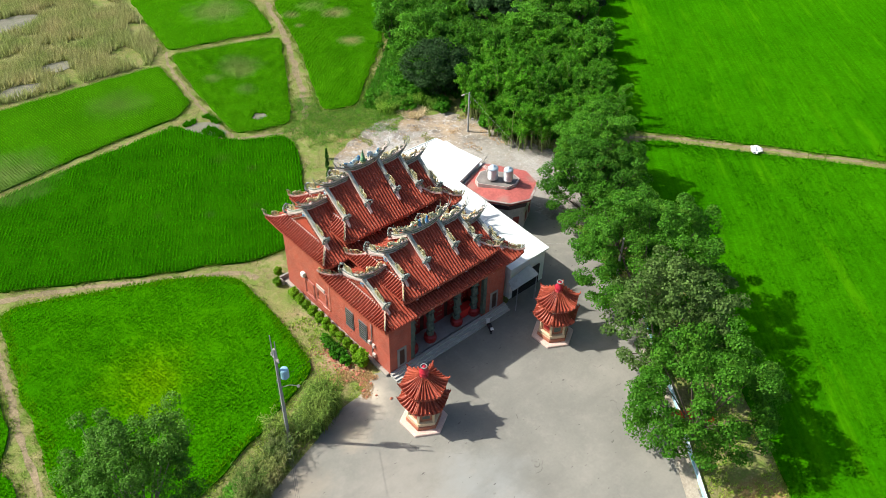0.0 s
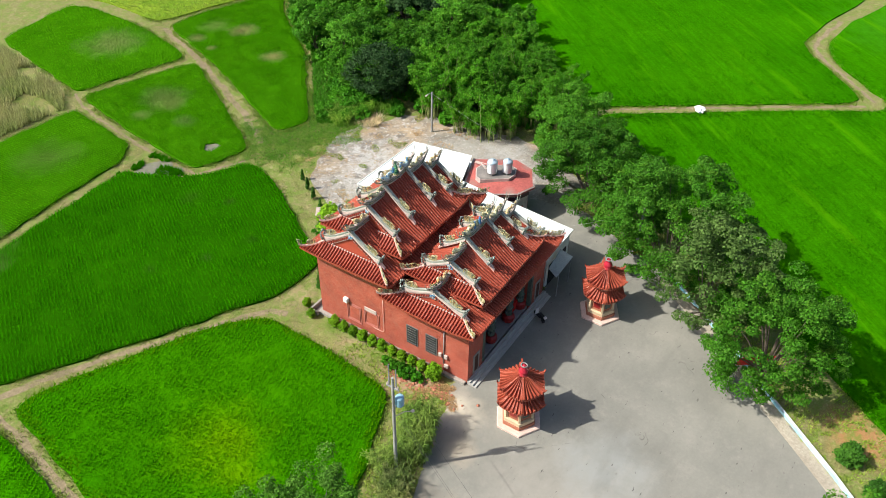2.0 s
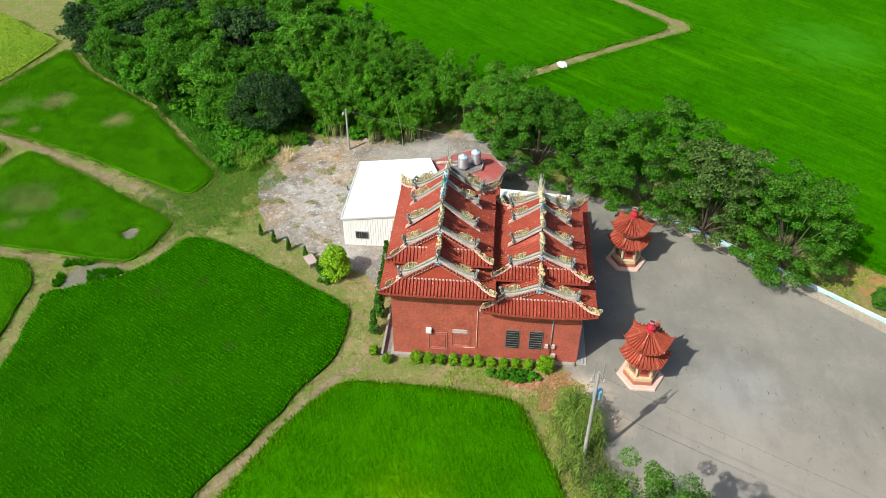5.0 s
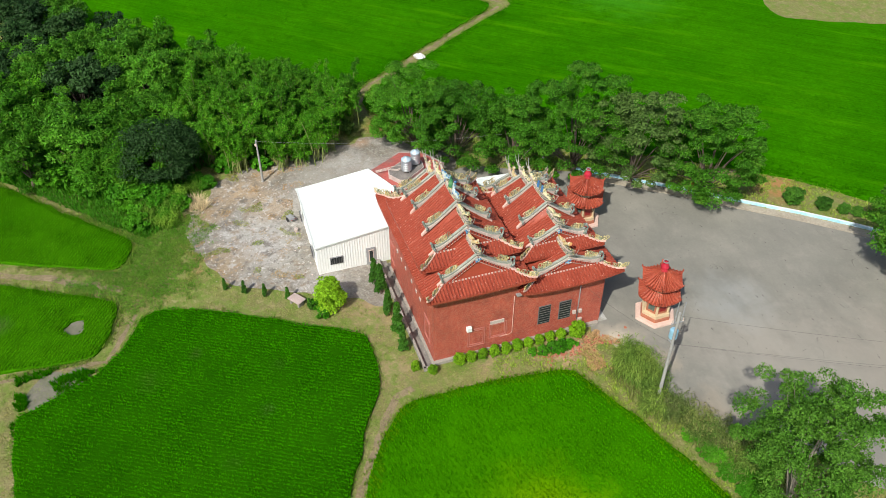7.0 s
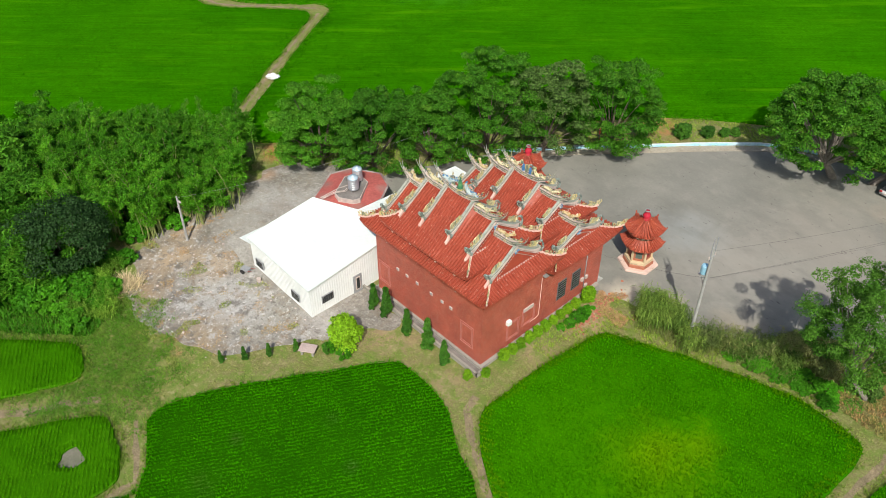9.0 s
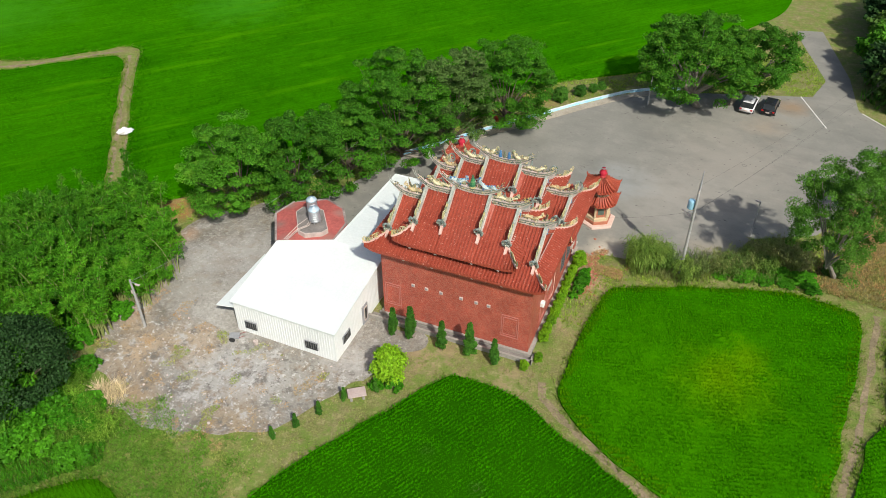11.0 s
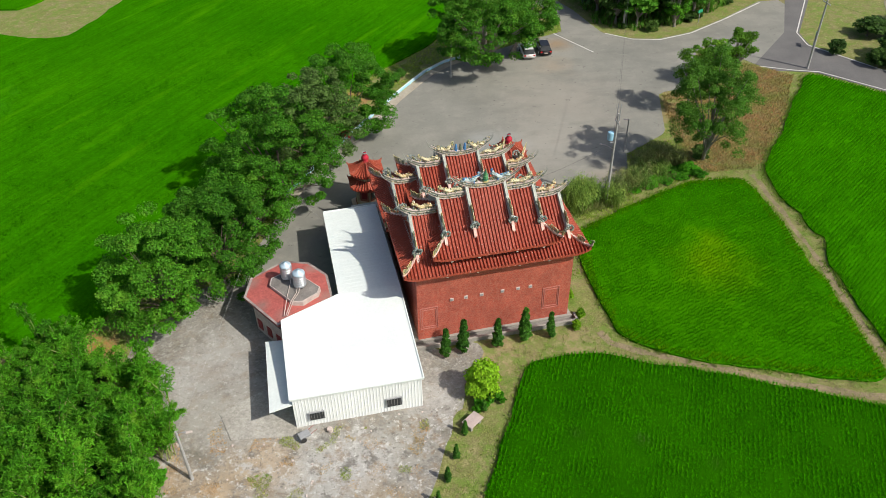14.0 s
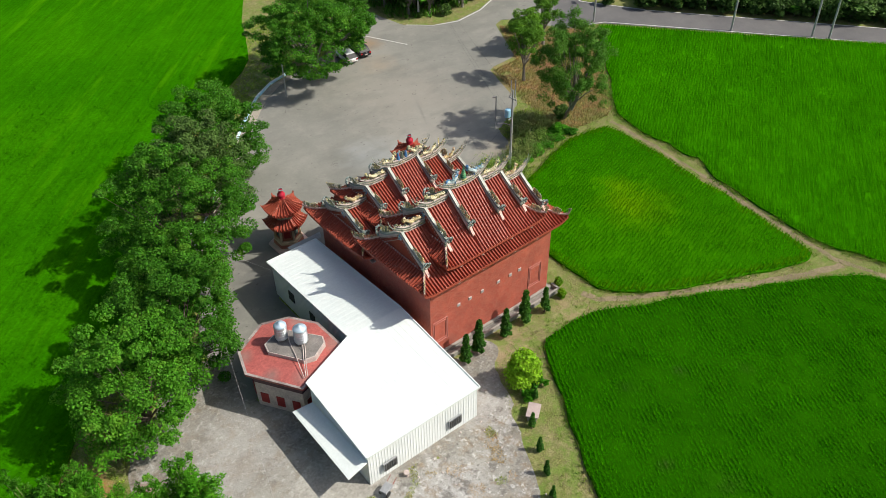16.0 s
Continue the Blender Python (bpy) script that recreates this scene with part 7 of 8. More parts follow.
# ---------- plants ----------
def leaf_cloud(name, centres, radii, per, size, material, parent, g, flat=0.8, droop=0.25, slim=0.36, corners=4):
    """Leaves on the outer parts of many clumps: bent four-cornered leaves, one mesh."""
    n = len(centres) * per
    c = np.repeat(np.array(centres), per, 0)
    r = np.repeat(np.array(radii), per)
    d = g.normal(size=(n, 3))
    d[:, 2] = np.abs(d[:, 2]) * 0.9 + d[:, 2] * 0.1
    d /= np.linalg.norm(d, axis=1)[:, None]
    p = c + d * (r * g.uniform(0.55, 1.05, n))[:, None] * np.array([1, 1, flat])
    nrm = d + g.normal(size=(n, 3)) * 0.55
    nrm[:, 2] += 0.35
    nrm /= np.linalg.norm(nrm, axis=1)[:, None]
    t = np.cross(nrm, g.normal(size=(n, 3)))
    t /= np.linalg.norm(t, axis=1)[:, None] + 1e-9
    s = np.cross(nrm, t)
    ln = size * g.uniform(0.7, 1.3, n)[:, None]
    w = ln * slim
    v = np.empty((n, 4, 3))
    v[:, 0] = p - t * ln * 0.5
    v[:, 1] = p + s * w + nrm * ln * 0.06
    v[:, 2] = p + t * ln * 0.5 - nrm * ln * droop
    v[:, 3] = p - s * w + nrm * ln * 0.06
    if corners == 3:
        v = np.stack([p - t * ln * 0.5 + s * w, p - t * ln * 0.5 - s * w, p + t * ln * 0.6 - nrm * ln * droop], 1)
    me = bpy.data.meshes.new(name)
    me.vertices.add(n * corners)
    me.vertices.foreach_set("co", v.ravel())
    me.loops.add(n * corners)
    me.loops.foreach_set("vertex_index", np.arange(n * corners, dtype=np.int32))
    me.polygons.add(n)
    me.polygons.foreach_set("loop_start", np.arange(0, n * corners, corners, dtype=np.int32))
    me.update(calc_edges=True)
    return mesh_part(name, me, material, parent)


def tree(name, label, height, radius, trunk_h, seed, leaf, bark=M_BARK, clumps=70, per=110, size=0.34, clump_r=0.95, flat=0.75, tr=0.2, open_=0.25, group="", slim=0.36, droop=0.25, corners=4, foot=(0.0, 0.0), full=0.0):
    """A tree at the origin: tapered trunk, limbs that reach the clumps, and a crown of leaves with gaps."""
    g = np.random.default_rng(seed)
    t = thing(name, label, "tree", group=group)
    cz = trunk_h + (height - trunk_h) * 0.45
    hz = (height - trunk_h) * 0.55
    cs, rs = [], []
    for k in range(clumps):
        d = g.normal(size=3)
        d /= np.linalg.norm(d)
        if d[2] < -0.82:
            d[2] *= -0.5
        f = g.uniform(0.55, 1.0) ** 0.6
        bulge = 1 + open_ * noise.noise((d[0] * 1.7, d[1] * 1.7, d[2] * 1.7 + seed))
        # a full crown keeps its width towards the ground
        bulge_xy = bulge * max(math.hypot(d[0], d[1]), 0.3) ** (-full if d[2] < 0.2 else 0.0)
        p = np.array([d[0] * (radius - clump_r * 0.6) * f * bulge_xy, d[1] * (radius - clump_r * 0.6) * f * bulge_xy, cz + d[2] * (hz - clump_r * 0.4) * f * bulge])
        cs.append(p)
        rs.append(clump_r * g.uniform(0.6, 1.15))
    b_ = bmesh.new()
    lean = g.uniform(-0.3, 0.3, 2)
    tube(b_, [(foot[0], foot[1], -0.1), (lean[0] * 0.3 + 0.5 * foot[0], lean[1] * 0.3 + 0.5 * foot[1], trunk_h * 0.5), (lean[0], lean[1], trunk_h), (lean[0] * 1.2, lean[1] * 1.2, cz)], [tr * 1.25, tr, tr * 0.85, tr * 0.5], 8)
    for k in range(0, clumps, max(1, clumps // 14)):
        p = cs[k]
        a = Vector((lean[0], lean[1], trunk_h * g.uniform(0.75, 1.05)))
        mid = a.lerp(Vector(p), 0.5) + Vector((0, 0, g.uniform(0.1, 0.5)))
        tube(b_, [a, mid, Vector(p)], [tr * 0.5, tr * 0.3, tr * 0.08], 5)
    part("trunk", b_, bark, t, "branching trunk")
    leaf_cloud("crown", cs, rs, per, size, leaf, t, g, flat, droop, slim, corners)
    return t


def plant_at(proto, x, y, rz=0.0, s=1.0, z=0.0, stretch=1.0):
    t = copy_thing(proto, pose(x, y, z, 0, 0, rz))
    t.scale = (s, s, s * stretch)
    return t


# trees along the kerb
def put(t, x, y, rz=0.0):
    t.matrix_world = pose(x, y, 0, 0, 0, rz)
    return t


TREE_AT, TREE_H = (-29.6, -10.4), 14.8
KT = "broad dense dark green tree overhanging the forecourt"
put(tree("kerb_tree", KT, 10.8, 5.6, 0.8, 101, M_LEAF_ROW, clumps=170, per=250, size=0.195, group="kerb trees", full=0.6), 28.2, -0.9)
put(tree("kerb_tree", KT, 10.8, 5.6, 0.8, 111, M_LEAF_ROW, clumps=150, per=243, size=0.195, group="kerb trees", full=0.6), 23.2, -4.9)
put(tree("kerb_tree", "smaller dense green tree beside the forecourt", 9.2, 5.0, 0.8, 102, M_LEAF_ROW, clumps=115, per=236, size=0.195, group="kerb trees", full=0.6), 20.0, -10.8)
put(tree("kerb_tree", KT, 12.9, 7.0, 0.8, 103, M_LEAF_ROW, clumps=190, per=250, size=0.195, group="kerb trees", full=0.6), 16.6, -16.9)
put(tree("kerb_tree", "greyish green tree with bare twigs beside the forecourt", 11.9, 6.2, 0.9, 104, M_LEAF_GREY, M_BARK, clumps=150, per=150, size=0.23, open_=0.4, group="kerb trees", full=0.6), 12.5, -22.1)
put(tree("kerb_tree", "dense green tree at the end of the row", 11.2, 6.2, 0.8, 105, M_LEAF_ROW, clumps=165, per=243, size=0.195, group="kerb trees", full=0.6), 7.9, -28.8)
put(tree("banyan_tree", "large spreading green tree shading the parked cars", 12.4, 7.9, 2.0, 106, M_LEAF_BANYAN, M_BARKPALE, clumps=300, per=180, tr=0.42, size=0.23, foot=(-1.2, -0.9)), -12.6, -41.4)
put(tree("banyan_tree", "green spreading tree shading the parked cars", 10.6, 6.0, 2.2, 107, M_LEAF_BANYAN, M_BARKPALE, clumps=160, per=180, tr=0.34, size=0.23, foot=(1.8, 1.4)), -19.2, -45.6)
put(tree("small_tree", "open-crowned green tree on the corner plot", TREE_H, 4.6, 3.4, 108, M_LEAF_SMALL, M_BARKPALE, clumps=200, per=230, size=0.15, clump_r=0.75, flat=1.15, open_=0.6, foot=(-1.6, -2.6)), *TREE_AT)
put(tree("small_tree", "slender light green tree leaning over the forecourt", 9.4, 2.6, 2.6, 109, M_LEAF_FRESH, M_BARKPALE, clumps=66, per=140, size=0.18, clump_r=0.7, open_=0.4), -34.4, -23.4)
put(tree("small_tree", "slender light green tree with a bare trunk on the corner plot", 7.4, 2.3, 2.8, 113, M_LEAF_FRESH, M_BARKPALE, clumps=56, per=130, size=0.2, clump_r=0.7, open_=0.5), -44.3, -29.6)
put(tree("small_tree", "yellow-green round tree on the corner plot", 6.6, 2.4, 2.0, 110, M_LEAF_FRESH, M_BARK, clumps=50, per=120, size=0.2, clump_r=0.75, open_=0.4), -40.6, -29.4)

# woods
WOOD = [(31.0, 12.0), (33.5, 7.8), (37.6, 4.0), (46.0, 12.6), (66.5, 31.0), (80.0, 44.0), (60.0, 62.0), (48.0, 60.5), (33.5, 43.5), (28.5, 35.0), (31.4, 23.0)]
wood_protos = [tree("wood_tree", "light green crowded woodland tree", h, r, th, 120 + k, m, clumps=c, per=78, size=0.43, clump_r=0.85, open_=0.6, flat=1.0, slim=0.19, droop=0.4, corners=3, group="woods beside the yard")
               for k, (h, r, th, m, c) in enumerate(((6.8, 2.9, 1.0, M_LEAF_LIGHT, 58), (5.9, 2.5, 0.8, M_LEAF_LIGHT, 50), (7.4, 3.3, 1.2, M_LEAF_ROW, 66), (6.6, 3.2, 0.9, M_LEAF_BAMBOO, 60)))]
wg = random.Random(8)


def bamboo(seed, height, culms):
    """A clump of bamboo at the origin: culms that lean out and arch over, with narrow leaves in plumes along their upper parts."""
    g = np.random.default_rng(seed)
    t = thing("bamboo_clump", "feathery light green bamboo clump crowding the yard's edge", "bamboo", group="bamboo grove")
    cs, rs = [], []
    for k in range(culms):
        b_ = bmesh.new()
        a, h, out = g.uniform(0, 6.283), height * g.uniform(0.6, 1.08), g.uniform(0.5, 2.1)
        x0, y0 = 0.5 * g.normal(), 0.5 * g.normal()
        pts = [Vector((x0 + math.cos(a) * out * q ** 1.8, y0 + math.sin(a) * out * q ** 1.8, h * (q - 0.16 * q ** 5) - 0.05)) for q in (0.0, 0.3, 0.55, 0.75, 0.9, 1.0)]
        tube(b_, pts, [0.05, 0.048, 0.042, 0.034, 0.022, 0.01], 5)
        part("culm", b_, M_CULM, t, "slender yellow-green culm")
        for q in np.linspace(0.28, 1.0, 9):
            i = min(int(q * 5), 4)
            p = pts[i].lerp(pts[i + 1], q * 5 - i)
            cs.append((p.x + 0.22 * g.normal(), p.y + 0.22 * g.normal(), p.z))
            rs.append(0.62 - 0.34 * q)
    leaf_cloud("foliage", cs, rs, 27, 0.31, M_LEAF_BAMBOO, t, g, 1.25, 0.45, 0.15, 3)
    return t


bamboo_protos = [bamboo(170 + k, h, c) for k, (h, c) in enumerate(((6.9, 20), (5.9, 18), (7.5, 22)))]
dark_proto = put(tree("wood_tree", "dark green crowded woodland tree", 7.6, 3.3, 1.2, 126, M_LEAF_DARK, clumps=60, per=80, size=0.34, corners=3, clump_r=1.0, open_=0.5, group="woods beside the yard"), 58.0, 42.0)
spots_w = []
tries = 0
while len(spots_w) < 95 and tries < 9000:
    tries += 1
    x, y = wg.uniform(27, 80), wg.uniform(3, 62)
    if not inside(np.array([x]), np.array([y]), WOOD)[0]:
        continue
    gap = 3.1 if x < 55 else 4.2
    if all((x - a) ** 2 + (y - b_) ** 2 > gap * gap for a, b_ in spots_w):
        spots_w.append((x, y))
GROVE = [(30.6, 12.0), (33.0, 7.2), (37.6, 3.6), (47.0, 12.2), (52.0, 18.5), (45.0, 27.0), (38.5, 26.5), (33.0, 25.4), (30.2, 22.4), (29.8, 17.0)]
grove, tries = [], 0
while len(grove) < 62 and tries < 9000:
    tries += 1
    x, y = wg.uniform(29, 53), wg.uniform(3, 28)
    if inside(np.array([x]), np.array([y]), GROVE)[0] and all((x - a) ** 2 + (y - b_) ** 2 > 2.05 * 2.05 for a, b_ in grove):
        grove.append((x, y))
# the clumps that lean over the yard
grove += [(30.6, 8.8), (28.8, 10.6), (28.3, 12.9), (28.2, 15.0), (30.2, 12.6), (29.8, 15.4), (28.9, 20.0)]
for k, (x, y) in enumerate(grove):
    if k < 3:
        put(bamboo_protos[k], x, y)
    else:
        plant_at(bamboo_protos[k % 3], x, y, wg.uniform(0, 360), wg.uniform(0.75, 1.12), 0.0, wg.uniform(0.8, 1.08))
spots_w = [(x, y) for x, y in spots_w if not inside(np.array([x]), np.array([y]), GROVE)[0]]
for k, (x, y) in enumerate(spots_w):
    p = wood_protos[k % 4]
    if k < 4:
        put(p, x, y, wg.uniform(0, 360))
    else:
        size_w = wg.uniform(0.85, 1.15) * (0.84 if y < 17 else 1.0)
        plant_at((dark_proto if k % 2 else wood_protos[2]) if x > 45 and y > 28 else p, x, y, wg.uniform(0, 360), size_w, 0.0, wg.uniform(0.85, 1.05))
put(tree("dark_tree", "rounded dark green tree at the edge of the woods", 7.2, 5.2, 1.0, 131, M_LEAF_DARK, clumps=210, per=170, size=0.21, clump_r=1.15, open_=0.12), 30.2, 28.4)

# woods south of the road
SOUTH2 = [(-33.4, -52.0), (-38.0, -48.0), (-46.0, -48.6), (-56.0, -53.0), (-68.0, -59.0), (-70.0, -85.0), (-36.0, -85.0)]
BEYOND = [(-72.0, -40.0), (-66.5, -33.5), (-70.0, -24.0), (-91.0, 2.0), (-120.0, 38.0), (-135.0, 30.0), (-90.0, -40.0)]
sp_proto = [tree("wood_tree", "dark green roadside woodland tree", h, r, th, 140 + k, m, M_BARKPALE, clumps=c, per=46, size=0.56, corners=3, clump_r=1.05, open_=0.4, group="woods across the road")
            for k, (h, r, th, m, c) in enumerate(((8.5, 3.2, 1.8, M_LEAF_BANYAN, 62), (7.4, 3.0, 1.2, M_LEAF_DARK, 58), (7.8, 2.9, 1.4, M_LEAF_THICKET, 56)))]
k = 0
for polyg, lim, gap in ((SOUTH2, 80, 2.9), (BEYOND, 40, 4.6)):
    xs_, ys_ = zip(*polyg)
    got, tries = [], 0
    while len(got) < lim and tries < 6000:
        tries += 1
        x, y = wg.uniform(min(xs_), max(xs_)), wg.uniform(min(ys_), max(ys_))
        if inside(np.array([x]), np.array([y]), polyg)[0] and all((x - a) ** 2 + (y - b_) ** 2 > gap * gap for a, b_ in got):
            got.append((x, y))
            if k < 3:
                put(sp_proto[k], x, y)
            else:
                plant_at(sp_proto[k % 3], x, y, wg.uniform(0, 360), wg.uniform(0.8, 1.15), 0.0, wg.uniform(0.8, 1.0) * (0.55 if polyg is BEYOND else 1.0))
            k += 1


# palm at the bend of the road
palm = thing("palm_tree", "low palm with long arching green fronds at the road bend", "palm", (-52.0, -51.6, 0))
b = bmesh.new()
tube(b, [(0, 0, -0.1), (0.05, 0, 1.2), (0.0, 0.05, 2.6)], [0.3, 0.26, 0.22], 10)
part("trunk", b, M_BARK, palm, "short rough palm trunk")
pg = random.Random(61)
for k in range(22):
    ang, rise, reach = 2.399 * k, pg.uniform(0.3, 1.5), pg.uniform(2.6, 3.6)
    d = Vector((math.cos(ang), math.sin(ang), 0))
    sd = Vector((-d.y, d.x, 0))
    rib = [Vector((0, 0, 2.5)) + d * (reach * q / 10) + Vector((0, 0, rise * 1.9 * (q / 10) - 2.2 * (q / 10) ** 2.2)) for q in range(11)]
    verts, faces = [], []
    for q in range(1, 10):
        for sg in (-1, 1):
            for o in (0.0, 0.5):
                p = rib[q].lerp(rib[q + 1], o)
                ln = 0.75 * math.sin(0.5 + 2.4 * q / 10)
                tip = p + sd * sg * ln + d * ln * 0.5 - Vector((0, 0, 0.22 * ln))
                i0 = len(verts)
                verts += [tuple(p - d * 0.05), tuple(p + d * 0.05), tuple(tip)]
                faces.append((i0, i0 + 1, i0 + 2))
    fr = mesh_part("frond", raw("frond", verts, faces), M_LEAF_SMALL, palm, "feathered palm frond")
    b = bmesh.new()
    tube(b, rib, [0.04 - 0.003 * q for q in range(11)], 4)
    part("rib", b, M_LEAF_VINE, fr)

# shrubs
def shrub(name, label, r, h, seed, leaf, clumps=14, per=70, size=0.16, category="shrub", group="", shape="round"):
    g = np.random.default_rng(seed)
    t = thing(name, label, category, group=group)
    cs, rs = [], []
    for k in range(clumps):
        a, z = g.uniform(0, 2 * np.pi), g.uniform(0.12, 0.95)
        if shape == "cone":
            rr = r * (1 - z) * g.uniform(0.4, 0.85)
        else:
            rr = r * math.sqrt(max(0.05, 1 - (2 * z - 1) ** 2)) * g.uniform(0.3, 0.8)
        cs.append((rr * math.cos(a), rr * math.sin(a), z * h))
        rs.append(min(r, h / 2) * (0.42 if shape == "round" else 0.20 + 0.28 * (1 - z)))
    b_ = bmesh.new()
    tube(b_, [(0, 0, -0.05), (0, 0, h * 0.5)], [0.05 + 0.02 * r, 0.03], 6)
    part("stem", b_, M_BARK, t, "short woody stem")
    leaf_cloud("foliage", cs, rs, per, size * 1.15, leaf, t, g, 0.95, corners=3)
    return t


hedge = shrub("hedge_bush", "clipped round green bush along the temple wall", 0.54, 1.2, 201, M_LEAF_HEDGE, 40, 90, 0.10, group="hedge bushes")
hy = [(-7.65, 5.9 - 1.08 * k) for k in range(10)]
put(hedge, *hy[0])
for i, (x, y) in enumerate(hy[1:]):
    plant_at(hedge, x, y, 40 * i, wg.uniform(0.82, 0.94))
for i, (x, y, s) in enumerate(((-7.95, 8.45, 0.8), (-7.05, 9.75, 0.8))):
    plant_at(hedge, x, y, 70 * i, s)
low = shrub("low_shrub", "loose leafy light green shrub below the hedge", 0.8, 0.8, 202, M_LEAF_VINE, 16, 70, 0.2, group="low shrubs")
put(low, -8.75, -2.4)
for i, (x, y, s) in enumerate(((-8.8, -1.5, 0.9), (-8.75, -3.3, 1.0), (-8.9, -4.2, 0.9), (-8.6, -0.6, 0.7), (-9.2, -2.9, 0.7))):
    plant_at(low, x, y, 65 * i, s)
plant_at(hedge, -7.9, -5.3, 20, 1.4)
cyp = shrub("cypress", "dark green pointed cypress shrub behind the temple", 0.56, 3.4, 203, M_LEAF_CYPRESS, 70, 62, 0.18, group="cypress shrubs", shape="cone")
put(cyp, 4.9, 10.2)
for i, (x, y, s) in enumerate(((3.3, 10.0, 1.15), (0.3, 10.1, 1.0), (-2.2, 9.9, 1.15), (-4.5, 10.1, 0.9))):
    plant_at(cyp, x, y, 50 * i, s)
for i, (x, y, s) in enumerate(((5.4, 18.6, 0.55), (6.6, 20.6, 0.55), (7.7, 22.4, 0.55), (8.8, 24.1, 0.5), (3.4, 16.9, 0.5))):
    plant_at(cyp, x, y, 60 * i, s, 0.0, 0.9)
put(shrub("lime_bush", "bright yellow-green leafy bush at the yard's corner", 1.5, 3.2, 204, M_LEAF_LIME, 60, 110, 0.2), 3.0, 15.0)
plant_at(low, 2.2, 15.9, 10, 1.2)
plant_at(low, 3.6, 16.4, 50, 1.0)
lbush = shrub("roadside_shrub", "clipped oval dark green shrub behind the kerb wall", 1.3, 1.7, 205, M_LEAF_CYPRESS, 60, 110, 0.15, group="roadside shrubs")
put(lbush, 3.0, -37.1)
for i, (x, y, s) in enumerate(((0.96, -39.5, 0.78), (-0.3, -41.1, 0.6), (-1.2, -42.1, 0.58))):
    plant_at(lbush, x, y, 80 * i, s)
put(tree("vine_tree", "bright green creeper-covered tree in the woods", 8.4, 5.0, 1.2, 132, M_LEAF_BAMBOO, clumps=140, per=120, size=0.28, open_=0.3), 46.0, 45.4)
put(tree("vine_tree", "smaller bright green creeper-covered tree at the wood's edge", 6.4, 3.8, 0.8, 133, M_LEAF_VINE, clumps=90, per=110, size=0.28, open_=0.3), 37.4, 46.4)
put(tree("vine_tree", "tall narrow creeper-covered tree at the roadside", 9.4, 2.3, 1.0, 134, M_LEAF_ROW, M_BARKPALE, clumps=70, per=130, size=0.22, clump_r=0.7, open_=0.3), -44.6, -47.9)
cg = np.random.default_rng(91)


def arching(name, x, y, height, width, spread, material, seed, leaves=5):
    """Tall canes that bend over at the top, each with a few hanging leaves, one mesh."""
    g = np.random.default_rng(seed)
    n = len(x)
    a, h = g.uniform(0, 2 * np.pi, n), height * g.uniform(0.55, 1.1, n)
    d = np.stack([np.cos(a), np.sin(a), np.zeros(n)], 1)
    side = np.stack([-np.sin(a), np.cos(a), np.zeros(n)], 1)
    out = spread * g.uniform(0.2, 1.0, n)

    def at(t):
        return np.stack([x, y, np.zeros(n)], 1) + d * (out * t ** 2.2)[:, None] + np.array([0, 0, 1.0]) * (h * (t - 0.22 * t ** 4))[:, None]

    quads = []
    for t0, t1 in ((0.0, 0.4), (0.4, 0.75), (0.75, 1.0)):
        w0, w1 = side * width * (1 - 0.6 * t0) / 2, side * width * (1 - 0.8 * t1) / 2
        p0, p1 = at(np.full(n, t0)), at(np.full(n, t1))
        quads.append(np.stack([p0 - w0, p0 + w0, p1 + w1, p1 - w1], 1))
    for k in range(leaves):
        t = g.uniform(0.35, 1.0, n)
        p = at(t)
        b_ = g.uniform(0, 2 * np.pi, n)
        o = np.stack([np.cos(b_), np.sin(b_), g.uniform(-0.5, 0.7, n)], 1) * (height * 0.16)
        w = np.stack([-np.sin(b_), np.cos(b_), np.zeros(n)], 1) * width * 0.6
        quads.append(np.stack([p, p + o * 0.45 + w, p + o - np.array([0, 0, 0.08 * height]), p + o * 0.45 - w], 1))
    v = np.concatenate(quads)
    me = raw(name, v.reshape(-1, 3).tolist(), np.arange(len(v) * 4).reshape(-1, 4).tolist())
    return mesh_part(name, me, material)


REED_GREEN, REED_MIXED = "tall feathery yellow-green reed clump beside the utility pole", "tangled olive and straw reed clump at the forecourt edge"
for k, (cx, cy, rad, cnt, hh, mat_, text) in enumerate((
        (-13.4, -7.5, 1.4, 330, 4.3, M_LEAF_REED, REED_GREEN), (-14.6, -8.1, 1.3, 260, 3.8, M_LEAF_REED, REED_GREEN), (-15.9, -8.5, 1.1, 120, 2.8, M_LEAF_REED, REED_GREEN), (-17.6, -7.1, 1.0, 110, 3.0, M_LEAF_REED, REED_GREEN),
        (-18.6, -8.8, 1.2, 130, 2.6, M_LONGGRASS, REED_MIXED), (-20.4, -9.9, 1.4, 150, 2.4, M_LONGGRASS, REED_MIXED), (-22.4, -11.2, 1.4, 150, 2.4, M_LONGGRASS, REED_MIXED), (-24.2, -13.2, 1.3, 150, 2.4, M_LONGGRASS, REED_MIXED), (-26.0, -14.4, 1.3, 150, 2.4, M_LONGGRASS, REED_MIXED), (-27.6, -13.2, 1.4, 150, 2.2, M_LONGGRASS, REED_MIXED), (-24.6, -11.4, 1.3, 140, 2.3, M_LEAF_REED, REED_MIXED), (-21.6, -9.6, 1.2, 140, 2.4, M_LEAF_REED, REED_MIXED))):
    ang, rr = cg.uniform(0, 6.283, cnt), rad * np.sqrt(cg.random(cnt))
    tagged(arching("reed_clump", cx + rr * np.cos(ang), cy + rr * np.sin(ang), hh, 0.05, 0.8, mat_, 92 + k), text, "reed clump", "reed clumps")
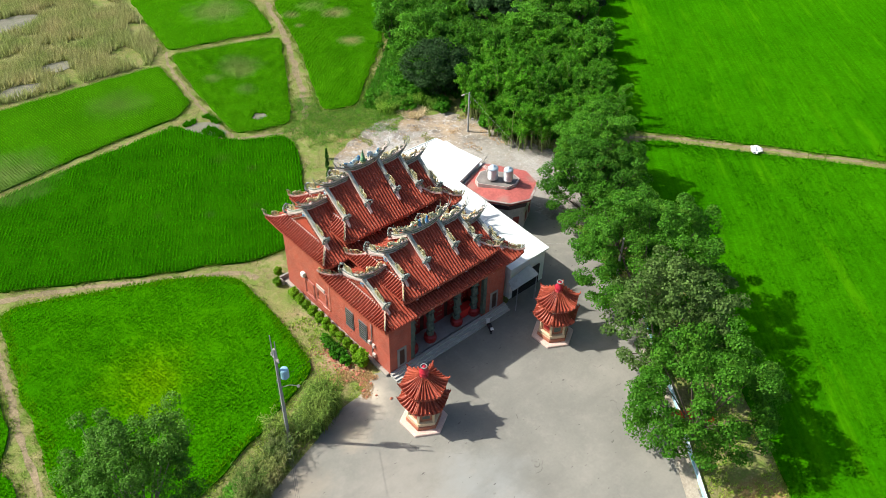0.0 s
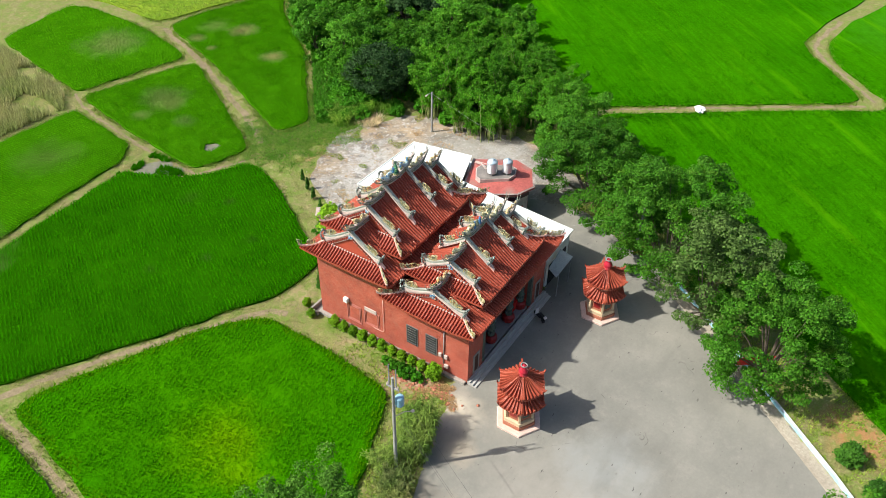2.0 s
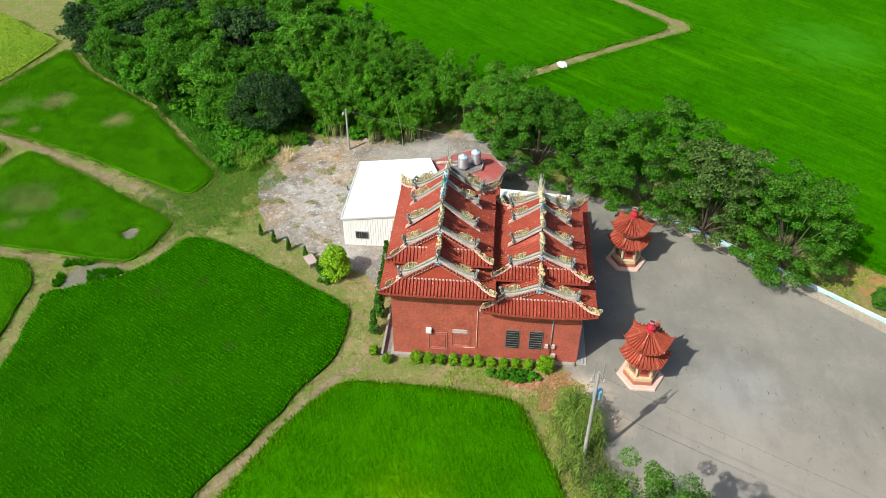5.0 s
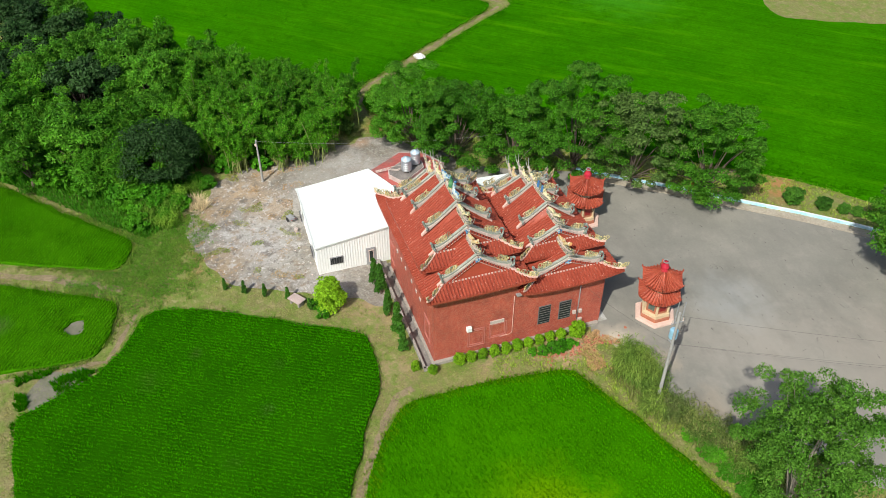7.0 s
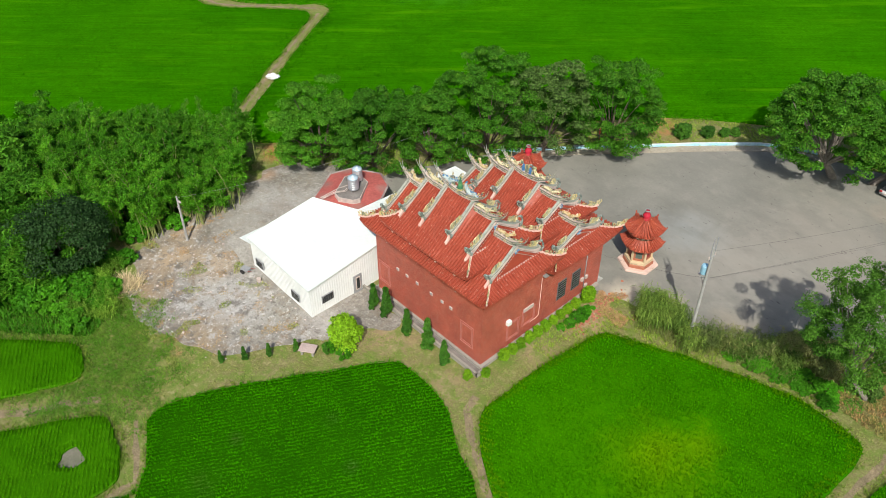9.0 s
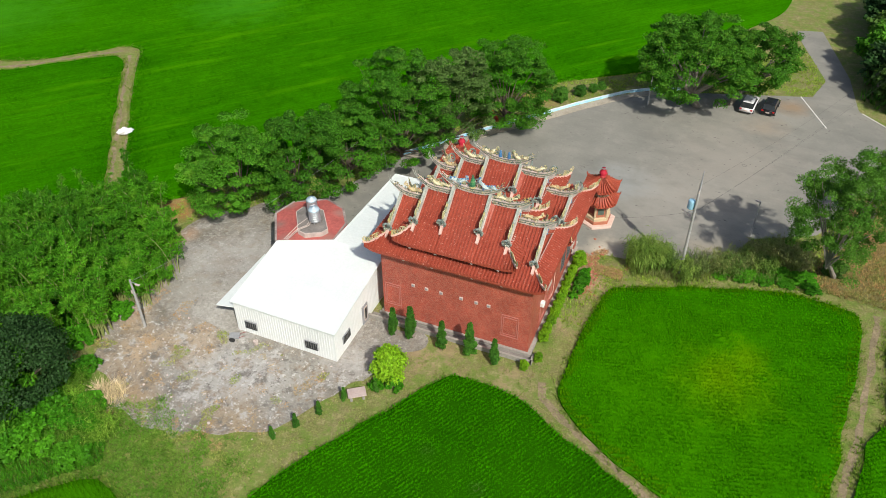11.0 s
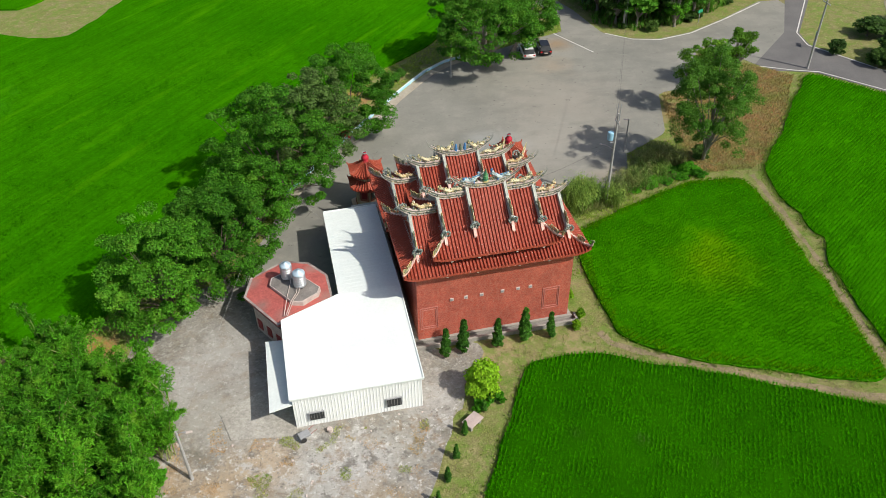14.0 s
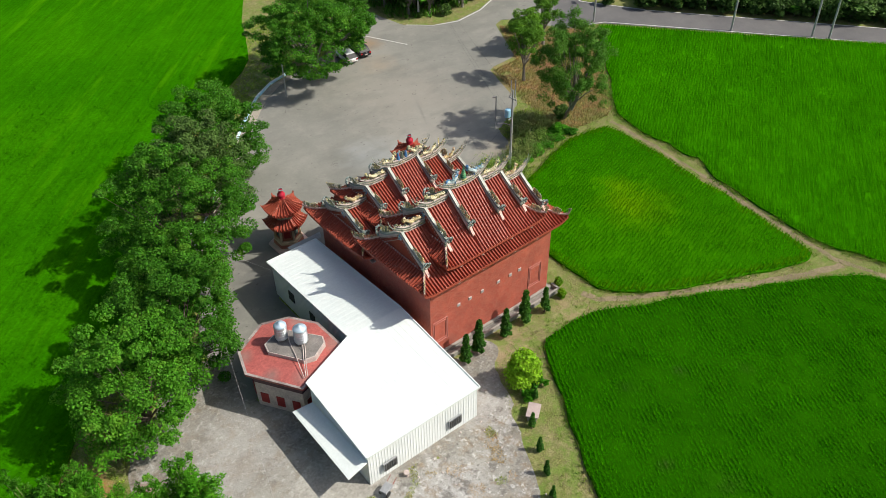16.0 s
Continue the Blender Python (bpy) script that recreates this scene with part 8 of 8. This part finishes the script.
for k, (cx, cy, rad, cnt, hh) in enumerate(((21.4, 28.6, 1.2, 120, 1.9), (23.4, 28.0, 1.2, 130, 2.0), (25.2, 27.4, 1.2, 130, 2.2), (26.8, 25.4, 1.0, 100, 1.8), (24.4, 30.4, 1.3, 130, 2.3), (22.0, 30.6, 1.1, 110, 1.9))):
    ang, rr = cg.uniform(0, 6.283, cnt), rad * np.sqrt(cg.random(cnt))
    tagged(arching("reed_clump", cx + rr * np.cos(ang), cy + rr * np.sin(ang), hh, 0.05, 0.9, M_MEADOW, 112 + k), "drooping pale green grass clump at the wood's edge", "reed clump", "reed clumps")
vine = shrub("vine_shrub", "sprawling bright green vine thicket", 2.0, 1.7, 207, M_LEAF_VINE, 40, 72, 0.28, group="vine thickets")
put(vine, 24.6, 29.6)
for i, (x, y, s) in enumerate(((22.0, 31.6, 0.9), (27.4, 33.2, 1.2), (30.2, 36.6, 1.2), (33.4, 40.6, 1.3), (27.0, 24.0, 0.7), (25.2, 31.6, 1.2), (28.8, 31.0, 1.4), (31.6, 33.8, 1.5), (34.2, 37.6, 1.5), (36.6, 41.6, 1.5), (29.2, 17.4, 0.75), (30.2, 21.6, 0.9), (36.5, 45.0, 1.3), (40.5, 50.5, 1.3),
                               (-21.0, -8.9, 0.5), (-23.0, -9.4, 0.6), (-25.0, -9.8, 0.6), (-27.0, -10.2, 0.6), (-29.2, -10.2, 0.6), (24.0, 27.0, 0.8), (26.2, 28.4, 1.0), (27.6, 30.0, 1.1), (22.6, 28.8, 0.6), (28.2, 25.2, 0.7), (-23.4, -10.0, 0.7), (-26.2, -11.0, 0.8), (-28.6, -11.2, 0.8))):
    plant_at(vine, x, y, 33 * i, s, 0.0, 0.42 if x < 0 else 1.0)
darkb = shrub("thicket_bush", "dark leafy bush among the tall grass", 1.5, 1.9, 208, M_LEAF_THICKET, 36, 76, 0.23, group="thicket bushes")
put(darkb, -62.5, -33.5)
for i, (x, y, s) in enumerate(((-31.0, -13.2, 0.8), (-24.6, -12.0, 0.6), (-44.6, -35.6, 0.9), (-65.5, -28.5, 1.2), (33.6, 6.2, 0.8))):
    plant_at(darkb, x, y, 41 * i, s)

for i in range(15):
    t = i / 14
    plant_at(darkb, -67.2 - 22.4 * t + wg.uniform(-0.4, 0.4), -28.4 + 29.6 * t + wg.uniform(-0.4, 0.4), 57 * i, wg.uniform(1.2, 1.7))
for i in range(14):
    t = i / 13
    plant_at(darkb, -69.4 - 22.4 * t + wg.uniform(-0.5, 0.5), -30.2 + 29.6 * t + wg.uniform(-0.5, 0.5), 83 * i, wg.uniform(1.5, 2.1))
for i, (x, y) in enumerate(((-40.7, -47.3), (-47.6, -49.4), (-49.4, -50.2), (-56.8, -53.8), (-36.9, -49.4))):
    plant_at(darkb, x, y, 71 * i, wg.uniform(0.55, 1.0), 0.0, wg.uniform(0.6, 1.0))

ux, uy = rows_in(WOOD, (), 0.55, 0.55, 0.3, 0.5, 301)
tagged(blades("undergrowth", ux, uy, 0.0, 1.0, 0.28, 5, 0.8, M_LEAF_VINE, seed=302), "tangled green undergrowth beneath the woods", "undergrowth", "", "stuff")
ux, uy = rows_in(SOUTH2, (), 0.8, 0.8, 0.3, 0.5, 311)
tagged(blades("undergrowth", ux, uy, 0.0, 0.9, 0.3, 4, 0.8, M_LEAF_SMALL, seed=313), "dark green undergrowth beneath the roadside woods", "undergrowth", "", "stuff")

plant_at(vine, 34.7, 39.8, 20, 0.75, 0.0, 3.4)
plant_at(vine, 27.3, 33.3, 120, 1.1, 0.0, 1.3)
plant_at(vine, 28.0, 28.6, 200, 0.8)
ang, rr = cg.uniform(0, 6.283, 110), 1.5 * np.sqrt(cg.random(110))
tagged(blades("brush_pile", 23.6 + rr * np.cos(ang), 25.6 + 0.8 * rr * np.sin(ang), 0.0, 0.7, 0.05, 6, 1.1, M_STRAW, seed=97), "heap of pale dry cut branches and straw", "brush pile", "", "stuff")


# ---------- vehicles and small things ----------
def car(name, label, x, y, rz, paint):
    c = thing(name, label, "car", (x, y, 0.03), rz, group="parked cars")
    b_ = bmesh.new()
    prof = [(-2.1, 0.35), (-2.15, 0.75), (-2.0, 0.92), (-1.2, 0.98), (-0.1, 1.0), (0.9, 0.95), (1.9, 0.78), (2.12, 0.6), (2.1, 0.35)]
    left = [b_.verts.new((px_, -0.84, pz)) for px_, pz in prof]
    right = [b_.verts.new((px_, 0.84, pz)) for px_, pz in prof]
    b_.faces.new(left)
    b_.faces.new(list(reversed(right)))
    for k in range(len(prof)):
        j = (k + 1) % len(prof)
        b_.faces.new((left[j], left[k], right[k], right[j]))
    bmesh.ops.recalc_face_normals(b_, faces=b_.faces[:])
    bmesh.ops.bevel(b_, geom=b_.edges[:], offset=0.06, segments=2, affect="EDGES", clamp_overlap=True)
    part("body", b_, paint, c, "painted car body", smooth=True)
    b_ = bmesh.new()
    lo = [(-2.0, 0.95), (1.05, 0.95)]
    hi = [(-1.55, 1.46), (0.35, 1.46)]
    vs = [b_.verts.new(p) for p in ((lo[0][0], -0.78, 0.93), (lo[1][0], -0.78, 0.93), (lo[1][0], 0.78, 0.93), (lo[0][0], 0.78, 0.93), (hi[0][0], -0.62, 1.44), (hi[1][0], -0.62, 1.44), (hi[1][0], 0.62, 1.44), (hi[0][0], 0.62, 1.44))]
    for f in ((0, 1, 5, 4), (1, 2, 6, 5), (2, 3, 7, 6), (3, 0, 4, 7), (4, 5, 6, 7)):
        b_.faces.new([vs[i] for i in f])
    cab = part("windows", b_, M_GLASS, c, "dark tinted glass")
    part("roof", boxes(((-0.6, 0, 1.47), (1.95, 1.28, 0.06), 0.0, 0.02)), paint, c, "painted roof panel")
    for sx in (-1.3, 1.3):
        for sy in (-0.8, 0.8):
            b_ = bmesh.new()
            tube(b_, [(sx, sy - 0.1, 0.32), (sx, sy + 0.1, 0.32)], 0.32, 16)
            w = part("wheel", b_, M_RUBBER, c, "black tyre")
            b_ = bmesh.new()
            tube(b_, [(sx, sy - 0.115, 0.32), (sx, sy + 0.115, 0.32)], 0.19, 12)
            part("rim", b_, M_STAINLESS, w, "steel rim")
    for sy in (-0.66, 0.66):
        part("tail_light", boxes(((-2.13, sy, 0.78), (0.08, 0.26, 0.18))), M_REDLIGHT, c, "red tail light")
        part("headlight", boxes(((2.06, sy, 0.66), (0.1, 0.3, 0.14))), M_TRIM, c, "clear headlight")
    part("number_plate", boxes(((-2.17, 0, 0.62), (0.04, 0.45, 0.16))), M_TRIM, c, "white plate")
    return c


car("parked_car", "white hatchback parked under the big tree", -20.0, -44.4, -97, M_CARWHITE)
car("parked_car", "black saloon parked under the big tree", -22.6, -44.9, -97, M_CARBLACK)

scooter = thing("scooter", "dark motor scooter parked before the temple steps", "scooter", (3.75, -9.35, 0.03), 62)
for x in (-0.62, 0.62):
    b = bmesh.new()
    tube(b, [(x, -0.05, 0.24), (x, 0.05, 0.24)], 0.24, 14)
    part("wheel", b, M_RUBBER, scooter, "black tyre")
part("body", boxes(((-0.42, 0, 0.55), (0.8, 0.3, 0.35), 0.0, 0.06), ((0.05, 0, 0.32), (0.6, 0.28, 0.1), 0.0, 0.02)), M_CARBLACK, scooter, "black fairing")
part("seat", boxes(((-0.4, 0, 0.77), (0.75, 0.28, 0.12), 0.0, 0.04)), M_RUBBER, scooter, "black seat")
part("front_shield", boxes(((0.42, 0, 0.62), (0.1, 0.36, 0.65), 0.0, 0.03)), M_CARWHITE, scooter, "white front shield")
b = bmesh.new()
tube(b, [(0.4, -0.34, 1.02), (0.42, 0, 0.98), (0.4, 0.34, 1.02)], 0.02, 6)
part("handlebar", b, M_STAINLESS, scooter, "steel handlebar")
part("top_box", boxes(((-0.9, 0, 0.85), (0.26, 0.3, 0.2), 0.0, 0.04)), M_CARWHITE, scooter, "white rear box")

b = bmesh.new()
for k in range(9):
    blob(b, (50.2 + wg.uniform(-0.55, 0.55), -8.6 + wg.uniform(-0.4, 0.4), 0.3 + wg.uniform(0, 0.25)), 0.4, 0.35, 2, (1, 1, 0.7))
tagged(part("covered_heap", b, M_TARP), "heap under a white sheet beside the field path", "covered heap")
board = thing("stone_table", "pale pink board table at the yard's corner", "table", (4.6, 17.9, 0), 35)
part("tabletop", boxes(((0, 0, 0.62), (1.5, 1.0, 0.1), 0.0, 0.02), ((0.0, 0.0, 0.68), (1.5, 0.06, 0.02))), M_PALETILE, board, "pale board top")
for x in (-0.5, 0.5):
    part("leg", boxes(((x, 0, 0.28), (0.2, 0.7, 0.58))), M_CONCRETE, board, "concrete leg")
barr = thing("red_banner", "bright red cloth banner on posts behind the kerb wall", "banner", (8.9, -28.1, 0), -53)
part("cloth", boxes(((0, 0, 0.95), (3.6, 0.05, 0.9))), M_BANNER, barr, "red cloth")
for x in (-1.8, 0.0, 1.8):
    part("post", boxes(((x, 0.05, 0.7), (0.06, 0.06, 1.5))), M_GREYPAINT, barr, "thin post")
cart = thing("hand_cart", "small dark hand cart beside the annexe wall", "cart", (17.6, 16.1, 0.03), 20)
part("tray", boxes(((0, 0, 0.5), (0.9, 0.6, 0.25), 0.0, 0.03)), M_GREYPAINT, cart, "dark steel tray")
for s in (-0.32, 0.32):
    b = bmesh.new()
    tube(b, [(0.2, s - 0.04, 0.25), (0.2, s + 0.04, 0.25)], 0.25, 12)
    part("wheel", b, M_RUBBER, cart, "black wheel")
b = bmesh.new()
tube(b, [(-0.4, -0.25, 0.5), (-1.0, -0.25, 0.75)], 0.02, 5)
tube(b, [(-0.4, 0.25, 0.5), (-1.0, 0.25, 0.75)], 0.02, 5)
part("handles", b, M_REDPAINT, cart, "thin red handles")
tub = bmesh.new()
lathe(tub, [(0.18, 0), (0.22, 0.4), (0.2, 0.41)], 12, (15.6, 15.9, 0.03))
tagged(part("bucket", tub, M_TRIM), "white plastic bucket by the shed wall", "bucket")
part_low = boxes(((0.3, 9.0, 0.18), (15.6, 0.2, 0.5)), ((-7.45, 8.6, 0.18), (0.2, 1.0, 0.5)))
tagged(part("drain_wall", part_low, M_CONCRETE), "low cement wall of the drain behind the temple", "drain wall", "", "structure")
tagged(part("drain_floor", boxes(((0.3, 8.55, 0.01), (15.2, 0.7, 0.06))), M_STAINCONC), "dark damp drain floor", "drain", "", "structure")
sign = thing("road_sign", "green road sign on a post at the junction", "sign", (-60.4, -36.0, 0), 60)
part("post", boxes(((0, 0, 1.2), (0.07, 0.07, 2.4))), M_GREYPAINT, sign, "steel post")
part("board", boxes(((0, 0.05, 2.0), (1.3, 0.05, 0.7))), M_SIGN, sign, "green board")
sign2 = thing("road_sign", "small green road sign at the wood's edge", "sign", (-48.5, -47.8, 0), 20)
part("post", boxes(((0, 0, 1.1), (0.06, 0.06, 2.2))), M_GREYPAINT, sign2, "steel post")
part("board", boxes(((0, 0.05, 2.1), (0.9, 0.05, 0.5))), M_SIGN, sign2, "green board")
b = bmesh.new()
for k in range(130):
    x, y = -9.3 + wg.gauss(0, 0.4), -4.2 + wg.gauss(0, 2.0)
    blob(b, (x, y, 0.05), wg.uniform(0.06, 0.16), 0.4, 1, (1, 1, 0.6))
tagged(part("brick_rubble", b, M_ORANGEBRICK), "scattered broken red bricks along the field edge", "rubble", "", "stuff")
b = bmesh.new()
for k in range(70):
    x, y = wg.uniform(7, 26), wg.uniform(15.4, 25)
    blob(b, (x, y, 0.05), wg.uniform(0.04, 0.12), 0.4, 1, (1, 1, 0.6))
tagged(part("concrete_rubble", b, M_TRIM), "pale broken concrete bits in the yard", "rubble", "", "stuff")

# drain grates in the gutter along the kerb wall
grate = thing("drain_grate", "rusty brown drain grate in the concrete gutter", "drain grate", (10.15, -24.72, 0.07), 50, group="gutter grates")
part("frame", boxes(((0, 0.2, 0.008), (0.7, 0.05, 0.03)), ((0, -0.2, 0.008), (0.7, 0.05, 0.03)), ((0.33, 0, 0.008), (0.05, 0.36, 0.03)), ((-0.33, 0, 0.008), (0.05, 0.36, 0.03))), M_STAINCONC, grate, "worn iron frame")
for k in range(7):
    part("bar", boxes(((-0.27 + 0.09 * k, 0, 0.010), (0.05, 0.36, 0.022))), M_STAINCONC, grate)
for x, y in ((3.94, -32.72), (-2.52, -40.29)):
    copy_thing(grate, pose(x, y, 0.07, 0, 0, 50))
